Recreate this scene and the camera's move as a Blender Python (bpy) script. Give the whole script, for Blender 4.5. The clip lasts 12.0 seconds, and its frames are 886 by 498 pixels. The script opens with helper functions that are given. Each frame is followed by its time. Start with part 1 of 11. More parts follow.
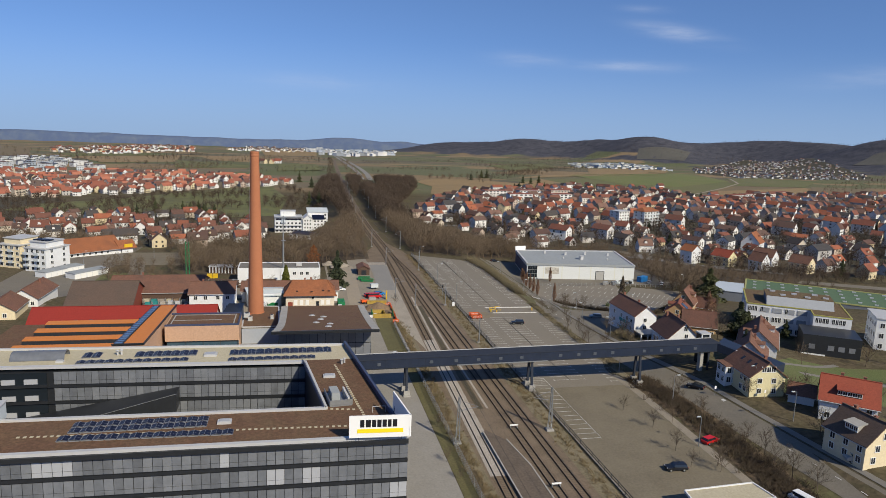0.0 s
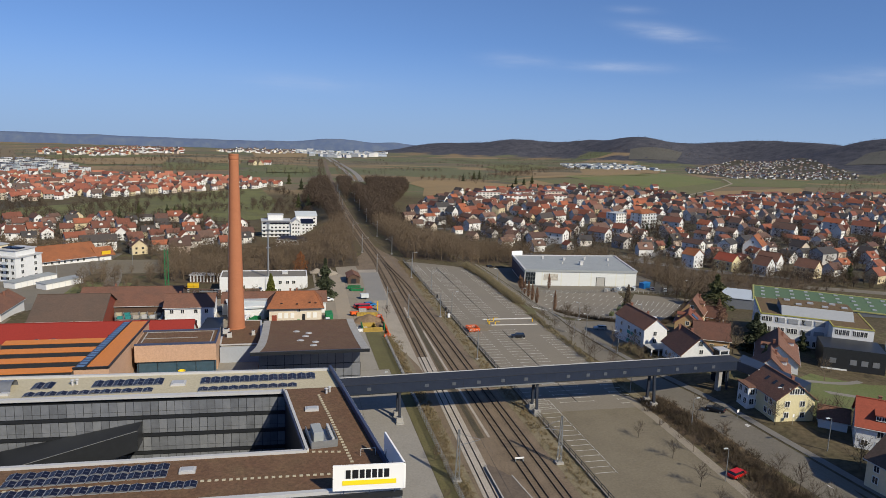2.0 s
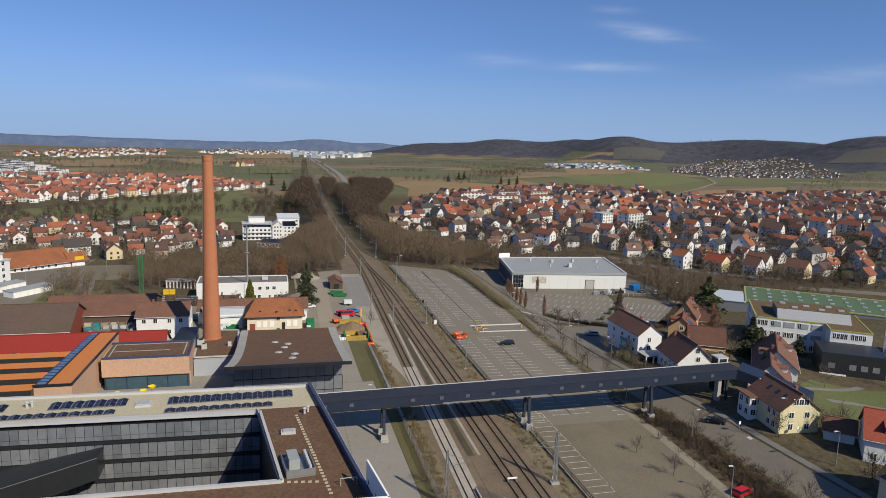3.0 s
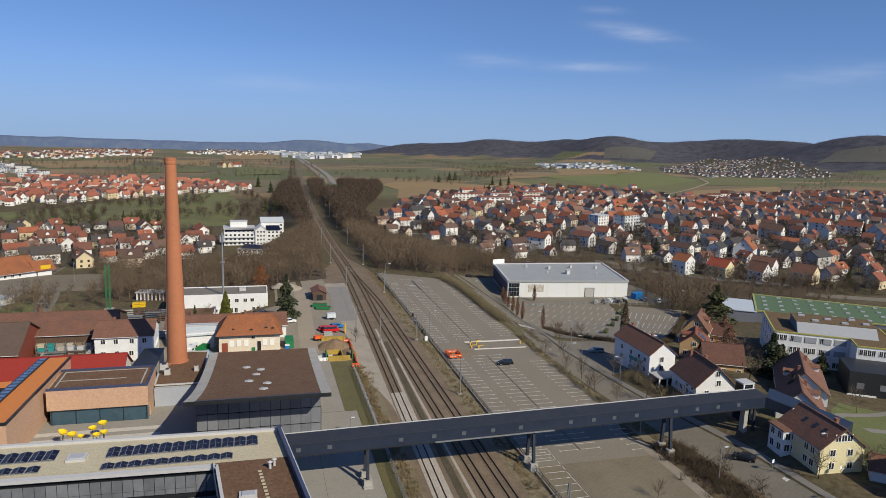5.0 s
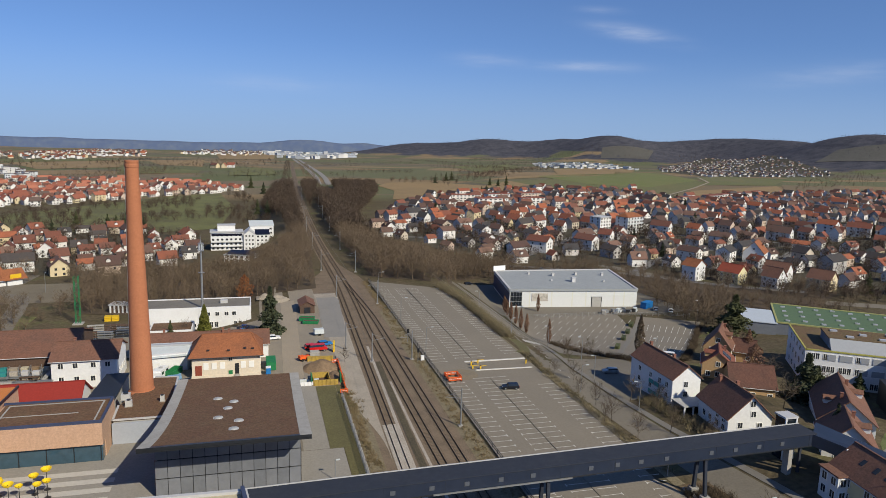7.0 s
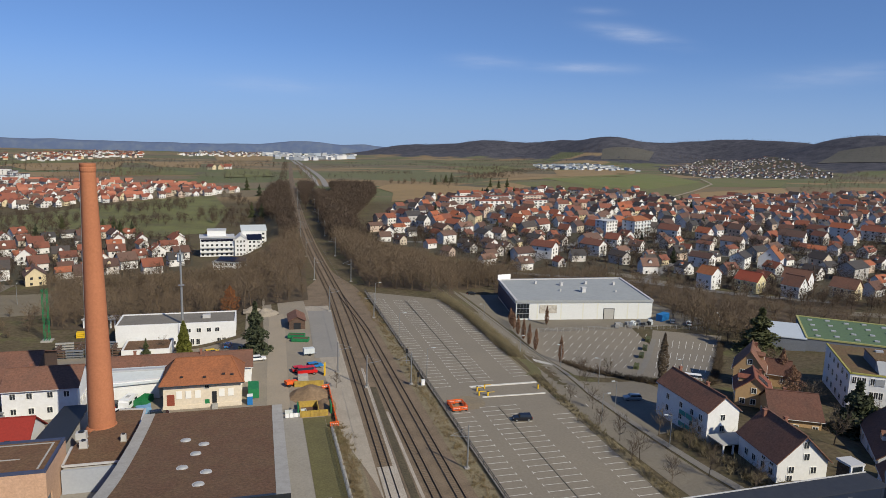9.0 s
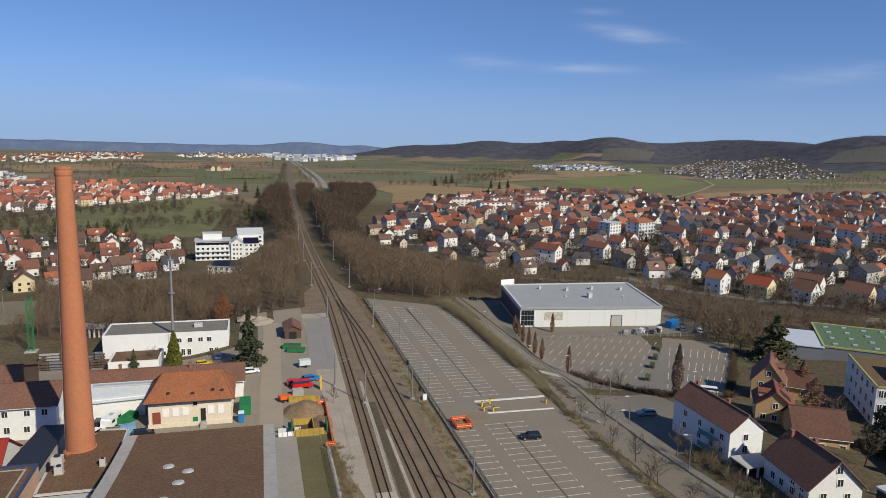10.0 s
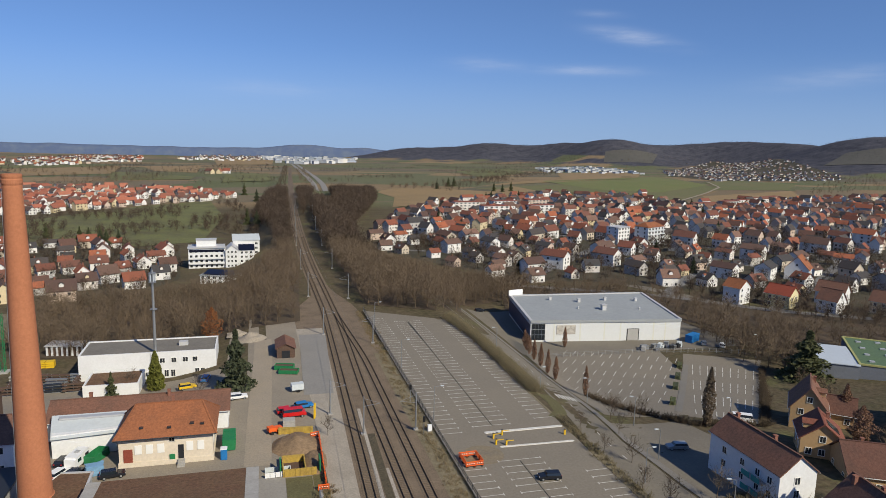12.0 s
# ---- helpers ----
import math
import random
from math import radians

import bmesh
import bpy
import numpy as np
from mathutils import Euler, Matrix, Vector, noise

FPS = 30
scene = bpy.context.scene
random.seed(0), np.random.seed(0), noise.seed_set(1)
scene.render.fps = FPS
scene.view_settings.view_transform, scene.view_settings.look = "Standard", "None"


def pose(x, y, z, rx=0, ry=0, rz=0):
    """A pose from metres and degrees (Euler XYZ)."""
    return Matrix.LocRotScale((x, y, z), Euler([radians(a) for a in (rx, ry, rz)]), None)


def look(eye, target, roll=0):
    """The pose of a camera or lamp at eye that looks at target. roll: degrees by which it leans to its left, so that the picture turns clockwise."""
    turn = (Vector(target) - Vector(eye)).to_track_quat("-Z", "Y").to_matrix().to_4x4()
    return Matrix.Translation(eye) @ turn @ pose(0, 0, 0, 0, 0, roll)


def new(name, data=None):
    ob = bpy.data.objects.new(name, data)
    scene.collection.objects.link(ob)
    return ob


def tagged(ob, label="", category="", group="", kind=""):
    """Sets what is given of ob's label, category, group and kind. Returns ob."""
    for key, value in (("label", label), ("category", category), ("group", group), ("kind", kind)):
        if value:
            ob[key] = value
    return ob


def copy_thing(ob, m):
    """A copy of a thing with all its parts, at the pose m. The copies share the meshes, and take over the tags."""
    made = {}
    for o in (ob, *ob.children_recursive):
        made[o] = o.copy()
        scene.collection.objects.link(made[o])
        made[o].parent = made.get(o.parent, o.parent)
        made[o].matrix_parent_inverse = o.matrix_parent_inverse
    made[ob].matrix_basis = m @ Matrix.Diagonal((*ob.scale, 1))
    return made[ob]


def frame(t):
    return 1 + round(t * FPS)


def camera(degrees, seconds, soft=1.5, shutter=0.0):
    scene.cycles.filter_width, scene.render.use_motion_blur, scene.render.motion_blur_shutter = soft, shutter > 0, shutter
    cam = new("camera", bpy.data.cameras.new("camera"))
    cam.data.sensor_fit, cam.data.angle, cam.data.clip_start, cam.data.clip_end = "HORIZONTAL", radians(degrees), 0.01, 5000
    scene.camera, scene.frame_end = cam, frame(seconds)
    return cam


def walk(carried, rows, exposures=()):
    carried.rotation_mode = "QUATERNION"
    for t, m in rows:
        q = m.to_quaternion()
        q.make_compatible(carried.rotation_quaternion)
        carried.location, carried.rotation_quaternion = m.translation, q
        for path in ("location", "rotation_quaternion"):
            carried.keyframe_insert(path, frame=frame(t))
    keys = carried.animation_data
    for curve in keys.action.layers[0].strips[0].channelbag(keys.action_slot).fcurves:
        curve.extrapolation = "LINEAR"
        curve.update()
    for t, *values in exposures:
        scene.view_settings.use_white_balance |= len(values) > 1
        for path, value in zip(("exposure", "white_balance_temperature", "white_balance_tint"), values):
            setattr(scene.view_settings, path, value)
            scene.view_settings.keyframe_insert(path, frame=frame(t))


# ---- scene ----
EXPO = 0.1
# ------------------------------------------------------------------ camera
cam = camera(65.33, 12.0, soft=0.62)
# seconds, eye, heading, tilt, lean
PATH = [
    (0, (0.000, 0.000, 65.738), 12.406, -9.947, 2.228),
    (0.5, (0.561, 3.911, 65.628), 12.892, -9.905, 2.171),
    (1, (1.137, 7.851, 65.560), 12.905, -9.872, 2.189),
    (1.5, (1.736, 11.828, 65.531), 12.725, -9.840, 2.180),
    (2, (2.414, 15.853, 65.458), 13.091, -9.857, 2.087),
    (2.5, (3.264, 20.094, 65.349), 13.877, -9.825, 1.980),
    (3, (4.231, 24.571, 65.205), 14.338, -9.798, 1.894),
    (5, (8.730, 43.406, 64.913), 15.131, -9.762, 1.781),
    (5.5, (9.911, 48.093, 64.834), 15.225, -9.769, 1.743),
    (6, (11.125, 52.842, 64.761), 15.290, -9.743, 1.766),
    (6.5, (12.299, 57.650, 64.658), 15.371, -9.768, 1.694),
    (7, (13.459, 62.554, 64.557), 15.418, -9.772, 1.684),
    (9, (17.806, 82.003, 63.973), 15.481, -9.668, 1.667),
    (9.5, (18.750, 86.673, 63.887), 15.494, -9.653, 1.579),
    (10, (19.657, 91.305, 63.869), 15.487, -9.605, 1.589),
    (10.5, (20.506, 95.724, 63.836), 15.467, -9.586, 1.629),
    (11, (21.319, 99.920, 63.826), 15.416, -9.538, 1.513),
    (11.5, (22.143, 103.895, 63.756), 15.406, -9.491, 1.492),
    (12, (22.974, 107.741, 63.637), 15.352, -9.419, 1.479),
]


def aim(eye, yaw, tilt, lean):
    a, b = radians(yaw), radians(tilt)
    way = Vector((math.sin(a) * math.cos(b), math.cos(a) * math.cos(b), math.sin(b)))
    return look(eye, Vector(eye) + way * 100, lean)


walk(cam, [(t, aim(e, a, b, c)) for t, e, a, b, c in PATH], exposures=[(0, EXPO), (12, EXPO)])
# ------------------------------------------------------------------ world and sun
SUN_DIR = Vector((0.49, -0.872, 0.0)).normalized()   # towards the sun, on the map
SUN_ELEV = radians(37)
world = bpy.data.worlds.new("spring_sky")
scene.world = world
world.use_nodes = True
wn, wl = world.node_tree.nodes, world.node_tree.links
wn.clear()
w_out = wn.new("ShaderNodeOutputWorld")
w_bg = wn.new("ShaderNodeBackground")
w_sky = wn.new("ShaderNodeTexSky")
w_sky.sky_type = "NISHITA"
w_sky.sun_disc = False
w_sky.sun_elevation = SUN_ELEV
w_sky.sun_rotation = math.atan2(SUN_DIR.x, SUN_DIR.y)
w_sky.altitude = 300
w_sky.air_density, w_sky.dust_density, w_sky.ozone_density = 1.0, 0.3, 4.0
w_co = wn.new("ShaderNodeTexCoord")
w_sep = wn.new("ShaderNodeSeparateXYZ")
w_add = wn.new("ShaderNodeMath"); w_add.operation = "ADD"; w_add.inputs[1].default_value = 0.135
w_max = wn.new("ShaderNodeMath"); w_max.operation = "MAXIMUM"; w_max.inputs[1].default_value = 0.05
w_com = wn.new("ShaderNodeCombineXYZ")
wl.new(w_co.outputs["Generated"], w_sep.inputs[0])
wl.new(w_sep.outputs["X"], w_com.inputs["X"])
wl.new(w_sep.outputs["Y"], w_com.inputs["Y"])
wl.new(w_sep.outputs["Z"], w_add.inputs[0])
wl.new(w_add.outputs[0], w_max.inputs[0])
wl.new(w_max.outputs[0], w_com.inputs["Z"])
wl.new(w_com.outputs[0], w_sky.inputs[0])
# pale haze above the horizon, all round
w_haze = wn.new("ShaderNodeMapRange")
w_haze.interpolation_type = "SMOOTHSTEP"
w_haze.inputs[1].default_value, w_haze.inputs[2].default_value = -0.05, 0.125
w_haze.inputs[3].default_value, w_haze.inputs[4].default_value = 0.95, 0.0
wl.new(w_sep.outputs["Z"], w_haze.inputs[0])
w_hmix = wn.new("ShaderNodeMixRGB")
w_hmix.inputs[2].default_value = (3.35, 4.15, 5.0, 1)
wl.new(w_haze.outputs[0], w_hmix.inputs[0])
wl.new(w_sky.outputs[0], w_hmix.inputs[1])
# thin streaks of cirrus: middle, lie, length, breadth, strength
CIRRUS = [((0.4728, 0.8702, 0.1385), (0.865, -0.470, -0.180), 0.050, 0.0085, 0.85), ((0.4175, 0.904, 0.0919), (0.896, -0.444, -0.015), 0.056, 0.0060, 0.75),
          ((0.2932, 0.951, 0.0982), (0.948, -0.312, -0.040), 0.045, 0.0090, 0.42), ((0.6682, 0.7398, 0.0785), (0.712, -0.697, 0.090), 0.080, 0.0110, 0.40),
          ((0.4364, 0.8845, 0.1649), (0.892, -0.448, -0.050), 0.028, 0.0045, 0.30), ((0.03, 0.992, 0.055), (0.998, -0.03, 0.0), 0.090, 0.0100, 0.30)]


def w_math(op, a, b=0.0):
    nd = wn.new("ShaderNodeMath")
    nd.operation = op
    for k, v in enumerate((a, b)):
        if isinstance(v, (int, float)):
            nd.inputs[k].default_value = v
        else:
            wl.new(v, nd.inputs[k])
    return nd.outputs[0]


w_map = wn.new("ShaderNodeMapping")
w_map.inputs["Scale"].default_value = (9.0, 9.0, 60.0)
w_noise = wn.new("ShaderNodeTexNoise")
w_noise.inputs["Scale"].default_value = 1.6
w_noise.inputs["Detail"].default_value = 6
w_noise.inputs["Roughness"].default_value = 0.6
wl.new(w_co.outputs["Generated"], w_map.inputs[0])
wl.new(w_map.outputs[0], w_noise.inputs["Vector"])
w_sum = 0.0
for mid, lie, ln, br, force in CIRRUS:
    mid, lie = Vector(mid).normalized(), Vector(lie).normalized()
    rise = mid.cross(lie)
    uv = []
    for axis, size in ((lie, ln), (rise, br)):
        dp = wn.new("ShaderNodeVectorMath")
        dp.operation = "DOT_PRODUCT"
        wl.new(w_co.outputs["Generated"], dp.inputs[0])
        dp.inputs[1].default_value = axis
        q = w_math("DIVIDE", dp.outputs["Value"], size)
        uv.append(w_math("MULTIPLY", q, q))
    blob = w_math("EXPONENT", w_math("MULTIPLY", w_math("ADD", uv[0], uv[1]), -1.0))
    w_sum = w_math("ADD", w_math("MULTIPLY", blob, force), w_sum)
w_thin = wn.new("ShaderNodeMapRange")
w_thin.inputs[1].default_value, w_thin.inputs[2].default_value = 0.30, 0.72
w_thin.inputs[3].default_value, w_thin.inputs[4].default_value = 0.15, 1.0
wl.new(w_noise.outputs[0], w_thin.inputs[0])
w_mix = wn.new("ShaderNodeMixRGB")
w_mix.inputs[2].default_value = (6.4, 6.3, 6.4, 1)
wl.new(w_math("MULTIPLY", w_math("MULTIPLY", w_sum, w_thin.outputs[0]), 0.62), w_mix.inputs[0])
wl.new(w_hmix.outputs[0], w_mix.inputs[1])
w_tint = wn.new("ShaderNodeMixRGB")
w_tint.blend_type = "MULTIPLY"
w_tint.inputs[0].default_value = 1.0
w_tint.inputs[2].default_value = (0.84, 0.96, 1.18, 1)
wl.new(w_mix.outputs[0], w_tint.inputs[1])
wl.new(w_tint.outputs[0], w_bg.inputs["Color"])
w_bg.inputs["Strength"].default_value = 0.098
wl.new(w_bg.outputs[0], w_out.inputs["Surface"])

sun = new("sun", bpy.data.lights.new("sun", "SUN"))
sun.data.energy, sun.data.angle, sun.data.color = 4.7, radians(0.53), (1.0, 0.905, 0.71)
sun.matrix_world = look(Vector((SUN_DIR.x * math.cos(SUN_ELEV), SUN_DIR.y * math.cos(SUN_ELEV), math.sin(SUN_ELEV))) * 300, (0, 0, 0))
# ------------------------------------------------------------------ materials
def material(name, base, rough=0.85, metal=0.0, grain=0.0, grain_size=0.3, stain=0.0, stain_size=4.0, bump=0.0,
             tones=(), island=False, dirt=(0.05, 0.045, 0.04), spec=0.3):
    """base colour with fine grain, broad stains, relief; tones: other colours taken by Object Info's Random."""
    m = bpy.data.materials.new(name)
    m.use_nodes = True
    n, l = m.node_tree.nodes, m.node_tree.links
    b = n["Principled BSDF"]
    b.inputs["Roughness"].default_value = rough
    b.inputs["Metallic"].default_value = metal
    b.inputs["Specular IOR Level"].default_value = spec
    co = n.new("ShaderNodeTexCoord").outputs["Object"]
    geo = n.new("ShaderNodeNewGeometry").outputs["Position"]
    base = tuple(base[:3]) + (1,)
    out = None
    if tones:
        info = n.new("ShaderNodeNewGeometry") if island else n.new("ShaderNodeObjectInfo")
        r = n.new("ShaderNodeValToRGB")
        r.color_ramp.interpolation = "CONSTANT"
        cols = [base] + [tuple(t[:3]) + (1,) for t in tones]
        while len(r.color_ramp.elements) < len(cols):
            r.color_ramp.elements.new(0.5)
        for i, c in enumerate(cols):
            r.color_ramp.elements[i].position = i / len(cols)
            r.color_ramp.elements[i].color = c
        l.new(info.outputs["Random Per Island" if island else "Random"], r.inputs[0])
        out = r.outputs[0]
    if stain:
        t = n.new("ShaderNodeTexNoise")
        t.inputs["Scale"].default_value = 1 / stain_size
        t.inputs["Detail"].default_value = 5
        t.inputs["Roughness"].default_value = 0.65
        l.new(geo, t.inputs["Vector"])
        rr = n.new("ShaderNodeMapRange")
        rr.inputs[1].default_value, rr.inputs[2].default_value = 0.42, 0.75
        rr.inputs[3].default_value, rr.inputs[4].default_value = 0.0, stain
        l.new(t.outputs[0], rr.inputs[0])
        mx = n.new("ShaderNodeMixRGB")
        mx.inputs[1].default_value = base
        mx.inputs[2].default_value = tuple(dirt[:3]) + (1,)
        if out:
            l.new(out, mx.inputs[1])
        l.new(rr.outputs[0], mx.inputs[0])
        out = mx.outputs[0]
    if grain or bump:
        g = n.new("ShaderNodeTexNoise")
        g.inputs["Scale"].default_value = 1 / grain_size
        g.inputs["Detail"].default_value = 4
        g.inputs["Roughness"].default_value = 0.7
        l.new(geo, g.inputs["Vector"])
        if grain:
            rr = n.new("ShaderNodeMapRange")
            rr.inputs[1].default_value, rr.inputs[2].default_value = 0.3, 0.7
            rr.inputs[3].default_value, rr.inputs[4].default_value = 1 - grain, 1 + grain
            l.new(g.outputs[0], rr.inputs[0])
            mu = n.new("ShaderNodeMixRGB")
            mu.blend_type = "MULTIPLY"
            mu.inputs[0].default_value = 1
            mu.inputs[1].default_value = base
            if out:
                l.new(out, mu.inputs[1])
            l.new(rr.outputs[0], mu.inputs[2])
            out = mu.outputs[0]
        if bump:
            bp = n.new("ShaderNodeBump")
            bp.inputs["Strength"].default_value = bump
            bp.inputs["Distance"].default_value = grain_size * 0.3
            l.new(g.outputs[0], bp.inputs["Height"])
            l.new(bp.outputs[0], b.inputs["Normal"])
    if out:
        l.new(out, b.inputs["Base Color"])
    else:
        b.inputs["Base Color"].default_value = base
    return m


M = {}
M["white_wall"] = material("white_render", (0.645, 0.655, 0.665), 0.9, grain=0.06, grain_size=0.6, stain=0.12, stain_size=3.0, bump=0.1, dirt=(0.30, 0.28, 0.25))
WALL_TONES = [(0.66, 0.66, 0.65), (0.70, 0.70, 0.69), (0.50, 0.44, 0.36), (0.71, 0.71, 0.70), (0.68, 0.68, 0.67), (0.57, 0.48, 0.31), (0.71, 0.70, 0.69), (0.42, 0.41, 0.40), (0.64, 0.61, 0.58), (0.69, 0.69, 0.68), (0.50, 0.40, 0.33)]
M["house_wall"] = material("house_render", (0.66, 0.65, 0.63), 0.9, grain=0.08, grain_size=0.7, stain=0.25, stain_size=4.0, tones=WALL_TONES, dirt=(0.28, 0.25, 0.22))
M["house_wall_far"] = material("far_house_render", (0.62, 0.61, 0.59), 0.9, stain=0.25, stain_size=4.0, tones=WALL_TONES, island=True, dirt=(0.28, 0.25, 0.22))
ROOF_TONES = [(0.150, 0.066, 0.048), (0.185, 0.068, 0.046), (0.105, 0.056, 0.044), (0.050, 0.048, 0.050), (0.30, 0.098, 0.050), (0.085, 0.050, 0.042), (0.180, 0.105, 0.080), (0.125, 0.076, 0.060), (0.22, 0.075, 0.045), (0.062, 0.054, 0.052)]
M_GREY_ROOFS = [(0.080, 0.070, 0.068), (0.110, 0.080, 0.072), (0.150, 0.085, 0.068), (0.070, 0.068, 0.072), (0.120, 0.070, 0.060)]
M["roof_tile"] = material("clay_roof_tile", (0.15, 0.058, 0.040), 0.85, grain=0.22, grain_size=0.45, stain=0.45, stain_size=5.0, bump=0.5, tones=ROOF_TONES, dirt=(0.07, 0.055, 0.045))
M["roof_tile_far"] = material("far_clay_roof_tile", (0.15, 0.058, 0.040), 0.85, grain=0.15, grain_size=0.8, stain=0.3, stain_size=5.0, tones=ROOF_TONES, island=True, dirt=(0.07, 0.055, 0.045))
M["roof_red_far"] = material("red_roof_tile", (0.27, 0.088, 0.055), 0.85, grain=0.2, grain_size=0.5, stain=0.3, stain_size=6.0, bump=0.4, island=True,
                             tones=[(0.33, 0.115, 0.072), (0.22, 0.075, 0.050), (0.13, 0.060, 0.045), (0.35, 0.135, 0.085), (0.105, 0.075, 0.064), (0.24, 0.09, 0.06)], dirt=(0.10, 0.07, 0.055))
M["white_far"] = material("far_white_cladding", (0.55, 0.56, 0.58), 0.8, stain=0.3, stain_size=14.0, island=True, tones=[(0.50, 0.52, 0.55), (0.34, 0.39, 0.46), (0.60, 0.60, 0.59), (0.42, 0.44, 0.46)], dirt=(0.36, 0.36, 0.36))
M["roof_muted_far"] = material("far_muted_roof_tile", (0.095, 0.075, 0.070), 0.85, grain=0.15, grain_size=0.8, stain=0.3, stain_size=5.0, tones=M_GREY_ROOFS, island=True, dirt=(0.07, 0.06, 0.055))
M["roof_brown"] = material("dark_brown_roof_tile", (0.165, 0.082, 0.056), 0.85, grain=0.28, grain_size=0.45, stain=0.6, stain_size=4.0, bump=0.5, dirt=(0.088, 0.058, 0.047))
M["roof_brick"] = material("brick_red_tile", (0.185, 0.066, 0.044), 0.9, grain=0.25, grain_size=0.45, stain=0.6, stain_size=4.0, bump=0.5, dirt=(0.09, 0.045, 0.036))
M["roof_dull"] = material("dull_red_brown_tile", (0.115, 0.056, 0.042), 0.9, grain=0.25, grain_size=0.45, stain=0.7, stain_size=4.0, bump=0.5, dirt=(0.06, 0.042, 0.036))
M["roof_orange"] = material("orange_roof_tile", (0.262, 0.098, 0.044), 0.85, grain=0.25, grain_size=0.4, stain=0.6, stain_size=4.0, bump=0.5, dirt=(0.13, 0.060, 0.036))
M["roof_bright"] = material("bright_red_roof_tile", (0.235, 0.026, 0.019), 0.75, grain=0.12, grain_size=0.4, stain=0.2, stain_size=6.0, bump=0.4, dirt=(0.2, 0.03, 0.025))
M["window"] = material("window_glass", (0.030, 0.034, 0.040), 0.12, spec=0.5)
M["frame_white"] = material("white_frame", (0.72, 0.72, 0.70), 0.5)
M["chimney_brick"] = material("stack_brick", (0.38, 0.150, 0.075), 0.9, grain=0.12, grain_size=0.4, stain=0.35, stain_size=6.0, bump=0.25, dirt=(0.29, 0.110, 0.060))
M["brick_small"] = material("flue_brick", (0.22, 0.10, 0.07), 0.9, grain=0.2, grain_size=0.2, bump=0.3)
M["asphalt"] = material("asphalt", (0.188, 0.167, 0.136), 0.92, grain=0.14, grain_size=0.5, stain=0.42, stain_size=14.0, bump=0.2, dirt=(0.225, 0.198, 0.155))
M["asphalt_road"] = material("road_asphalt", (0.158, 0.142, 0.116), 0.92, grain=0.12, grain_size=0.5, stain=0.5, stain_size=9.0, bump=0.2, dirt=(0.215, 0.19, 0.15))
M["paving"] = material("concrete_paving", (0.185, 0.174, 0.156), 0.9, grain=0.1, grain_size=0.4, stain=0.3, stain_size=6.0, bump=0.2, dirt=(0.125, 0.115, 0.10))
M["line_paint"] = material("white_line_paint", (0.62, 0.61, 0.58), 0.8, grain=0.2, grain_size=0.3, stain=0.5, stain_size=2.5, dirt=(0.25, 0.24, 0.22))
M["concrete"] = material("concrete", (0.34, 0.33, 0.31), 0.9, grain=0.1, grain_size=0.4, stain=0.4, stain_size=2.5, bump=0.2, dirt=(0.20, 0.19, 0.17))
M["ballast"] = material("old_ballast", (0.176, 0.134, 0.094), 0.95, grain=0.35, grain_size=0.25, stain=0.85, stain_size=5.0, bump=0.8, dirt=(0.105, 0.080, 0.056))
M["ballast_pale"] = material("pale_ballast", (0.36, 0.325, 0.28), 0.95, grain=0.35, grain_size=0.22, stain=0.35, stain_size=4.0, bump=0.8, dirt=(0.19, 0.16, 0.13))
M["rail"] = material("rail_steel", (0.020, 0.016, 0.014), 0.8, grain=0.2, grain_size=0.4)
M["sleeper"] = material("sleeper_wood", (0.125, 0.096, 0.070), 0.9, grain=0.2, grain_size=0.3)
M["gravel"] = material("gravel_yard", (0.30, 0.262, 0.21), 0.95, grain=0.25, grain_size=0.35, stain=0.5, stain_size=7.0, bump=0.5, dirt=(0.21, 0.18, 0.145))
M["grass"] = material("winter_grass", (0.105, 0.096, 0.042), 0.95, grain=0.3, grain_size=0.4, stain=0.7, stain_size=4.0, bump=0.6, dirt=(0.14, 0.115, 0.062))
M["lawn"] = material("lawn", (0.100, 0.092, 0.044), 0.95, grain=0.25, grain_size=0.4, stain=0.5, stain_size=6.0, bump=0.5, dirt=(0.15, 0.14, 0.06))
M["scrub"] = material("dry_scrub_ground", (0.115, 0.080, 0.050), 0.95, grain=0.4, grain_size=0.5, stain=0.6, stain_size=5.0, bump=0.8, dirt=(0.13, 0.115, 0.06))
M["earth"] = material("bare_earth", (0.22, 0.15, 0.09), 0.95, grain=0.3, grain_size=0.5, stain=0.5, stain_size=3.0, bump=0.8, dirt=(0.12, 0.085, 0.055))
M["bark"] = material("bark", (0.105, 0.080, 0.060), 0.95, grain=0.3, grain_size=0.5)
M["twig"] = material("bare_twigs", (0.115, 0.088, 0.062), 0.95, tones=[(0.085, 0.064, 0.047), (0.11, 0.088, 0.064), (0.09, 0.072, 0.05), (0.10, 0.074, 0.052)])
M["twig_far"] = material("far_bare_twigs", (0.142, 0.104, 0.070), 0.95, stain=0.75, stain_size=18.0, dirt=(0.088, 0.069, 0.046))
M["needle"] = material("conifer_needles", (0.068, 0.078, 0.036), 0.9, grain=0.35, grain_size=0.5, tones=[(0.050, 0.060, 0.032), (0.075, 0.082, 0.036)])
M["thuja"] = material("thuja_foliage", (0.105, 0.110, 0.020), 0.9, grain=0.35, grain_size=0.4)
M["poplar"] = material("brown_poplar_twigs", (0.19, 0.110, 0.072), 0.95, grain=0.35, grain_size=0.4)
M["beech"] = material("rusty_beech_leaves", (0.22, 0.085, 0.030), 0.95, grain=0.3, grain_size=0.5)
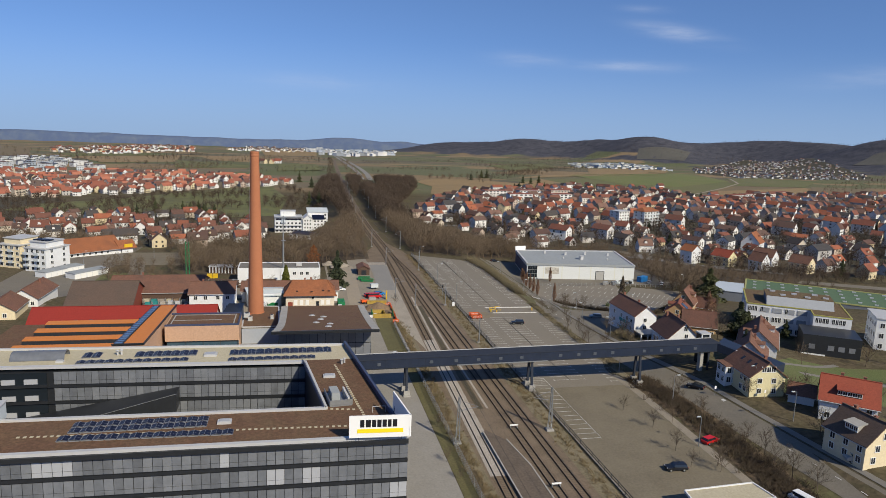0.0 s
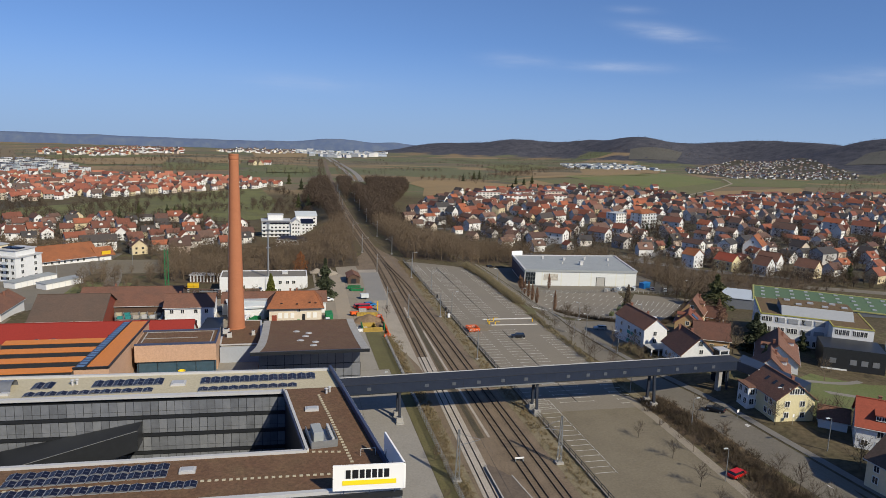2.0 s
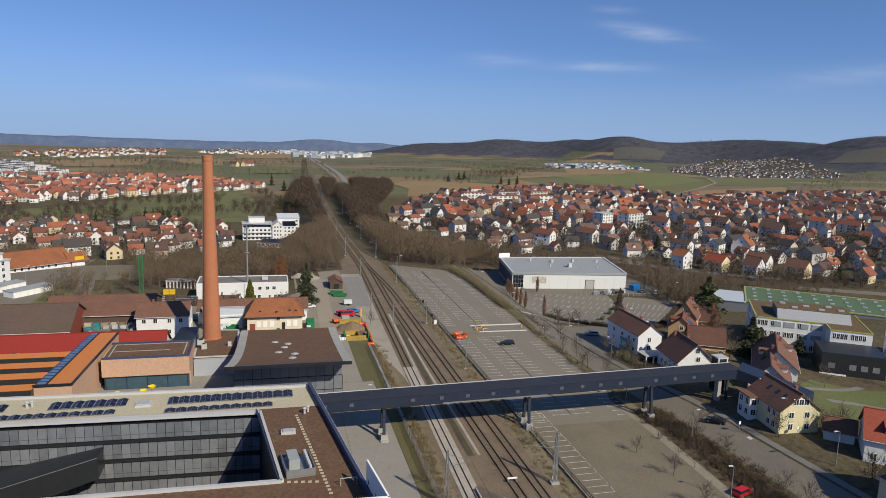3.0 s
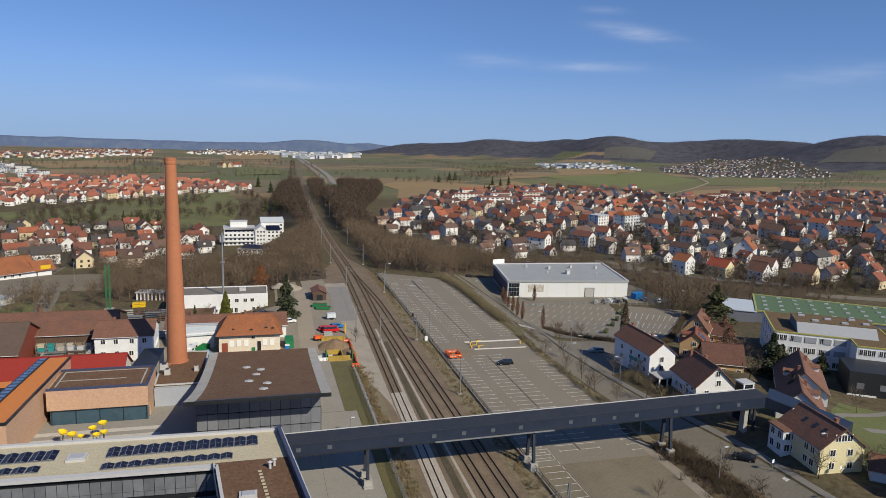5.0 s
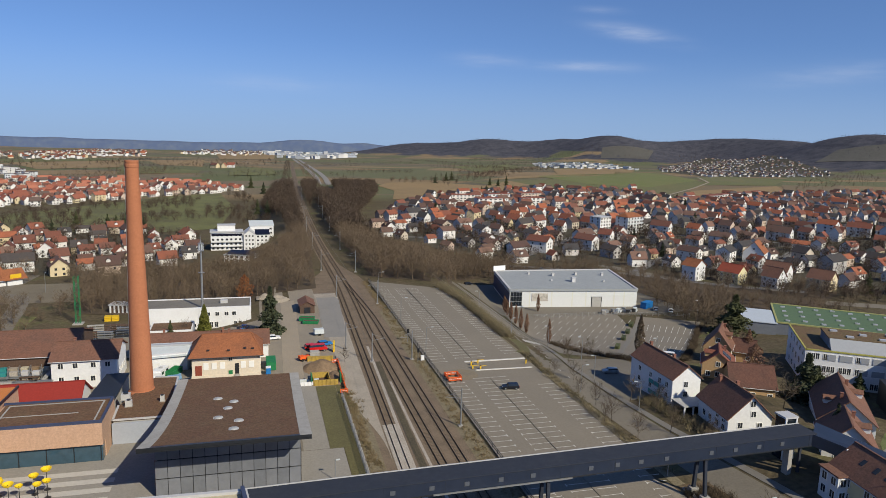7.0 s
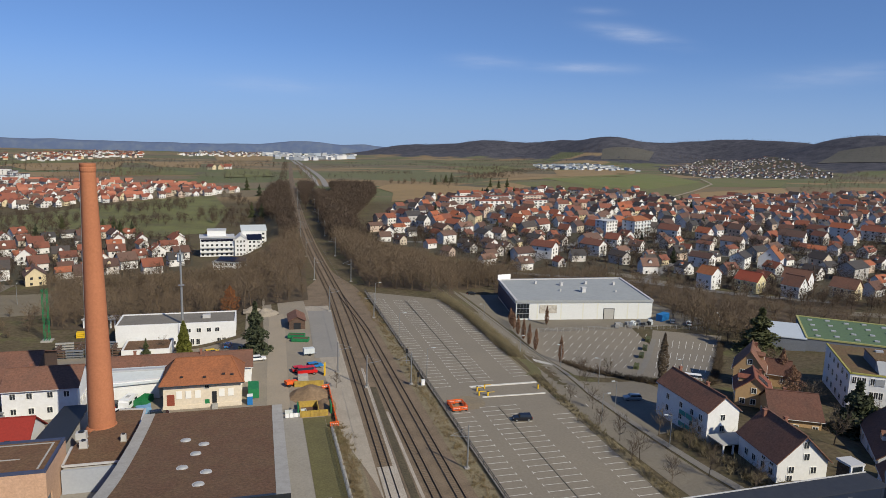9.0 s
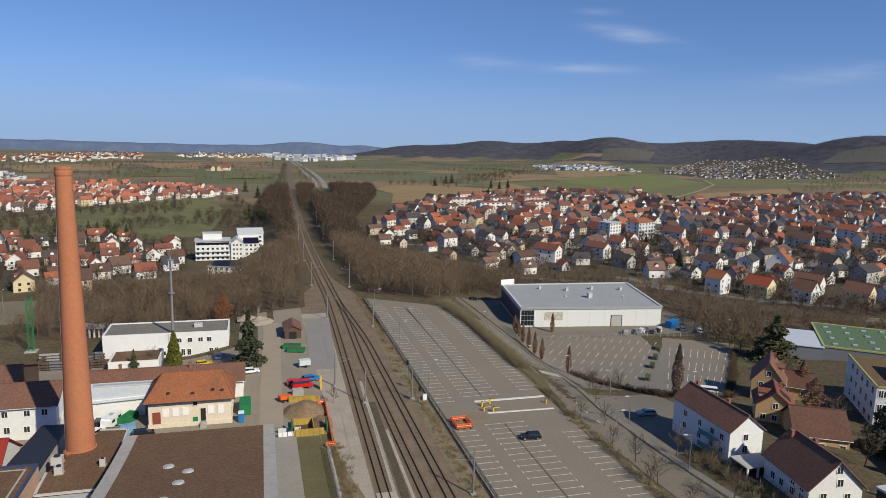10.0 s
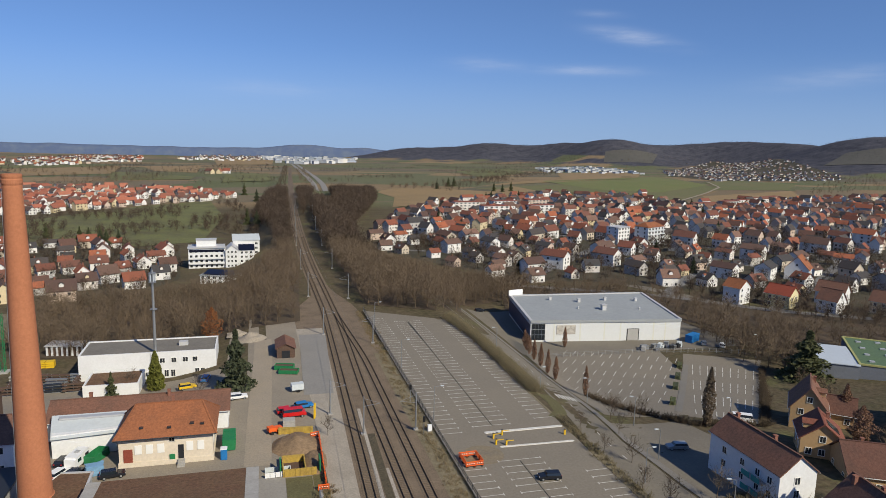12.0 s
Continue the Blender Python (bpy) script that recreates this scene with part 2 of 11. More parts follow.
M["hedge"] = material("bare_hedge", (0.165, 0.138, 0.085), 0.95, grain=0.35, grain_size=0.4)
M["steel_grey"] = material("galvanised_steel", (0.30, 0.31, 0.32), 0.5, metal=0.6, grain=0.1, grain_size=0.5)
M["dark_metal"] = material("dark_cladding", (0.020, 0.022, 0.026), 0.42, grain=0.15, grain_size=1.0, spec=0.4)
M["zinc"] = material("zinc_coping", (0.50, 0.50, 0.50), 0.5, metal=0.15, grain=0.06, grain_size=1.0, stain=0.2, stain_size=4.0, dirt=(0.33, 0.32, 0.31))
M["blue_metal"] = material("blue_painted_parapet", (0.045, 0.058, 0.11), 0.5, grain=0.1, grain_size=1.0)
M["sedum"] = material("brown_sedum_roof", (0.122, 0.068, 0.041), 0.95, grain=0.35, grain_size=0.5, stain=0.6, stain_size=4.5, bump=0.7, dirt=(0.145, 0.100, 0.055))
M["gravel_roof"] = material("pale_gravel_roof", (0.43, 0.385, 0.28), 0.95, grain=0.15, grain_size=0.4, stain=0.35, stain_size=4.0, bump=0.5, dirt=(0.34, 0.30, 0.20))
M["solar"] = material("solar_glass", (0.007, 0.008, 0.020), 0.35, grain=0.2, grain_size=0.5, spec=0.25)
M["solar_frame"] = material("aluminium_frame", (0.26, 0.265, 0.28), 0.5, metal=0.2)
M["sign_white"] = material("sign_white", (0.80, 0.80, 0.79), 0.5)
M["sign_black"] = material("sign_black", (0.012, 0.012, 0.014), 0.5)
M["sign_yellow"] = material("sign_yellow", (0.85, 0.66, 0.02), 0.5)
M["facade_glass"] = material("grey_glass_pane", (0.140, 0.150, 0.168), 0.22, grain=0.1, grain_size=1.5, stain=0.3, stain_size=3.0, dirt=(0.20, 0.21, 0.23), tones=[(0.165, 0.175, 0.195), (0.118, 0.126, 0.142), (0.150, 0.160, 0.180), (0.128, 0.136, 0.152), (0.175, 0.185, 0.203)], spec=0.5)
M["facade_blind"] = material("white_blind_pane", (0.36, 0.37, 0.395), 0.35, grain=0.05, grain_size=1.0)
M["dark_glass"] = material("dark_glass", (0.015, 0.020, 0.026), 0.08, spec=0.6)
M["brick_tan"] = material("tan_brick", (0.46, 0.300, 0.210), 0.9, grain=0.16, grain_size=0.35, stain=0.2, stain_size=3.0, bump=0.3, dirt=(0.35, 0.20, 0.12))
M["orange_sheet"] = material("orange_roof_sheet", (0.52, 0.185, 0.045), 0.6, grain=0.08, grain_size=0.6, stain=0.15, stain_size=3.0, dirt=(0.45, 0.15, 0.04))
M["yellow"] = material("yellow_fabric", (0.72, 0.50, 0.015), 0.7)
M["orange_paint"] = material("orange_paint", (0.72, 0.115, 0.02), 0.55, grain=0.1, grain_size=0.3)
M["yellow_paint"] = material("yellow_paint", (0.62, 0.40, 0.02), 0.55, grain=0.1, grain_size=0.3)
M["green_paint"] = material("green_paint", (0.02, 0.17, 0.065), 0.5, grain=0.1, grain_size=0.4)
M["blue_paint"] = material("blue_paint", (0.02, 0.16, 0.42), 0.45, grain=0.1, grain_size=0.4)
M["red_paint"] = material("red_car_paint", (0.50, 0.012, 0.012), 0.3, spec=0.5)
M["black_paint"] = material("dark_car_paint", (0.012, 0.014, 0.020), 0.25, spec=0.5)
M["white_paint"] = material("white_car_paint", (0.72, 0.73, 0.74), 0.3, spec=0.5)
M["silver_paint"] = material("silver_car_paint", (0.36, 0.38, 0.40), 0.3, metal=0.5)
M["tyre"] = material("tyre_rubber", (0.018, 0.018, 0.018), 0.9)
M["wood_dark"] = material("weathered_boards", (0.10, 0.062, 0.045), 0.9, grain=0.25, grain_size=0.3, stain=0.4, stain_size=2.0)
M["hall_wall"] = material("white_hall_cladding", (0.60, 0.62, 0.625), 0.6, grain=0.04, grain_size=0.6, stain=0.12, stain_size=6.0, dirt=(0.55, 0.55, 0.48))
M["hall_stripe"] = material("yellowish_white_cladding", (0.59, 0.595, 0.53), 0.6, grain=0.04, grain_size=0.6)
M["hall_roof"] = material("grey_roof_membrane", (0.285, 0.305, 0.315), 0.75, grain=0.08, grain_size=1.2, stain=0.3, stain_size=9.0, dirt=(0.225, 0.235, 0.24))
M["green_roof"] = material("green_metal_roof", (0.085, 0.135, 0.078), 0.8, grain=0.15, grain_size=1.0, stain=0.35, stain_size=8.0, dirt=(0.10, 0.16, 0.06))
M["villa_wall"] = material("pale_cream_render", (0.61, 0.54, 0.44), 0.9, grain=0.08, grain_size=0.5, stain=0.3, stain_size=3.0, dirt=(0.44, 0.38, 0.30))
M["cream"] = material("cream_render", (0.68, 0.58, 0.39), 0.9, grain=0.08, grain_size=0.5, stain=0.25, stain_size=3.0, dirt=(0.40, 0.34, 0.25))
M["yellow_wall"] = material("pale_yellow_render", (0.62, 0.56, 0.35), 0.9, grain=0.06, grain_size=0.5, stain=0.2, stain_size=3.0, dirt=(0.45, 0.40, 0.26))
M["ochre_wall"] = material("ochre_render", (0.42, 0.28, 0.15), 0.9, grain=0.08, grain_size=0.5, stain=0.2, stain_size=3.0, dirt=(0.34, 0.22, 0.10))
M["grey_wall"] = material("grey_render", (0.36, 0.355, 0.34), 0.9, grain=0.08, grain_size=0.5, stain=0.25, stain_size=3.0, dirt=(0.22, 0.21, 0.20))
M["light_metal"] = material("pale_metal_cladding", (0.50, 0.54, 0.56), 0.55, grain=0.06, grain_size=0.8, stain=0.15, stain_size=3.0, dirt=(0.36, 0.38, 0.38))
M["teal"] = material("teal_paint", (0.03, 0.22, 0.22), 0.6)
M["asphalt_old"] = material("old_brownish_asphalt", (0.172, 0.148, 0.106), 0.93, grain=0.16, grain_size=0.5, stain=0.85, stain_size=9.0, bump=0.25, dirt=(0.130, 0.110, 0.078))
M["meadow"] = material("spring_meadow", (0.132, 0.138, 0.052), 0.95, grain=0.3, grain_size=1.5, stain=0.9, stain_size=26.0, bump=0.4, dirt=(0.082, 0.070, 0.042))
M["field_green"] = material("young_green_field", (0.120, 0.126, 0.052), 0.95, grain=0.15, grain_size=3.0, stain=0.8, stain_size=70.0, dirt=(0.160, 0.132, 0.070))
M["field_fresh"] = material("fresh_green_field", (0.130, 0.150, 0.050), 0.95, grain=0.15, grain_size=3.0, stain=0.7, stain_size=60.0, dirt=(0.175, 0.155, 0.070))
M["field_ochre"] = material("ochre_stubble_field", (0.245, 0.172, 0.086), 0.95, grain=0.12, grain_size=3.0, stain=0.6, stain_size=60.0, dirt=(0.155, 0.120, 0.068))
M["dome"] = material("milky_dome", (0.34, 0.345, 0.35), 0.35, grain=0.05, grain_size=0.3)
M["faded_red"] = material("faded_red_paint", (0.22, 0.055, 0.035), 0.8, grain=0.2, grain_size=0.3)
M["bridge_window"] = material("milky_bridge_window", (0.085, 0.095, 0.115), 0.3)
M["ditch"] = material("dark_weedy_ditch", (0.072, 0.060, 0.040), 0.95, grain=0.4, grain_size=0.4, stain=0.6, stain_size=4.0, bump=0.8, dirt=(0.115, 0.100, 0.058))
M["sand"] = material("sandy_drive", (0.295, 0.250, 0.192), 0.95, grain=0.15, grain_size=0.4, stain=0.6, stain_size=6.0, bump=0.3, dirt=(0.235, 0.208, 0.17))
M["grey_gravel"] = material("grey_gravel", (0.32, 0.285, 0.235), 0.95, grain=0.22, grain_size=0.3, stain=0.55, stain_size=6.0, bump=0.5, dirt=(0.20, 0.18, 0.15))
M["yard_tar"] = material("patched_yard_tar", (0.222, 0.194, 0.155), 0.93, grain=0.16, grain_size=0.4, stain=0.6, stain_size=8.0, bump=0.3, dirt=(0.285, 0.245, 0.19))
M["pad"] = material("grey_asphalt_pad", (0.225, 0.215, 0.20), 0.9, grain=0.12, grain_size=0.5, stain=0.5, stain_size=7.0, bump=0.2, dirt=(0.185, 0.18, 0.17))
M["field_brown"] = material("brown_ploughed_field", (0.165, 0.122, 0.074), 0.95, grain=0.12, grain_size=3.0, stain=0.7, stain_size=45.0, dirt=(0.120, 0.120, 0.060))
M["roof_rust"] = material("rusty_orange_roof_tile", (0.26, 0.062, 0.036), 0.8, grain=0.15, grain_size=0.4, stain=0.3, stain_size=4.0, bump=0.4, dirt=(0.15, 0.045, 0.03))
M["wood_floor"] = material("leaf_litter", (0.080, 0.058, 0.040), 0.95, grain=0.35, grain_size=0.8, stain=0.7, stain_size=9.0, bump=0.6, dirt=(0.060, 0.055, 0.030))
M["bank_twig"] = material("dark_scrub_twigs", (0.075, 0.055, 0.038), 0.95, grain=0.3, grain_size=0.5, stain=0.5, stain_size=6.0, dirt=(0.05, 0.045, 0.025))
M["roof_weathered"] = material("weathered_grey_brown_tile", (0.105, 0.072, 0.056), 0.9, grain=0.2, grain_size=0.45, stain=0.7, stain_size=5.0, bump=0.5, dirt=(0.075, 0.060, 0.050))
M["teal_glass"] = material("blue_green_glass", (0.040, 0.080, 0.115), 0.12, grain=0.1, grain_size=1.2, stain=0.4, stain_size=2.5, dirt=(0.020, 0.035, 0.050), spec=0.6)
M["forecourt"] = material("pale_forecourt_slabs", (0.255, 0.240, 0.215), 0.9, grain=0.12, grain_size=0.5, stain=0.35, stain_size=5.0, bump=0.2, dirt=(0.19, 0.175, 0.155))
M["terrace_pale"] = material("pale_terrace_stripe", (0.44, 0.42, 0.385), 0.9, grain=0.08, grain_size=0.5, stain=0.35, stain_size=3.0, bump=0.15, dirt=(0.33, 0.31, 0.28))
M["moss_roof"] = material("mossy_planted_roof", (0.125, 0.080, 0.045), 0.95, grain=0.35, grain_size=0.5, stain=0.6, stain_size=3.5, bump=0.7, dirt=(0.110, 0.104, 0.044))
M["attic_sheet"] = material("grey_sheet_metal", (0.30, 0.315, 0.335), 0.55, grain=0.05, grain_size=0.6, stain=0.2, stain_size=3.0, dirt=(0.24, 0.25, 0.27))
M["worn_yellow"] = material("worn_yellow_steel", (0.40, 0.275, 0.055), 0.7, grain=0.2, grain_size=0.4, stain=0.7, stain_size=1.2, bump=0.2, dirt=(0.20, 0.13, 0.06))
M["garden"] = material("garden_ground", (0.055, 0.050, 0.030), 0.95, grain=0.35, grain_size=1.5, stain=0.9, stain_size=11.0, bump=0.4, dirt=(0.088, 0.074, 0.055))
M["town_road"] = material("town_street_asphalt", (0.17, 0.165, 0.158), 0.92, grain=0.1, grain_size=1.0, stain=0.5, stain_size=12.0, dirt=(0.13, 0.125, 0.118))
M["school_edge"] = material("yellow_green_coping", (0.33, 0.31, 0.08), 0.6, grain=0.1, grain_size=0.6)
M["pavilion_glass"] = material("pavilion_pane", (0.155, 0.165, 0.188), 0.25, grain=0.08, grain_size=1.5, stain=0.3, stain_size=3.0, dirt=(0.19, 0.20, 0.225), tones=[(0.170, 0.180, 0.205), (0.138, 0.148, 0.170)], spec=0.5)
M["dry_verge"] = material("dry_verge_grass", (0.190, 0.160, 0.105), 0.95, grain=0.3, grain_size=0.5, stain=0.8, stain_size=5.0, bump=0.5, dirt=(0.125, 0.108, 0.060))
M["weed"] = material("dry_brown_weeds", (0.185, 0.140, 0.082), 0.95, grain=0.3, grain_size=0.5, stain=0.7, stain_size=4.0, dirt=(0.120, 0.105, 0.052))
M["rust"] = material("rusty_cladding", (0.20, 0.085, 0.040), 0.85, grain=0.2, grain_size=0.5, stain=0.5, stain_size=3.0, dirt=(0.12, 0.055, 0.035))
# twigs on the far hills: bluish base colour stands in for distance haze
M["twig_hill"] = material("hazed_hill_twigs", (0.068, 0.067, 0.084), 0.95, stain=0.8, stain_size=60.0, dirt=(0.050, 0.047, 0.056))
M["twig_dark"] = material("dark_brown_twigs", (0.076, 0.054, 0.039), 0.95, stain=0.8, stain_size=18.0, dirt=(0.044, 0.036, 0.027))
M["green_lawn"] = material("fresh_lawn", (0.100, 0.120, 0.042), 0.95, grain=0.25, grain_size=0.5, stain=0.6, stain_size=6.0, bump=0.4, dirt=(0.130, 0.115, 0.055))
M["slate_wall"] = material("slate_grey_render", (0.150, 0.165, 0.195), 0.9, grain=0.08, grain_size=0.6, stain=0.25, stain_size=4.0, dirt=(0.11, 0.12, 0.14))
M["vineyard"] = material("bare_vineyard_slope", (0.092, 0.088, 0.078), 0.95, grain=0.2, grain_size=6.0, stain=0.8, stain_size=40.0, dirt=(0.074, 0.076, 0.064))
# ------------------------------------------------------------------ the lie of the land
def smooth(a, b, v):
    t = min(1.0, max(0.0, (v - a) / (b - a)))
    return t * t * (3 - 2 * t)


def rail_x(y):
    """Sideways shift of the line, which bends gently to the east far off."""
    d = max(0.0, y - 420)
    return 0.050 * d * d / (d + 300)


def bump(x, y, cx, cy, rx, ry, h):
    return h * math.exp(-((x - cx) / rx) ** 2 - ((y - cy) / ry) ** 2)


HILLS = [(870, 4310, 240, 312, 50), (1060, 4110, 230, 299, 39), (1310, 3880, 260, 338, 91), (1510, 3750, 220, 286, 20), (1670, 3580, 210, 273, 88),
         (1700, 3160, 210, 273, 110), (1960, 3240, 200, 260, 50), (2170, 3230, 240, 312, 31), (2280, 3030, 270, 351, 76), (2350, 2840, 230, 299, 28),
         (2310, 2610, 200, 260, 57), (2140, 2220, 200, 260, 43), (2160, 1980, 330, 429, 86), (2900, 1900, 600, 700, 105), (2700, 3600, 500, 500, 70)]


def land(x, y):
    d = max(0.0, y - 290)
    z = -0.025 * d * d / (d + 120)
    z -= 10.0 * smooth(18, 42, abs(x - 50 - rail_x(y))) * smooth(350, 540, y) * (1 - smooth(900, 1500, y))
    z += 3.5 * smooth(93, 112, x) * (1 - smooth(165, 235, y)) * (1 - smooth(128, 160, x))
    z -= 8.0 * smooth(88, 114, x) * smooth(215, 292, y) * (1 - smooth(350, 540, y))
    z -= 2.0 * smooth(128, 165, x) * (1 - smooth(215, 292, y))
    z -= 5.0 * smooth(24, -4, x) * smooth(258, 300, y) * (1 - smooth(350, 540, y))
    if y > 1300:
        for cx, cy, rx, ry, h in HILLS:
            if abs(x - cx) < 3 * rx and abs(y - cy) < 3 * ry:
                z += bump(x, y, cx, cy, rx, ry, h)
        z += smooth(2200, 3200, y) * (6 * noise.noise((x / 330, y / 330, 1.0)) + 4 * noise.noise((x / 110, y / 110, 4.0)))
    return z
# ------------------------------------------------------------------ building helpers
def mesh_of(bm, name, mat, smooth_faces=False):
    me = bpy.data.meshes.new(name)
    bmesh.ops.recalc_face_normals(bm, faces=bm.faces)
    bm.to_mesh(me)
    bm.free()
    if smooth_faces:
        for p in me.polygons:
            p.use_smooth = True
    me.materials.append(mat)
    return me


def part(name, bm, mat, parent=None, label="", smooth_faces=False, kind=""):
    """Links a bmesh (or a ready mesh) as one mesh object under a thing or a part, at the parent's own origin."""
    me = bm if isinstance(bm, bpy.types.Mesh) else mesh_of(bm, name, mat, smooth_faces)
    ob = new(name, me)
    if parent is not None:
        ob.parent = parent
    return tagged(ob, label=label, kind=kind)


def thing(name, label, category, x=0, y=0, z=0, rz=0, group="", kind=""):
    ob = new(name)
    ob.empty_display_size = 0.5
    ob.matrix_world = pose(x, y, z, 0, 0, rz)
    return tagged(ob, label, category, group, kind)


def B():
    return bmesh.new()


def box(bm, x0, y0, z0, x1, y1, z1):
    v = [bm.verts.new(p) for p in ((x0, y0, z0), (x1, y0, z0), (x1, y1, z0), (x0, y1, z0), (x0, y0, z1), (x1, y0, z1), (x1, y1, z1), (x0, y1, z1))]
    for f in ((0, 3, 2, 1), (4, 5, 6, 7), (0, 1, 5, 4), (1, 2, 6, 5), (2, 3, 7, 6), (3, 0, 4, 7)):
        bm.faces.new([v[i] for i in f])
    return bm


def cbox(bm, cx, cy, z0, w, d, h):
    return box(bm, cx - w / 2, cy - d / 2, z0, cx + w / 2, cy + d / 2, z0 + h)


def prism(bm, poly, z0, z1):
    """poly: points (x, y), or (x, y, z) with z added to both ends."""
    p = [(q[0], q[1], q[2] if len(q) > 2 else 0.0) for q in poly]
    lo = [bm.verts.new((x, y, z + z0)) for x, y, z in p]
    hi = [bm.verts.new((x, y, z + z1)) for x, y, z in p]
    bm.faces.new(list(reversed(lo)))
    bm.faces.new(hi)
    k = len(p)
    for i in range(k):
        j = (i + 1) % k
        bm.faces.new((lo[i], lo[j], hi[j], hi[i]))
    return bm


def beam(bm, a, b, w, h=None):
    """A square bar from a to b."""
    a, b = Vector(a), Vector(b)
    h = h or w
    d = (b - a).normalized()
    up = Vector((0, 0, 1)) if abs(d.z) < 0.95 else Vector((1, 0, 0))
    s = d.cross(up).normalized() * w / 2
    t = s.cross(d).normalized() * h / 2
    v = [bm.verts.new(q) for c in (a, b) for q in (c - s - t, c + s - t, c + s + t, c - s + t)]
    for f in ((3, 2, 1, 0), (4, 5, 6, 7), (0, 1, 5, 4), (1, 2, 6, 5), (2, 3, 7, 6), (3, 0, 4, 7)):
        bm.faces.new([v[i] for i in f])
    return bm


def tube(bm, a, b, r0, r1, n=8, caps=True):
    a, b = Vector(a), Vector(b)
    d = (b - a).normalized()
    up = Vector((0, 0, 1)) if abs(d.z) < 0.95 else Vector((1, 0, 0))
    s = d.cross(up).normalized()
    t = s.cross(d).normalized()
    lo, hi = [], []
    for i in range(n):
        q = 2 * math.pi * i / n
        o = s * math.cos(q) + t * math.sin(q)
        lo.append(bm.verts.new(a + o * r0))
        hi.append(bm.verts.new(b + o * r1))
    for i in range(n):
        j = (i + 1) % n
        bm.faces.new((lo[i], lo[j], hi[j], hi[i]))
    if caps:
        bm.faces.new(list(reversed(lo)))
        bm.faces.new(hi)
    return bm


def lathe(bm, rings, n=16, cx=0, cy=0):
    """rings: (radius, z) from below upwards."""
    loops = [[bm.verts.new((cx + r * math.cos(2 * math.pi * i / n), cy + r * math.sin(2 * math.pi * i / n), z)) for i in range(n)] for r, z in rings]
    for a, b in zip(loops, loops[1:]):
        for i in range(n):
            j = (i + 1) % n
            bm.faces.new((a[i], a[j], b[j], b[i]))
    bm.faces.new(list(reversed(loops[0])))
    bm.faces.new(loops[-1])
    return bm


def gable_roof(bm, w, l, z, rise, over=0.5, thick=0.25):
    """A saddle roof: ridge along y, eaves at height z over a body w wide and l long; a slab on either side."""
    hw, hl = w / 2 + over, l / 2 + over
    drop = rise * over / (w / 2)
    for s in (-1, 1):
        a = [(0, -hl, z + rise), (0, hl, z + rise), (s * hw, hl, z - drop), (s * hw, -hl, z - drop)]
        lo = [bm.verts.new(p) for p in a]
        hi = [bm.verts.new((p[0], p[1], p[2] + thick)) for p in a]
        bm.faces.new(lo)
        bm.faces.new(list(reversed(hi)))
        for i in range(4):
            j = (i + 1) % 4
            bm.faces.new((lo[i], lo[j], hi[j], hi[i]))
    return bm


def gable_body(bm, w, l, z0, z, rise):
    """Walls with gables at both ends (y = -l/2 and l/2)."""
    a = [(-w / 2, z0), (w / 2, z0), (w / 2, z), (0, z + rise), (-w / 2, z)]
    f = [bm.verts.new((x, -l / 2, q)) for x, q in a]
    g = [bm.verts.new((x, l / 2, q)) for x, q in a]
    bm.faces.new(f)
    bm.faces.new(list(reversed(g)))
    for i in range(5):
        j = (i + 1) % 5
        bm.faces.new((f[j], f[i], g[i], g[j]))
    return bm


def drape(bm, poly_of, us, vs, lift):
    """A sheet laid on the ground: poly_of(u, v) gives x, y."""
    grid = []
    for u in us:
        row = []
        for v in vs:
            x, y = poly_of(u, v)
            row.append(bm.verts.new((x, y, ground(x, y) + lift)))
        grid.append(row)
    for a, b in zip(grid, grid[1:]):
        for i in range(len(a) - 1):
            bm.faces.new((a[i], b[i], b[i + 1], a[i + 1]))
    return bm


def steps(a, b, size):
    n = max(1, int(math.ceil(abs(b - a) / size)))
    return [a + (b - a) * i / n for i in range(n + 1)]


def patch(bm, x0, y0, x1, y1, lift, size=6.0):
    return drape(bm, lambda u, v: (u, v), steps(x0, x1, size), steps(y0, y1, size), lift)


def along(points, gap):
    """Points at even gaps along a line of (x, y), with the way they go."""
    out, left = [], 0.0
    for (ax, ay), (bx, by) in zip(points, points[1:]):
        d = math.hypot(bx - ax, by - ay)
        ux, uy = (bx - ax) / d, (by - ay) / d
        s = left
        while s < d:
            out.append((ax + ux * s, ay + uy * s, ux, uy))
            s += gap
        left = s - d
    return out


def ribbon(bm, points, half, lift, gap=4.0, side=0.0):
    """A strip of ground along a line; side shifts it to the right."""
    prev = None
    for x, y, ux, uy in along(points, gap):
        nx, ny = uy, -ux
        a = (x + nx * (side - half), y + ny * (side - half))
        b = (x + nx * (side + half), y + ny * (side + half))
        row = [bm.verts.new((p[0], p[1], ground(*p) + lift)) for p in (a, b)]
        if prev:
            bm.faces.new((prev[0], prev[1], row[1], row[0]))
        prev = row
    return bm


# ------------------------------------------------------------------ the ground sheet
def spread(a0, a1, fine0, fine1, size, grow):
    """Coordinates, even between fine0 and fine1 and ever wider outside."""
    out = steps(fine0, fine1, size)
    s, v = size, fine1
    while v < a1:
        s = min(s * grow, 60)
        v += s
        out.append(min(v, a1))
    s, v = size, fine0
    while v > a0:
        s = min(s * grow, 60)
        v -= s
        out.insert(0, max(v, a0))
    return out


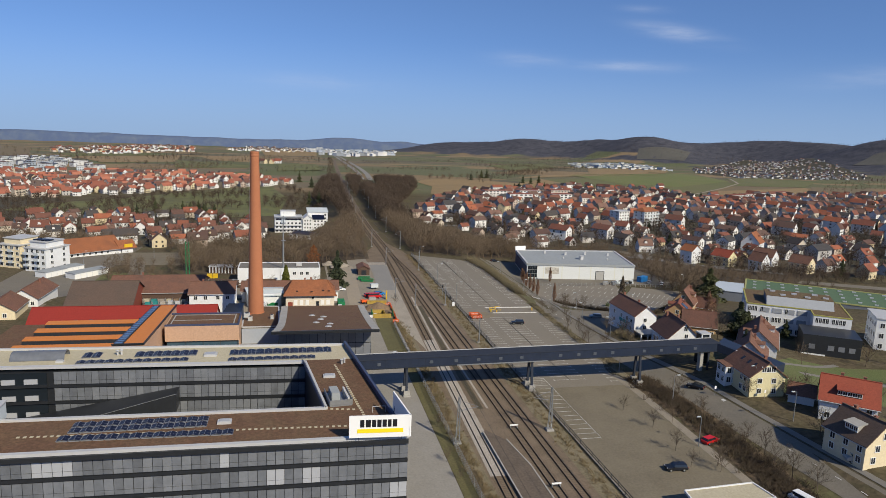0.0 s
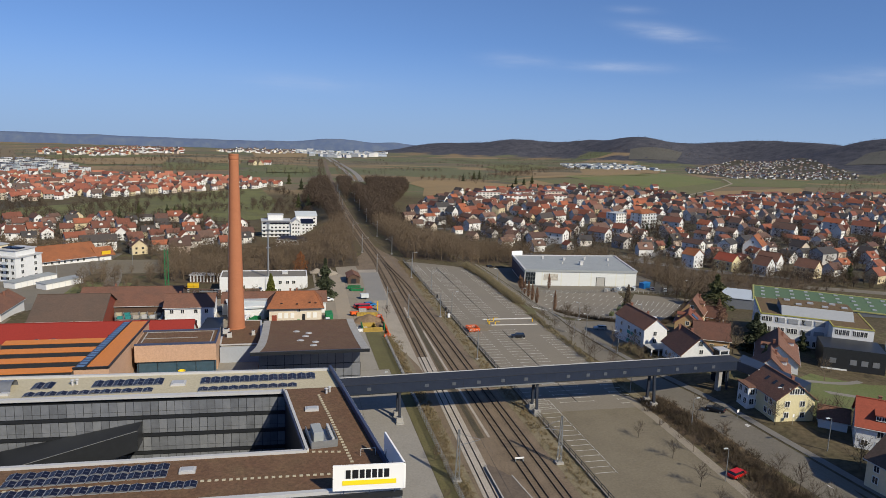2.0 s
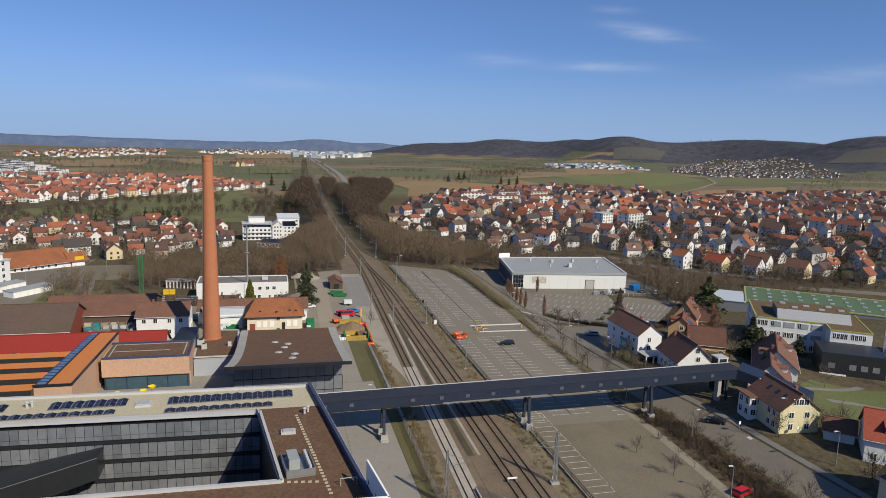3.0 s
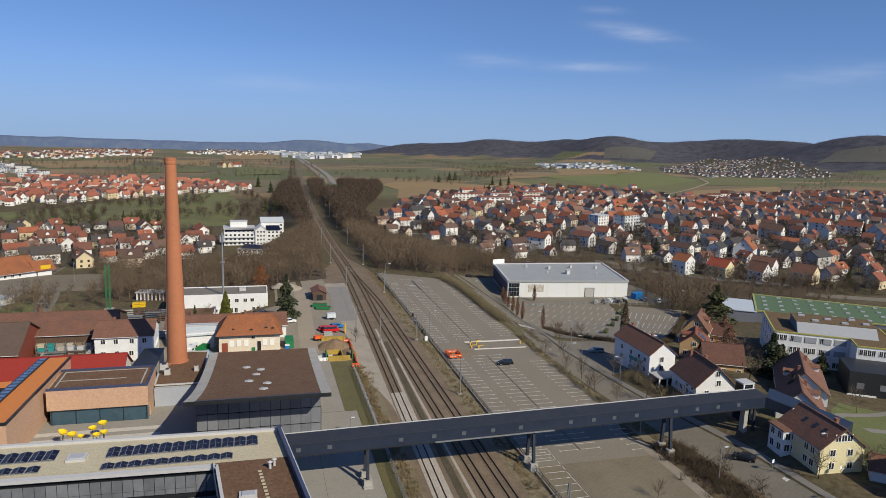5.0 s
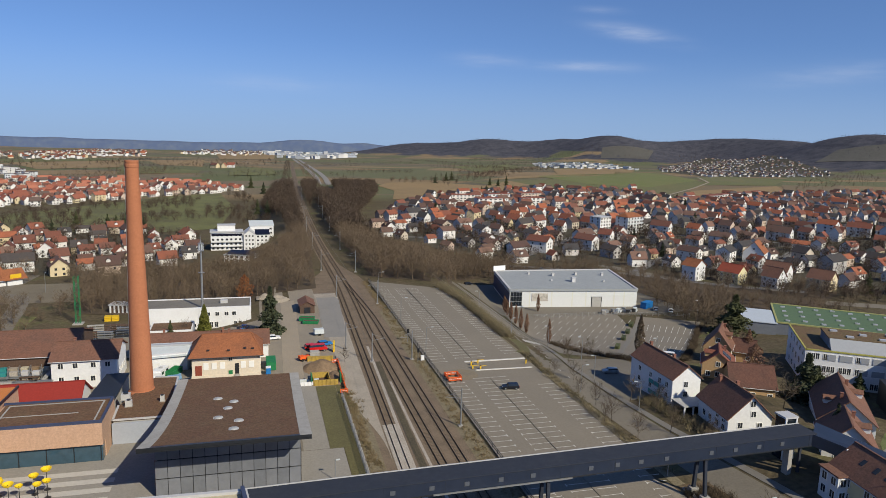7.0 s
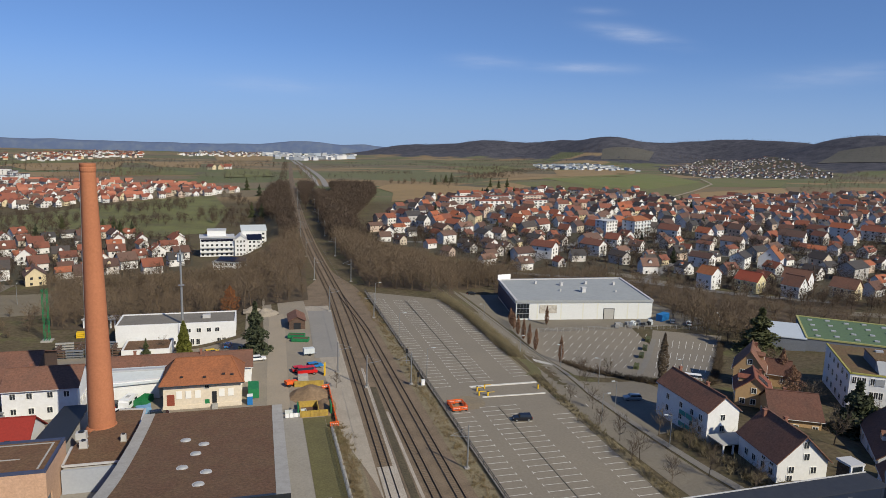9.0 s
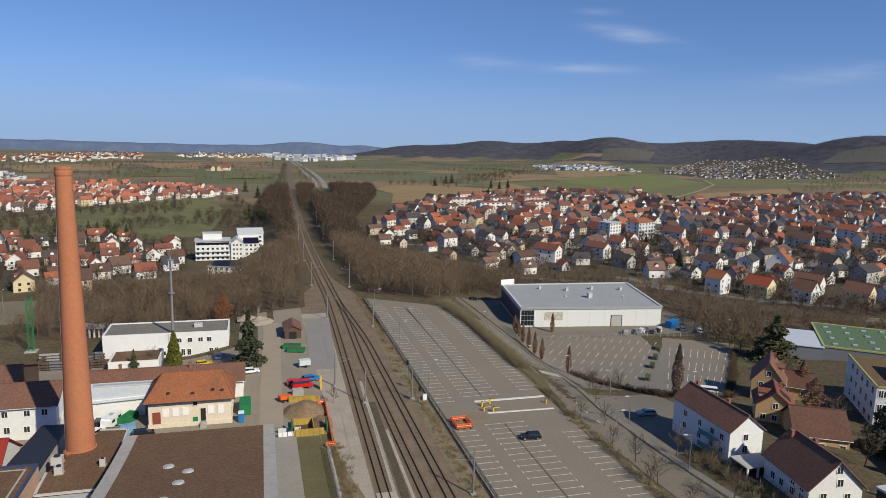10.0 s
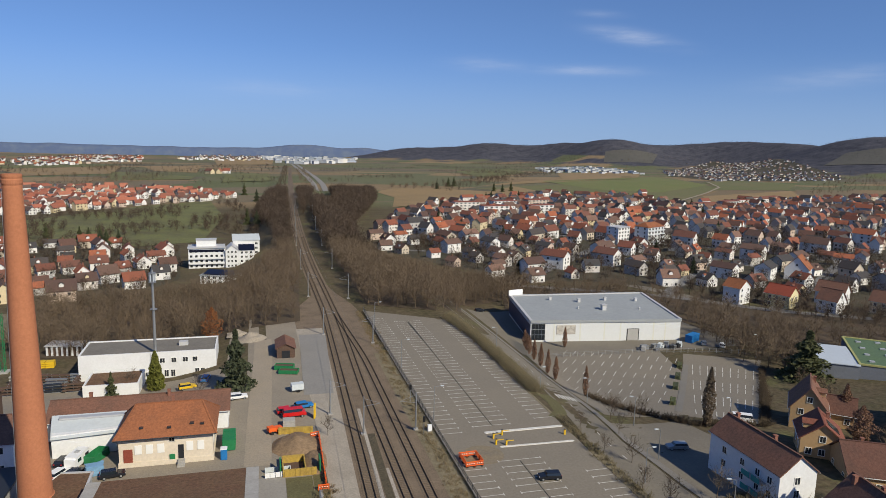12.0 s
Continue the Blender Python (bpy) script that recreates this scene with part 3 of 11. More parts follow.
def field_material():
    """Fields far off, in strips; orchards and scrub near by."""
    m = bpy.data.materials.new("fields_and_meadows")
    m.use_nodes = True
    n, l = m.node_tree.nodes, m.node_tree.links
    b = n["Principled BSDF"]
    b.inputs["Roughness"].default_value = 0.95
    b.inputs["Specular IOR Level"].default_value = 0.1
    pos = n.new("ShaderNodeNewGeometry").outputs["Position"]
    mp = n.new("ShaderNodeMapping")
    mp.inputs["Rotation"].default_value = (0, 0, radians(14))
    mp.inputs["Scale"].default_value = (1 / 260, 1 / 120, 0)
    l.new(pos, mp.inputs[0])
    vo = n.new("ShaderNodeTexVoronoi")
    vo.inputs["Scale"].default_value = 1
    vo.inputs["Randomness"].default_value = 0.85
    l.new(mp.outputs[0], vo.inputs["Vector"])
    sp = n.new("ShaderNodeSeparateXYZ")
    l.new(vo.outputs["Color"], sp.inputs[0])
    rp = n.new("ShaderNodeValToRGB")
    rp.color_ramp.interpolation = "CONSTANT"
    cols = [(0.126, 0.128, 0.074), (0.140, 0.130, 0.084), (0.205, 0.152, 0.092), (0.114, 0.124, 0.066), (0.122, 0.110, 0.080), (0.228, 0.170, 0.102), (0.124, 0.128, 0.074), (0.155, 0.130, 0.090)]
    while len(rp.color_ramp.elements) < len(cols):
        rp.color_ramp.elements.new(0.5)
    for i, c in enumerate(cols):
        rp.color_ramp.elements[i].position = i / len(cols)
        rp.color_ramp.elements[i].color = c + (1,)
    l.new(sp.outputs[0], rp.inputs[0])
    # scrubby ground, over which the nearer land turns
    t = n.new("ShaderNodeTexNoise")
    t.inputs["Scale"].default_value = 1 / 18
    t.inputs["Detail"].default_value = 7
    t.inputs["Roughness"].default_value = 0.7
    l.new(pos, t.inputs["Vector"])
    near = n.new("ShaderNodeValToRGB")
    near.color_ramp.elements[0].position, near.color_ramp.elements[0].color = 0.35, (0.078, 0.070, 0.040, 1)
    near.color_ramp.elements[1].position, near.color_ramp.elements[1].color = 0.68, (0.105, 0.105, 0.048, 1)
    e = near.color_ramp.elements.new(0.52)
    e.color = (0.100, 0.080, 0.052, 1)
    l.new(t.outputs[0], near.inputs[0])
    sy = n.new("ShaderNodeSeparateXYZ")
    l.new(pos, sy.inputs[0])
    mr = n.new("ShaderNodeMapRange")
    mr.inputs[1].default_value, mr.inputs[2].default_value = 880, 960
    l.new(sy.outputs["Y"], mr.inputs[0])
    mx = n.new("ShaderNodeMixRGB")
    l.new(mr.outputs[0], mx.inputs[0])
    l.new(near.outputs[0], mx.inputs[1])
    l.new(rp.outputs[0], mx.inputs[2])
    # the wooded hills, distance haze painted in as bluish grey
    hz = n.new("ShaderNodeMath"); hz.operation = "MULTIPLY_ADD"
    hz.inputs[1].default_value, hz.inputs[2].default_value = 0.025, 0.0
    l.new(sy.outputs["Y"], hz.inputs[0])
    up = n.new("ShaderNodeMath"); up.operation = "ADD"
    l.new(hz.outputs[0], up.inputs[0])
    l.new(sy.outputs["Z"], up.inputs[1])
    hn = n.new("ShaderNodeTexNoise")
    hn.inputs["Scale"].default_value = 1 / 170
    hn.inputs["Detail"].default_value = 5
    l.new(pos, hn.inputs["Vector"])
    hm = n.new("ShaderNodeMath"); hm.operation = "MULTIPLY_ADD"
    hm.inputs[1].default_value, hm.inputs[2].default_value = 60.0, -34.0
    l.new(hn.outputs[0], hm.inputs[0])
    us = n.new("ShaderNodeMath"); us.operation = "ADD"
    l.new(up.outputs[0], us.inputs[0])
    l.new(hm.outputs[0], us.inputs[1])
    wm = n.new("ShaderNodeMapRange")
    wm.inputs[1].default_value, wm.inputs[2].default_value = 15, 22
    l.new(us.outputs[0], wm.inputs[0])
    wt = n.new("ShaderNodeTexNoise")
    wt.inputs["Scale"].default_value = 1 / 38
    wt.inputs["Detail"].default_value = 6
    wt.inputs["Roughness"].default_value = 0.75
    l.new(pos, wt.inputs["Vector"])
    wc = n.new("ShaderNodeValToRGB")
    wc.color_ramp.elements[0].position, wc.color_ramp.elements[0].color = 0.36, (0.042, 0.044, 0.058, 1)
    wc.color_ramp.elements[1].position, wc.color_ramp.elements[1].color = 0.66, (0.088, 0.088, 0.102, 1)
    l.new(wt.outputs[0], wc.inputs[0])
    # open vineyard slopes between the woods
    vy = n.new("ShaderNodeTexNoise")
    vy.inputs["Scale"].default_value = 1 / 420
    vy.inputs["Detail"].default_value = 3
    l.new(pos, vy.inputs["Vector"])
    vm = n.new("ShaderNodeMapRange")
    vm.inputs[1].default_value, vm.inputs[2].default_value = 0.56, 0.58
    l.new(vy.outputs[0], vm.inputs[0])
    low = n.new("ShaderNodeMapRange")
    low.inputs[1].default_value, low.inputs[2].default_value, low.inputs[3].default_value, low.inputs[4].default_value = 58, 64, 1.0, 0.0
    l.new(up.outputs[0], low.inputs[0])
    vw = n.new("ShaderNodeMath"); vw.operation = "MULTIPLY"
    l.new(vm.outputs[0], vw.inputs[0])
    l.new(low.outputs[0], vw.inputs[1])
    vi = n.new("ShaderNodeMath"); vi.operation = "SUBTRACT"
    vi.inputs[0].default_value = 1.0
    l.new(vw.outputs[0], vi.inputs[1])
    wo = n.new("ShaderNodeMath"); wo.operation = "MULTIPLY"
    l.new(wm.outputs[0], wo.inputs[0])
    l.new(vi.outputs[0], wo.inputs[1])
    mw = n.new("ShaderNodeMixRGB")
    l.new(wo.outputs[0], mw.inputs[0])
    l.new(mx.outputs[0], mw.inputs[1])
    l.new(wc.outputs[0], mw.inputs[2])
    g = n.new("ShaderNodeTexNoise")
    g.inputs["Scale"].default_value = 0.8
    g.inputs["Detail"].default_value = 6
    l.new(pos, g.inputs["Vector"])
    gm = n.new("ShaderNodeMapRange")
    gm.inputs[1].default_value, gm.inputs[2].default_value, gm.inputs[3].default_value, gm.inputs[4].default_value = 0.3, 0.7, 0.72, 1.28
    l.new(g.outputs[0], gm.inputs[0])
    mu = n.new("ShaderNodeMixRGB")
    mu.blend_type = "MULTIPLY"
    mu.inputs[0].default_value = 1
    l.new(mw.outputs[0], mu.inputs[1])
    l.new(gm.outputs[0], mu.inputs[2])
    l.new(mu.outputs[0], b.inputs["Base Color"])
    bp = n.new("ShaderNodeBump")
    bp.inputs["Strength"].default_value, bp.inputs["Distance"].default_value = 0.6, 0.4
    l.new(g.outputs[0], bp.inputs["Height"])
    l.new(bp.outputs[0], b.inputs["Normal"])
    return m


gx = spread(-4300, 4600, -130, 290, 5, 1.05)
gy = spread(-1500, 4750, 60, 560, 5, 1.05)
gv = [(x, y, land(x, y)) for y in gy for x in gx]
nx_, ny_ = len(gx), len(gy)
gf = [(j * nx_ + i, j * nx_ + i + 1, (j + 1) * nx_ + i + 1, (j + 1) * nx_ + i) for j in range(ny_ - 1) for i in range(nx_ - 1)]
gm_ = bpy.data.meshes.new("ground")
gm_.from_pydata(gv, [], gf)
for p in gm_.polygons:
    p.use_smooth = True
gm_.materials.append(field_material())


def ground(x, y):
    """Height of the ground sheet under a point."""
    i = min(max(int(np.searchsorted(GX, x)) - 1, 0), nx_ - 2)
    j = min(max(int(np.searchsorted(GY, y)) - 1, 0), ny_ - 2)
    u, v = (x - gx[i]) / (gx[i + 1] - gx[i]), (y - gy[j]) / (gy[j + 1] - gy[j])
    k = j * nx_ + i
    return (gv[k][2] * (1 - u) + gv[k + 1][2] * u) * (1 - v) + (gv[k + nx_][2] * (1 - u) + gv[k + nx_ + 1][2] * u) * v


GX, GY = np.array(gx), np.array(gy)
tagged(new("ground", gm_), "meadows, fields and scrub reaching to wooded hills tinted for haze", "ground", kind="structure")

# the wooded ridge on the horizon, distance haze put into its blue
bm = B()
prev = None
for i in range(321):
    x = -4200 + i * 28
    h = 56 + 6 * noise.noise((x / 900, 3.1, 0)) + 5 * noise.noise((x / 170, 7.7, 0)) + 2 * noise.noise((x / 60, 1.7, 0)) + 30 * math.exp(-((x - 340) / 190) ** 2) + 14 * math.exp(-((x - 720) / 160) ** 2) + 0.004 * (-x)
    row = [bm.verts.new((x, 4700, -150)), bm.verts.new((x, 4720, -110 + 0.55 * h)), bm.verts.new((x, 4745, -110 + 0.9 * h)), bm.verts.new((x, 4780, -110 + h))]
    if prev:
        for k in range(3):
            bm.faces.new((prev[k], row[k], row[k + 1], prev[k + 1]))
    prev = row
# haze is mixed into the blue base and its paler patches
M["far_ridge"] = material("far_hazed_woods", (0.075, 0.105, 0.185), 0.95, stain=0.9, stain_size=60, dirt=(0.120, 0.150, 0.200))
tagged(part("backdrop", bm, M["far_ridge"], smooth_faces=True), "distant wooded ridge on the horizon, tinted blue for haze", "ridge", kind="structure")
# ------------------------------------------------------------------ railway
def track_x(k, y):
    """x of a track's middle: the side track closes in, the eastern one joins the main line at a switch."""
    if k == 0:
        return 38.4 + 0.0315 * (min(y, 354) - 110) + rail_x(y)
    if k == 1:
        return 48.2 + 1.8 * smooth(255, 350, y) + rail_x(y)
    return 52.4 - 2.4 * smooth(285, 356, y) + rail_x(y)


def track_line(k, y0, y1):
    return [(track_x(k, y), y) for y in steps(y0, y1, 8 if k < 2 else 4)]


TRACKS = [(20, 2300), (20, 2300), (20, 352)]

bm = B()
for x0, x1, y0, y1 in ((35.2, 58.5, 20, 350),):
    drape(bm, lambda u, v: (u + rail_x(v), v), steps(x0, x1, 3), steps(y0, y1, 6), 0.06)
drape(bm, lambda u, v: ((44.2 - 9.0 * (1 - smooth(350, 385, v))) * (1 - u) + (52.0 + 6.5 * (1 - smooth(350, 400, v))) * u + rail_x(v), v), steps(0, 1, 0.25), steps(350, 2300, 10), 0.06)
tagged(part("trackbed", bm, M["ballast"]), "brown gravel bed of the railway", "trackbed", kind="structure")
bm = B()
drape(bm, lambda u, v: (u + 38.4 + 0.0315 * (v - 110), v), steps(-1.6, 2.0, 1.8), steps(118, 204, 4), 0.135)
tagged(part("new_ballast", bm, M["ballast_pale"]), "pale fresh ballast under the side track", "ballast", kind="structure")
bm = B()
drape(bm, lambda u, v: ((lambda lo, hi: lo + u * (hi - lo))(track_x(0, v) - 2.0 - (track_x(0, v) - 37.0) * smooth(190, 222, v), track_x(0, v) - 1.9), v), steps(0, 1, 0.25), steps(188, 330, 4), 0.08)
tagged(part("gravel_path", bm, M["grey_gravel"]), "pale grey gravel strip beside the track", "gravel", kind="structure")
bm = B()
drape(bm, lambda u, v: (33.6 + 2.0 * v / 52 + u * (7.2 + 1.0 * v / 52), 271 + v), steps(0, 1, 0.25), steps(0, 52, 6), 0.10)
tagged(part("loading_pad", bm, M["pad"]), "bluish grey asphalt loading pad beside the track", "yard", kind="structure")
# dark weedy ditch with a pale edge between the side track and the main line
bm = B(); ribbon(bm, [(43.6, 150), (44.4, 190), (45.3, 225), (46.0, 246)], 0.75, 0.085, 4.0)
tagged(part("ditch", bm, M["ditch"]), "dark weedy ditch between two tracks", "ditch", kind="structure")
bm = B(); ribbon(bm, [(42.3, 180), (43.2, 205), (44.2, 230), (45.4, 262)], 0.35, 0.095, 4.0); ribbon(bm, [(45.4, 150), (46.0, 200), (46.6, 232)], 0.3, 0.095, 4.0)
tagged(part("gravel_edge", bm, M["ballast_pale"]), "pale gravel edge of the ditch", "gravel", kind="structure")
bm = B(); ribbon(bm, [(57.3, 20), (57.3, 150), (57.5, 250), (57.6, 300)], 2.0, 0.085, 5.0)
ribbon(bm, [(34.9, 40), (34.9, 120), (35.2, 170), (35.6, 200), (35.0, 216)], 1.7, 0.075, 4.0)
tagged(part("weedy_margin", bm, M["dry_verge"]), "weedy brown margin beside the tracks", "scrub", kind="structure")

for k, (y0, y1) in enumerate(TRACKS):
    tr = thing("railway_track", "railway track with dark steel rails on weathered sleepers", "track", group="railway tracks")
    line = track_line(k, y0, y1)
    for s in (-0.7535, 0.7535):
        bm = B()
        prev = None
        for x, y in line:
            z = ground(x, y) + (0.115 if k < 2 else 0.110)
            row = [bm.verts.new((x + s + dx, y, z + dz)) for dx, dz in ((-0.085, 0), (-0.065, 0.17), (0.065, 0.17), (0.085, 0))]
            if prev:
                for i in range(3):
                    bm.faces.new((prev[i], row[i], row[i + 1], prev[i + 1]))
            prev = row
        part("rail", bm, M["rail"], tr)
    bm = B()
    box(bm, -1.3, -0.13, 0, 1.3, 0.13, 0.13)
    sl = mesh_of(bm, "sleeper", M["sleeper"])
    near = [(x, y) for x, y, _, _ in along(line, 0.65) if 100 <= y <= 152]
    for x, y in near:
        o = new("sleeper", sl)
        o.location = (x, y, ground(x, y) - 0.01)
        o.parent = tr
    bm = B()
    for x, y, _, _ in along(line, 0.65):
        if 152 < y < 560:
            z = ground(x, y) - (0.010 if k < 2 else 0.016)
            box(bm, x - 1.3, y - 0.13, z, x + 1.3, y + 0.13, z + 0.13)
    part("sleeper_run", bm, M["sleeper"], tr, kind="stuff")

# old platform between the tracks
pf = thing("platform", "low old railway platform with a dark gravel top and pale edge", "platform")
bm = B()
prism(bm, [(41.2, 100), (46.0, 100), (46.0, 120), (44.6, 132), (41.4, 137.5), (40.7, 136.5), (40.5, 120), (40.3, 100)], 0.0, 0.55)
part("platform_body", bm, material("platform_gravel", (0.125, 0.098, 0.076), 0.95, grain=0.25, grain_size=0.4, stain=0.4, stain_size=4), pf)
bm = B()
for a, b in (((40.25, 100), (40.65, 136.6)), ((46.1, 100), (46.1, 120.5)), ((46.1, 120.5), (44.7, 132.5))):
    beam(bm, (*a, 0.50), (*b, 0.50), 0.28, 0.22)
part("kerb", bm, M["concrete"], pf, "pale concrete platform edge")
# buffer boards
for x, y in ((48.2, 138.2), (48.2, 112.3)):
    bs = thing("buffer_board", "white board across the end of a track on two posts", "buffer", x, y, 0.1, group="buffer boards")
    bm = B(); box(bm, -0.95, -0.08, 0.75, 0.95, 0.08, 1.05); part("board", bm, M["sign_white"], bs)
    for s in (-0.8, 0.8):
        bm = B(); box(bm, s - 0.1, -0.08, 0, s + 0.1, 0.08, 0.8); part("post", bm, M["steel_grey"], bs)

# catenary masts: lattice ones by the lot, slim ones elsewhere
def lattice_mast(x, y, h, side):
    m = thing("catenary_mast", "grey steel lattice mast carrying railway overhead wires", "mast", x, y, ground(x, y), group="catenary masts")
    bm = B()
    for sx in (-1, 1):
        for sy in (-1, 1):
            beam(bm, (sx * 0.42, sy * 0.30, 0.5), (sx * 0.13, sy * 0.10, h), 0.11)
    n = 9
    for i in range(n):
        a, b = i / n, (i + 1) / n
        for sy in (-1, 1):
            wa, wb = 0.42 - 0.29 * a, 0.42 - 0.29 * b
            ya, yb = 0.30 - 0.2 * a, 0.30 - 0.2 * b
            f = 1 if i % 2 else -1
            beam(bm, (f * wa, sy * ya, 0.5 + (h - .5) * a), (-f * wb, sy * yb, 0.5 + (h - .5) * b), 0.07)
        for sx in (-1, 1):
            wa, wb = 0.42 - 0.29 * a, 0.42 - 0.29 * b
            ya, yb = 0.30 - 0.2 * a, 0.30 - 0.2 * b
            f = 1 if i % 2 else -1
            beam(bm, (sx * wa, f * ya, 0.5 + (h - .5) * a), (sx * wb, -f * yb, 0.5 + (h - .5) * b), 0.07)
    part("lattice", bm, M["steel_grey"], m)
    bm = B(); box(bm, -0.8, -0.7, 0, 0.8, 0.7, 0.5); part("footing", bm, M["concrete"], m)
    bm = B()
    beam(bm, (0, 0, h * 0.70), (side * 4.2, 0, h * 0.78), 0.09)
    beam(bm, (0, 0, h * 0.93), (side * 4.2, 0, h * 0.78), 0.06)
    part("cantilever", bm, M["steel_grey"], m)
    return m


def slim_mast(x, y, h, side):
    m = thing("catenary_mast", "slim grey mast carrying railway overhead wires", "mast", x, y, ground(x, y), group="catenary masts")
    bm = B(); tube(bm, (0, 0, 0.3), (0, 0, h), 0.20, 0.12, 8); part("pole", bm, M["steel_grey"], m)
    bm = B(); box(bm, -0.5, -0.5, 0, 0.5, 0.5, 0.35); part("footing", bm, M["concrete"], m)
    bm = B()
    beam(bm, (0, 0, h * 0.74), (side * 3.6, 0, h * 0.80), 0.08)
    beam(bm, (0, 0, h * 0.95), (side * 3.6, 0, h * 0.80), 0.05)
    part("cantilever", bm, M["steel_grey"], m)


for x, y, h, s in ((56.0, 136.5, 10.2, -1), (33.9, 132.5, 10.6, 1)):
    lattice_mast(x, y, h, s)
for x, y, h, s in ((56.6, 200, 9.0, -1), (38.6, 258, 8.5, 1), (44.4, 246, 8.5, 1), (55.8, 246, 8.5, -1), (57.0, 310, 9, -1), (43.2, 322, 9, 1), (57.5, 372, 10, -1), (42.5, 378, 10, 1), (58.5, 440, 10, -1), (43.5, 440, 10, 1),
                   (61, 520, 10, -1), (46, 520, 10, 1), (64, 600, 10, -1), (50, 600, 10, 1), (70, 700, 10, -1), (55, 700, 10, 1), (78, 820, 10, -1), (62, 820, 10, 1)):
    slim_mast(x, y, h, s)
# signals beside the eastern track
for x, y in ((57.2, 252.0), (56.9, 243.0), (58.1, 262)):
    sg = thing("railway_signal", "small black railway signal on a grey post", "signal", x, y, 0.06, group="railway signals")
    bm = B(); tube(bm, (0, 0, 0), (0, 0, 3.2), 0.08, 0.08, 6); part("post", bm, M["steel_grey"], sg)
    bm = B(); cbox(bm, 0, 0, 3.0, 0.55, 0.3, 1.2); part("head", bm, M["sign_black"], sg)
bx = thing("relay_box", "white trackside relay cabinet on a concrete base", "cabinet", 58.6, 244.6, 0.05)
bm = B(); cbox(bm, 0, 0, 0, 1.0, 0.7, 0.2); part("base", bm, M["concrete"], bx)
bm = B(); cbox(bm, 0, 0, 0.2, 0.9, 0.6, 1.3); part("body", bm, M["white_paint"], bx)
# overhead wires
for k in (0, 1):
    bm = B()
    prev = None
    for y in steps(60, 700, 30):
        x = track_x(k, y)
        p = (x, y, ground(x, y) + 6.6)
        if prev:
            beam(bm, prev, p, 0.035)
        prev = p
    tagged(part("contact_wire", bm, M["dark_metal"]), "thin overhead contact wire above the track", "wire", kind="stuff")
# ------------------------------------------------------------------ car parks, streets, yards
def sheet(name, label, category, mat, *areas, lift=0.05):
    bm = B()
    for a in areas:
        patch(bm, *a, lift)
    return tagged(part(name, bm, mat), label, category, kind="structure")


bm = B()
drape(bm, lambda u, v: (60.3 + u * ((88.6 if v > 175 else 86.5) - 60.3), v), steps(0, 1, 0.15), steps(60, 334, 6), 0.05)
drape(bm, lambda u, v: (60.3 + u * (84.0 - 1.0 * v - 60.3), 334 + v * (17 - 15 * u)), steps(0, 1, 0.2), steps(0, 1, 0.5), 0.05)
tagged(part("car_park", bm, M["asphalt"]), "large worn grey asphalt car park, nearly empty", "car park", kind="structure")

bm = B()
drape(bm, lambda u, v: (60.3 + u * 27.2, v), steps(0, 1, 0.15), steps(52, 161, 6), 0.06)
tagged(part("old_car_park", bm, M["asphalt_old"]), "old brownish asphalt of the southern car park", "car park", kind="structure")

# white stall lines
bm = B()
def line(x0, y0, x1, y1, w=0.13, lift=0.075):
    d = math.hypot(x1 - x0, y1 - y0)
    px, py = -(y1 - y0) / d * w / 2, (x1 - x0) / d * w / 2
    bm.faces.new([bm.verts.new((x, y, ground(x, y) + lift)) for x, y in ((x0 + px, y0 + py), (x1 + px, y1 + py), (x1 - px, y1 - py), (x0 - px, y0 - py))])
def stall(x0, x1, y, cap0, cap1):
    """One cross line with short caps at its open ends."""
    line(x0, y, x1, y)
    if cap0:
        line(x0, y - 0.45, x0, y + 0.45)
    if cap1:
        line(x1, y - 0.45, x1, y + 0.45)
STALL = 2.47
for i in range(16):
    stall(61.6, 66.1, 131.5 + i * 2.42, False, True)
for i in range(27):
    y = 164 + i * STALL
    stall(60.9, 65.2, y, False, True)
for i in range(26):
    stall(68.5, 77.4, 166.3 + i * STALL, True, True)
for i in range(24):
    stall(84.0, 88.3, 164 + i * STALL, True, False)
for i in range(40):
    stall(60.9, 65.2, 242.5 + i * STALL, False, True)
for i in range(37):
    stall(68.4, 77.2, 244.8 + i * STALL, True, True)
for i in range(33):
    stall(83.8, 88.1, 246.5 + i * STALL, True, False)
line(66.1, 131, 66.1, 168, 0.10)
tagged(part("stall_lines", bm, M["line_paint"]), "worn white parking stall lines", "markings", kind="stuff")
# long kerbs in the middle of the double rows, and at the ticket gates
for y0, y1 in ((166, 229.5), (244.5, 334)):
    bm = B()
    for y in steps(y0, y1 - 2, 2.0)[:-1]:
        box(bm, 72.85, y, 0.05, 73.1, y + 1.96, 0.16)
    tagged(part("kerb_row", bm, M["asphalt_road"]), "low concrete kerb between two rows of stalls", "kerb", kind="structure")
for x0, y0, x1, y1, w in ((70.2, 241.2, 88.0, 241.2, 0.8), (71.2, 234.0, 87.2, 233.6, 0.5)):
    isl = thing("traffic_island", "long low white-edged concrete island at the car park gate", "island", group="gate islands")
    bm = B()
    prism(bm, [(x0, y0 - w / 2), (x1, y1 - w / 2), (x1 + .3, y1), (x1, y1 + w / 2), (x0, y0 + w / 2), (x0 - .3, y0)], 0.05, 0.20)
    part("kerb", bm, M["line_paint"], isl)
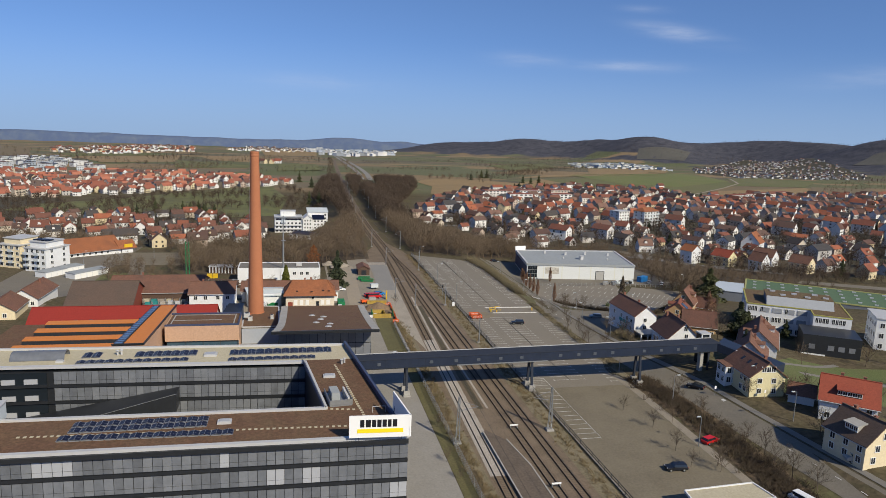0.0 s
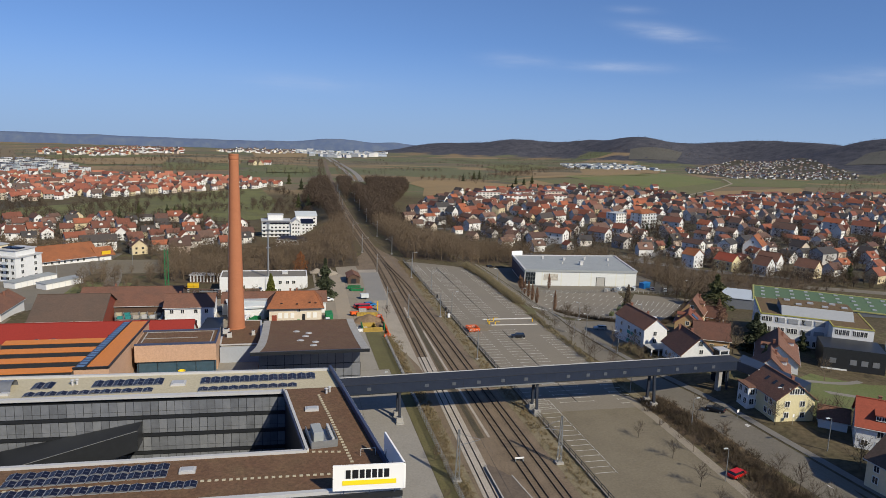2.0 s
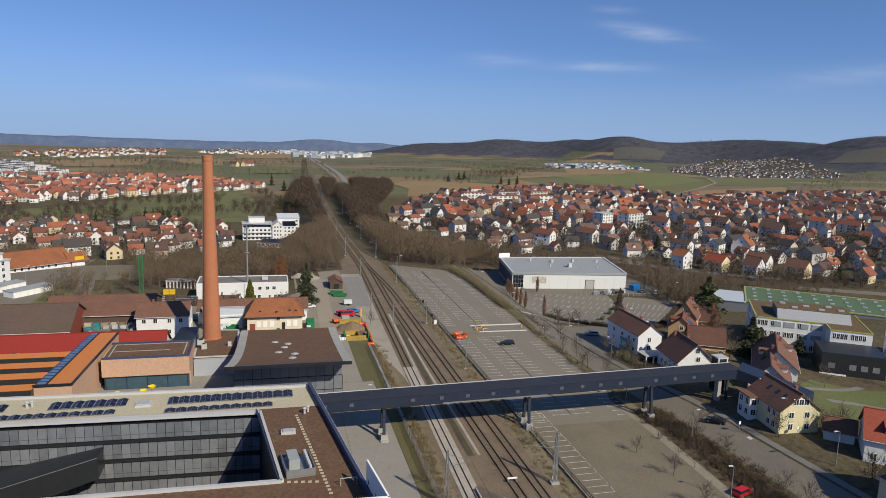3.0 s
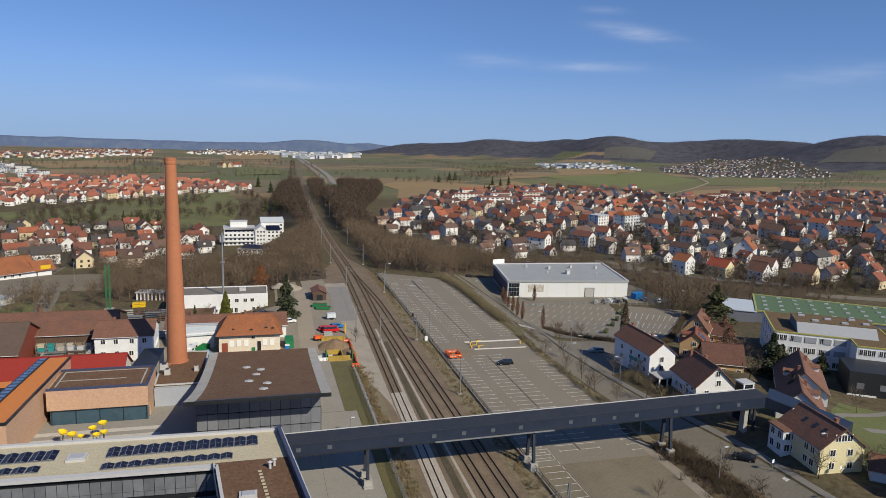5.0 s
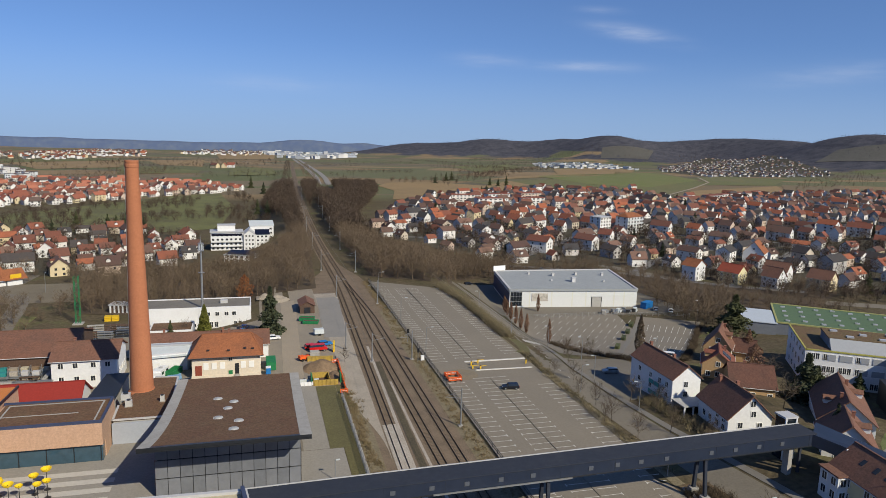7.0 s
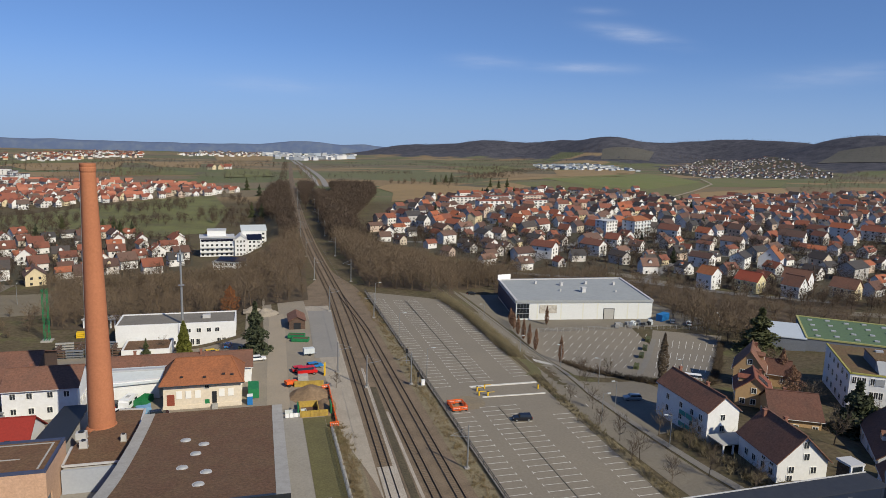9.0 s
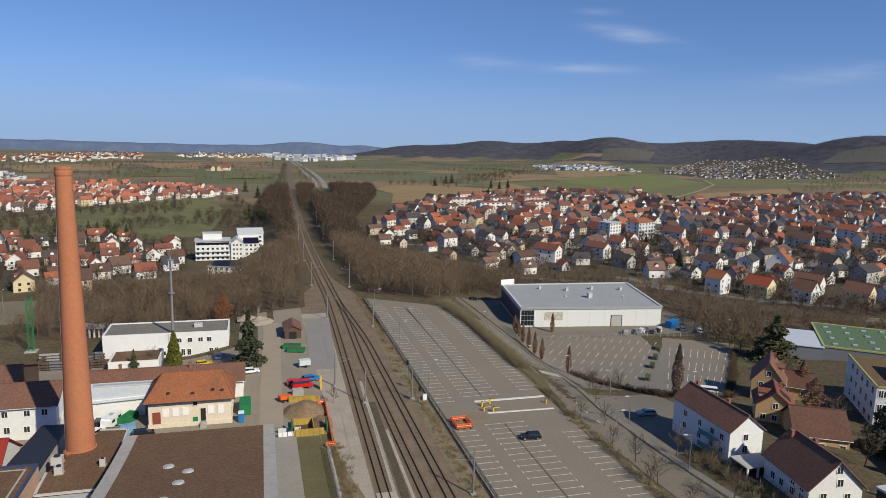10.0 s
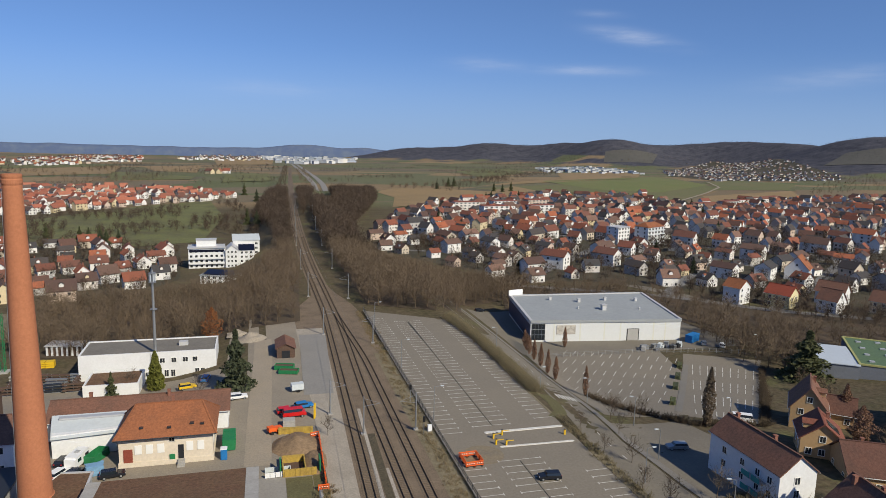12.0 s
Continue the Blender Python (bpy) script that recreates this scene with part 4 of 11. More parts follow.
for x, y in ((71.0, 238.2), (73.4, 239.5), (70.6, 235.4), (72.6, 234.6), (86.9, 237.0)):
    g = thing("ticket_barrier", "yellow ticket barrier post of the car park", "barrier", x, y, 0.05, group="ticket barriers")
    bm = B(); cbox(bm, 0, 0, 0, 0.32, 0.3, 1.15); part("post", bm, M["yellow_paint"], g)
    bm = B(); cbox(bm, 0, 0, 1.15, 0.36, 0.34, 0.1); part("cap", bm, M["dark_metal"], g)
    if x < 80:
        bm = B(); beam(bm, (0, 0, 0.95), (1.7, 0.1, 0.95), 0.12); part("arm", bm, M["yellow_paint"], g)

# wall and railing along the railway side of the lot
lw = thing("retaining_wall", "low concrete wall with a steel railing between railway and car park", "wall")
bm = B()
for y in steps(60, 350, 6)[:-1]:
    box(bm, 59.9, y, -0.1, 60.2, y + 5.9, 0.22)
part("wall_base", bm, M["paving"], lw)
bm = B()
for y in steps(60, 350, 3):
    beam(bm, (60.05, y, 0.2), (60.05, y, 1.2), 0.09)
part("posts", bm, M["dark_metal"], lw, kind="stuff")
for z in (0.65, 1.2):
    bm = B(); beam(bm, (60.05, 60, z), (60.05, 350, z), 0.10); part("rail", bm, M["dark_metal"], lw)

# the street east of the lot
STREET = [(104, 50), (103.4, 98), (102.6, 112), (101.8, 125), (101.0, 138), (100.4, 152), (98.4, 168), (96.2, 188), (94.6, 212), (94.2, 232), (96.6, 252), (98.6, 272), (99.2, 292), (98, 330), (96.5, 380)]
bm = B(); ribbon(bm, STREET, 3.7, 0.06, 3.0)
tagged(part("road", bm, M["asphalt_road"]), "grey asphalt street with faded markings", "road", kind="structure")
bm = B(); ribbon(bm, STREET, 0.75, 0.10, 3.0, side=5.0)
tagged(part("pavement", bm, M["paving"]), "grey concrete pavement along the street", "pavement", kind="structure")
bm = B()
for k, (x, y, ux, uy) in enumerate(along(STREET, 3.0)):
    if k % 2 == 0 and y < 300:
        line(x, y, x + ux * 1.6, y + uy * 1.6, 0.16, 0.09)
for i in range(8):   # zebra crossing
    x = 96.0 + i * 0.95
    line(x, 259.2, x + 0.25, 262.8, 0.5, 0.09)
line(103.0, 143.0, 104.2, 143.2, 1.2, 0.09)
tagged(part("road_markings", bm, M["line_paint"]), "faded white dashes and a zebra crossing", "markings", kind="stuff")
# worn pale path between the old car park and the scrub bank
bm = B(); ribbon(bm, [(86.9, 168), (87.6, 155), (87.3, 140), (86.8, 120), (86.5, 96), (86.4, 70)], 1.1, 0.085, 3.0)
tagged(part("footpath", bm, M["yard_tar"]), "worn pale asphalt path beside the scrub bank", "path", kind="structure")
# grass islands between lot and street
sheet("verge", "grass verge between car park and street", "grass", M["dry_verge"], (88.7, 246, 91.6, 335), (88.7, 150, 91.0, 230), lift=0.04)
bm = B(); ribbon(bm, [(88.7, 246), (91.5, 249), (92.6, 256), (91.8, 262)], 1.6, 0.07, 2.0)
tagged(part("green_island", bm, M["lawn"]), "small green grass island at the entrance", "grass", kind="structure")
# scrub slope south-east
bm = B(); ribbon(bm, [(91.5, 50), (91.8, 104), (92.8, 114), (93.2, 126), (93.6, 140), (92.4, 157), (91.2, 168)], 4.2, 0.06, 3.0)
tagged(part("scrub_slope", bm, M["scrub"]), "dry brown scrub bank beside the street", "scrub", kind="structure")

# hall car park and its forecourt
def east_half(u, v):
    """The eastern half, from its southern edge to the fence."""
    return (124.2 + 11.0 * u + v * (33.2 + 9.3 * u), 246.0 - 11.0 * u + v * (50.5 - 0.5 * u))
bm = B()
drape(bm, lambda u, v: (103.5 + 4.0 * v + u * (37 + 12 * v), 250 + 60 * v - 5 * u * (1 - v)), steps(0, 1, 0.05), steps(0, 1, 0.05), 0.06)
drape(bm, east_half, steps(0, 1, 0.1), steps(0, 1.16, 0.058), 0.062)
tagged(part("hall_car_park", bm, M["asphalt"]), "empty tarmac car park in front of the white hall", "car park", kind="structure")
bm = B()
for rx, ry in ((121.5, 311.4), (117.6, 303.2), (113.8, 294.8), (110.8, 286.0), (109.2, 277.0), (108.6, 267.8)):   # slanting stalls, row by row
    for i in range(14):
        x, y = rx + i * 2.75, ry - i * 1.24
        if (x - 123.2) * 44.0 - (y - 250.5) * 32.5 < -50 and y > 252:
            line(x, y, x + 3.1, y + 3.7, 0.16, 0.085)
for v in (0.05, 0.24, 0.33, 0.52, 0.61, 0.80, 0.89):   # rows of stalls across the eastern half
    for i in range(9):
        u = 0.12 + 0.1 * i
        line(*east_half(u, v), *east_half(u, v + 0.078), 0.17, 0.087)
tagged(part("hall_stall_lines", bm, M["line_paint"]), "white slanted stall lines", "markings", kind="stuff")
bm = B(); ribbon(bm, [(124.5, 250.5), (140.8, 272.4), (157.0, 294.5)], 0.9, 0.12, 3.0)
tagged(part("median", bm, M["paving"]), "pale paved strip between the two car park halves", "pavement", kind="structure")
sheet("hall_forecourt", "grey asphalt apron round the hall", "yard", M["asphalt_road"], (106, 309, 196, 372), lift=0.04)
# access and yards on the eastern side
sheet("side_yard", "asphalt yard by the houses", "yard", M["asphalt_road"], (100, 205, 120, 243), lift=0.045)
# western yards
sheet("works_yard", "grey asphalt works yard with worn patches", "yard", M["yard_tar"], (14.5, 224, 38.5, 346), (-60, 222, 14.5, 300), lift=0.04)
sheet("service_lane", "smooth grey service lane", "lane", M["asphalt_road"], (11, 90, 27.6, 226), lift=0.055)
bm = B(); ribbon(bm, [(22.5, 236), (23.2, 266), (24.6, 311), (24.4, 320)], 2.6, 0.075, 4.0)
tagged(part("drive", bm, M["sand"]), "pale sandy drive through the works yard", "drive", kind="structure")
sheet("forecourt", "grey paved forecourt of the pavilion", "pavement", M["forecourt"], (20, 60, 30.2, 195), (22.2, 195.2, 27.4, 231), (-70, 153, 19.9, 226), lift=0.065)
sheet("lawn_strip", "strip of worn lawn beside the pavilion", "grass", M["lawn"], (27.5, 195, 32.3, 230), lift=0.085)
sheet("rough_grass", "rough dry grass along the railway fence", "grass", M["grass"], (30.3, 60, 35.0, 195), (32.4, 195, 35.0, 236), lift=0.055)
sheet("west_road", "asphalt road by the railway station side", "yard", M["asphalt_road"], (-120, 250, -84, 420), lift=0.03)
sheet("market_car_park", "empty worn car park behind the market hall", "car park", M["asphalt_old"], (-86, 352, -54, 392), lift=0.05)
bm = B(); ribbon(bm, [(-66, 300), (-69, 320), (-71.5, 339), (-76, 363), (-92, 372)], 3.2, 0.09, 4.0)
tagged(part("side_road", bm, M["asphalt_road"]), "grey side road to the market car park", "road", kind="structure")
# striped terrace in front of the brick building
tz = thing("terrace", "terrace paved in broad pale and grey stripes", "terrace")
for i in range(9):
    bm = B(); box(bm, -46, 181.0 + i * 1.75, 0.07, -12, 182.7 + i * 1.75, 0.10 + 0.004 * (i % 2))
    part("stripe", bm, M["terrace_pale"] if i % 2 else M["forecourt"], tz)
# mesh fence between grass and railway
fc = thing("fence", "tall mesh fence with leaning posts beside the railway", "fence")
bm = B()
for y in steps(70, 222, 2.5):
    beam(bm, (33.0, y, 0), (33.0, y, 1.9), 0.08)
part("posts", bm, M["steel_grey"], fc, kind="stuff")
for z in (0.15, 0.6, 1.05, 1.5, 1.9):
    bm = B(); beam(bm, (33.0, 70, z), (33.0, 222, z), 0.05); part("wire", bm, M["steel_grey"], fc)
bm = B(); box(bm, 33.2, 172, 0.0, 33.7, 224, 0.35)
part("kerb", bm, M["concrete"], fc)
# clipped evergreen blocks along the strip
for x, y in ((153.2, 292.4), (146.0, 282.6), (138.8, 273.0), (128.0, 258.2)):
    hb = thing("hedge_block", "dark clipped evergreen hedge block on the car park", "hedge", x, y, ground(x, y) + 0.05, 53.5, group="hedge blocks")
    bm = B(); box(bm, -1.7, -0.7, 0, 1.7, 0.7, 1.3)
    bmesh.ops.subdivide_edges(bm, edges=bm.edges[:], cuts=3, use_grid_fill=True)
    for v in bm.verts:
        if v.co.z > 0.05:
            v.co += Vector((noise.noise(v.co * 1.7), noise.noise(v.co * 1.9 + Vector((5, 0, 0))), noise.noise(v.co * 2.1 + Vector((0, 9, 0))))) * 0.22
    part("foliage", bm, M["needle"], hb)
# ------------------------------------------------------------------ head office with courtyard
HQ_TOP = 17.0
SE, NE, NW, SW = (18.0, 102.4), (11.6, 150.4), (-95.0, 154.6), (-95.0, 104.2)
CNE, CSE, CSW, CNW = (2.4, 139.7), (5.6, 115.0), (-72.0, 116.4), (-72.0, 142.6)


def lerp(a, b, t):
    return tuple(p + (q - p) * t for p, q in zip(a, b))


hq = thing("office_building", "grey glazed office block round a courtyard with planted flat roofs", "office building", 0, 0, 0)
for nm, poly in (("wing", (CNW, CNE, NE, NW)), ("wing", (SE, NE, CNE, CSE)), ("wing", (SW, SE, CSE, CSW)), ("wing", (NW, SW, CSW, CNW))):
    bm = B(); prism(bm, poly, 0, HQ_TOP - 0.6); part(nm, bm, M["dark_metal"], hq, "dark metal-clad office wing")
# roof surfaces: pale gravel on the northern wing, brown sedum on the others
bm = B(); prism(bm, (lerp(CNW, NW, 0.0), CNE, (2.2, 141.0), (12.9, 141.0), NE, NW), HQ_TOP - 0.6, HQ_TOP - 0.25); part("roof_gravel", bm, M["gravel_roof"], hq, "pale gravel roof")
bm = B(); prism(bm, (CSE, (18.0, 102.4), (12.9, 141.0), (2.2, 141.0)), HQ_TOP - 0.6, HQ_TOP - 0.24); part("roof_planting", bm, M["sedum"], hq, "reddish brown sedum roof")
bm = B(); prism(bm, (SW, SE, CSE, CSW), HQ_TOP - 0.6, HQ_TOP - 0.25); part("roof_planting", bm, M["sedum"], hq, "reddish brown sedum roof")
bm = B(); prism(bm, (NW, SW, CSW, CNW), HQ_TOP - 0.6, HQ_TOP - 0.25); part("roof_planting", bm, M["sedum"], hq, "reddish brown sedum roof")


def wall_bar(bm, a, b, inset, w, z0, z1):
    """An upright bar along a-b, set to the left of the way by inset, w thick."""
    d = Vector((b[0] - a[0], b[1] - a[1], 0)).normalized()
    n = Vector((-d.y, d.x, 0))
    p = [Vector((*a, 0)) + n * inset, Vector((*b, 0)) + n * inset, Vector((*b, 0)) + n * (inset + w), Vector((*a, 0)) + n * (inset + w)]
    prism(bm, [(q.x, q.y) for q in p], z0, z1)


for a, b, w, mat in ((SW, SE, 0.75, "zinc"), (SE, NE, 0.35, "zinc"), (NE, NW, 0.6, "zinc"), (CSE, CSW, -0.6, "zinc"), (CNE, CSE, -0.45, "zinc"), (CNW, CNE, -0.9, "zinc")):
    bm = B(); wall_bar(bm, a, b, -0.28 if w > 0 else 0.28, w, HQ_TOP - 0.35, HQ_TOP + 0.15)
    part("coping", bm, M[mat], hq, "pale zinc roof edge")
for a, b, w in ((SW, SE, -0.65), (CNW, CNE, 0.5), (NE, NW, -0.4)):
    bm = B(); wall_bar(bm, a, b, 0.0, w, HQ_TOP - 1.1, HQ_TOP - 0.36)
    part("eave", bm, M["dark_metal"], hq, "dark overhanging eave")
bm = B(); wall_bar(bm, SE, NE, 0.08, 0.5, HQ_TOP - 0.2, HQ_TOP + 0.75); part("parapet", bm, M["blue_metal"], hq, "blue parapet along the east edge")
bm = B(); wall_bar(bm, CNE, CSE, -0.55, 0.12, HQ_TOP - 0.3, HQ_TOP + 0.45); part("parapet", bm, M["blue_metal"], hq, "blue parapet on the courtyard side")
# facades: storey bands and single panes
pane_meshes = {}


def pane_mesh(key, w, h, low):
    """A tall pane over a short one, in one piece of facade 1.36 m wide."""
    if key not in pane_meshes:
        bm = B()
        box(bm, 0.04, -0.05, low + 0.06, w - 0.04, 0.02, h)
        box(bm, 0.04, -0.05, 0.0, w - 0.04, 0.02, low)
        pane_meshes[key] = mesh_of(bm, "pane", M["facade_blind"] if "blind" in key else M["facade_glass"])
    return pane_meshes[key]


def facade(a, b, levels, width, skip=lambda t, k: False, blind=lambda t, k: False, bottom=0.0):
    """Panes along a-b, facing to the right of the way; levels: z of each storey's sill."""
    d = Vector((b[0] - a[0], b[1] - a[1]))
    n = int(d.length / width)
    w = d.length / n
    ang = math.degrees(math.atan2(d.y, d.x))
    for k, z in enumerate(levels):
        for i in range(n):
            t = i / n
            if skip(t, k):
                continue
            bl = blind(t, k)
            o = new("pane", pane_mesh(f"{round(w, 3)}{'blind' if bl else ''}", w, 2.55, 0.72))
            off = Vector((d.y, -d.x)).normalized() * 0.10
            o.matrix_world = pose(a[0] + d.x * t + off.x, a[1] + d.y * t + off.y, z, 0, 0, ang)
            o.parent = hq
        bm = B(); wall_bar(bm, a, b, 0.0, -0.34, z - 0.62, z - 0.12); part("floor_band", bm, M["dark_metal"], hq, "dark ledge between two storeys")


LEVELS = [HQ_TOP - 1.15 - 2.55 - k * 3.36 for k in range(4)]
random.seed(4)
blind_s = set()
for k in range(4):
    for _ in range(5):
        s = random.randint(0, 80)
        for j in range(random.choice((1, 1, 2, 4))):
            blind_s.add((k, s + j))
facade(SW, SE, LEVELS, 1.37, blind=lambda t, k: (k, int(t * 82)) in blind_s or (k == 0 and 0.50 < t < 0.56))
facade(CNE, CNW, LEVELS, 1.37, blind=lambda t, k: False) if False else None
facade(CNW, CNE, LEVELS, 1.37, skip=lambda t, k: t < 0.34)
# glazed stair hall at the courtyard's western end, with floors seen inside
bm = B(); box(bm, -71.5, 141.2, 1, -47.0, 141.35, HQ_TOP - 1.2); part("stair_glazing", bm, M["dark_glass"], hq, "dark glazed hall")
for z in (LEVELS[0] - 0.4, LEVELS[1] - 0.4, LEVELS[2] - 0.4):
    bm = B(); box(bm, -72, 140.9, z, -46.8, 141.2, z + 0.5); part("floor_band", bm, M["dark_metal"], hq)
    for i in range(6):
        bm = B(); box(bm, -71 + i * 4, 141.0, z + 0.7, -68.6 + i * 4, 141.18, z + 1.7); part("pane", bm, M["facade_blind"], hq)
# slanting black roof over the courtyard ramp
rf = thing("ramp_roof", "black slanting roof of the courtyard stair", "roof", 0, 0, 0)
bm = B()
v = [bm.verts.new(p) for p in ((-22.5, 136.5, 12.2), (-22.5, 140.5, 12.2), (-60, 140.5, 5.5), (-60, 127.5, 5.5), (-22.5, 136.5, 8.6), (-22.5, 140.5, 8.6), (-60, 140.5, 0.2), (-60, 127.5, 0.2))]
for f in ((0, 1, 2, 3), (7, 6, 5, 4), (0, 3, 7, 4), (1, 0, 4, 5), (2, 1, 5, 6), (3, 2, 6, 7)):
    bm.faces.new([v[i] for i in f])
part("roof_shell", bm, M["dark_metal"], rf)
bm = B(); beam(bm, (-22.5, 136.4, 12.25), (-60, 127.4, 5.55), 0.09); part("edge", bm, M["steel_grey"], rf)
sheet("courtyard", "dark paved courtyard", "courtyard", M["paving"], (-72, 114, 6, 142), lift=0.12)

# solar rows: low racks, each a pitched pair of modules
bm = B()
for s in (-1, 1):
    q = [(0, -0.82, 0.32), (0, 0.82, 0.32), (s * 0.80, 0.82, 0.10), (s * 0.80, -0.82, 0.10)]
    lo = [bm.verts.new(p) for p in q]
    hi = [bm.verts.new((x, y, z + 0.05)) for x, y, z in q]
    bm.faces.new(lo); bm.faces.new(list(reversed(hi)))
    for i in range(4):
        bm.faces.new((lo[i], lo[(i + 1) % 4], hi[(i + 1) % 4], hi[i]))
solar_glass = mesh_of(bm, "module", M["solar"])
bm = B()
for y in (-0.85, 0.0, 0.85):
    for s in (-1, 1):
        beam(bm, (0, y, 0.35), (s * 0.83, y, 0.13), 0.035)
for x, z in ((0, 0.38), (-0.83, 0.14), (0.83, 0.14)):
    beam(bm, (x, -0.85, z), (x, 0.85, z), 0.045)
for y in (-0.7, 0.7):
    box(bm, -0.75, y - 0.15, 0, 0.75, y + 0.15, 0.09)
solar_rack = mesh_of(bm, "rack", M["solar_frame"])


def solar_row(x, y, n, gap, rz, turn=0, deep=1.0):
    """n paired modules in a row from x, y along the way rz."""
    c, s = math.cos(radians(rz)), math.sin(radians(rz))
    for i in range(n):
        t = thing("solar_panel", "dark blue pitched solar panel on a flat roof", "solar panel", x + c * gap * i, y + s * gap * i, HQ_TOP - 0.24, rz + turn, group="solar panels")
        t.scale = (1.0, deep, 1.0)
        part("module", solar_glass, None, t)
        part("rack", solar_rack, None, t, kind="stuff")


# ------------------------------------------------------------------ footbridge over the railway
fb = thing("footbridge", "long enclosed dark blue footbridge over railway and car park", "footbridge")
BY0, BY1, BZ0, BZ1 = 160.5, 165.0, 7.65, 9.9
M["bridge"] = material("dark_blue_bridge_cladding", (0.017, 0.025, 0.047), 0.45, grain=0.12, grain_size=1.5, stain=0.4, stain_size=5, dirt=(0.034, 0.042, 0.066), spec=0.35)
M["bridge_roof"] = material("dark_bridge_roof", (0.024, 0.030, 0.046), 0.85, grain=0.1, grain_size=1.0, stain=0.3, stain_size=4, dirt=(0.045, 0.048, 0.055))


def deck_z(x):
    """The bridge climbs gently to the east."""
    return 0.017 * (x - 50)


def climbing(bm):
    for v in bm.verts:
        v.co.z += deck_z(v.co.x)
    return bm


bm = B(); box(bm, 9.0, BY0, BZ0, 113.5, BY1, BZ1 - 0.1); part("hull", climbing(bm), M["bridge"], fb)
bm = B(); box(bm, 8.9, BY0 - 0.12, BZ1 - 0.1, 113.5, BY1 + 0.12, BZ1 + 0.08); part("roof", climbing(bm), M["bridge_roof"], fb)
bm = B(); box(bm, 9.0, BY1 - 0.1, BZ1 + 0.08, 113.5, BY1 + 0.1, BZ1 + 0.2); part("roof_edge", climbing(bm), M["zinc"], fb, "thin pale roof edge")
bm = B(); box(bm, 9.0, BY0 - 0.1, BZ0 - 0.18, 113.5, BY1 + 0.1, BZ0); part("floor_edge", climbing(bm), M["dark_metal"], fb)
bm = B(); box(bm, 7.6, 150.6, BZ0 - 0.7, 11.2, BY1 - 0.05, BZ1 - 0.75); part("hull", bm, M["bridge"], fb)
# small square windows, unevenly spaced
bm = B(); box(bm, -0.42, -0.05, -0.36, 0.42, 0.05, 0.36); wn_mesh = mesh_of(bm, "window", M["bridge_window"])
for x in (15.0, 20.5, 33.5, 39.8, 45.6, 51.4, 57.0, 67.5, 72.5, 77.0, 82.0, 91.0, 96.0, 101.0, 106.0):
    o = new("window", wn_mesh); o.location = (x, BY0 - 0.03, 8.75 + deck_z(x)); o.parent = fb
bm = B(); box(bm, -0.03, -0.02, BZ0 + 0.05, 0.03, 0.02, BZ1 - 0.15); rib_mesh = mesh_of(bm, "cladding_joint", M["bridge_roof"])
for x in steps(12, 112, 10.0):
    o = new("cladding_joint", rib_mesh); o.location = (x, BY0 - 0.012, deck_z(x)); o.parent = fb
bm = B(); beam(bm, (40, BY0 - 0.3, BZ0 - 0.15), (64, BY0 - 0.3, BZ0 + 0.15), 0.22); part("lamp_rail", bm, M["steel_grey"], fb, "pale rail under the bridge")
# end ramp bending south
ez = deck_z(112)
bm = B()
v = [bm.verts.new(p) for p in ((112.6, BY0, BZ0 + ez), (117.5, BY1, BZ0 + ez), (127.0, 151.5, 5.6), (123.0, 149.3, 5.6), (112.6, BY0, BZ1 + ez), (117.5, BY1, BZ1 + ez), (127.0, 151.5, 7.9), (123.0, 149.3, 7.9))]
for f in ((3, 2, 1, 0), (4, 5, 6, 7), (0, 1, 5, 4), (1, 2, 6, 5), (2, 3, 7, 6), (3, 0, 4, 7)):
    bm.faces.new([v[i] for i in f])
part("end_ramp", bm, M["bridge"], fb)
# piers
for x in (27.4, 60.0, 90.3):
    gz = ground(x, 161)
    bm = B(); prism(bm, [(x - 0.9, 159.0), (x + 0.9, 159.0), (x + 1.0, 165.4), (x - 1.0, 165.4)], gz - 0.3, gz + 0.35); part("footing", bm, M["concrete"], fb, "pale concrete footing")
    for y in (160.2, 163.6):
        bm = B(); cbox(bm, x, y, gz + 0.3, 1.5, 1.2, 1.1); part("plinth", bm, M["concrete"], fb, "concrete plinth")
        bm = B(); beam(bm, (x, y, gz + 1.3), (x, y + (0.9 if y < 162 else -0.5), BZ0 + deck_z(x)), 0.55); part("column", bm, M["bridge_roof"], fb)
    bm = B(); cbox(bm, x, 162.3, BZ0 + deck_z(x) - 0.5, 0.7, 3.4, 0.35); part("cross_beam", bm, M["bridge_roof"], fb)
bm = B(); cbox(bm, 108.6, 161.6, ground(108.6, 161.6) - 0.2, 0.9, 1.4, BZ0 + 1.1 - ground(108.6, 161.6)); part("pier", bm, M["concrete"], fb, "white rendered pier")
for x, y in ((110.6, 161.0), (110.6, 163.6), (121.0, 155.0)):
    bm = B(); beam(bm, (x, y, ground(x, y) - 0.1), (x, y, BZ0 + 0.9 if x < 120 else 6.6), 0.45); part("column", bm, M["bridge_roof"], fb)
# lift tower at the street end
lt = thing("lift_tower", "white and glass lift tower under the footbridge", "lift tower", 112.4, 167.0, ground(112.4, 167.0))
bm = B(); cbox(bm, 0, 0, 0, 2.6, 2.6, 8.4); part("shaft", bm, M["dark_glass"], lt)
for s in (-1, 1):
    bm = B(); cbox(bm, s * 1.2, -1.35, 0, 0.3, 0.25, 8.4); part("frame", bm, M["white_wall"], lt)
bm = B(); cbox(bm, 0, 0, 8.4, 3.0, 3.0, 0.35); part("cap", bm, M["zinc"], lt)

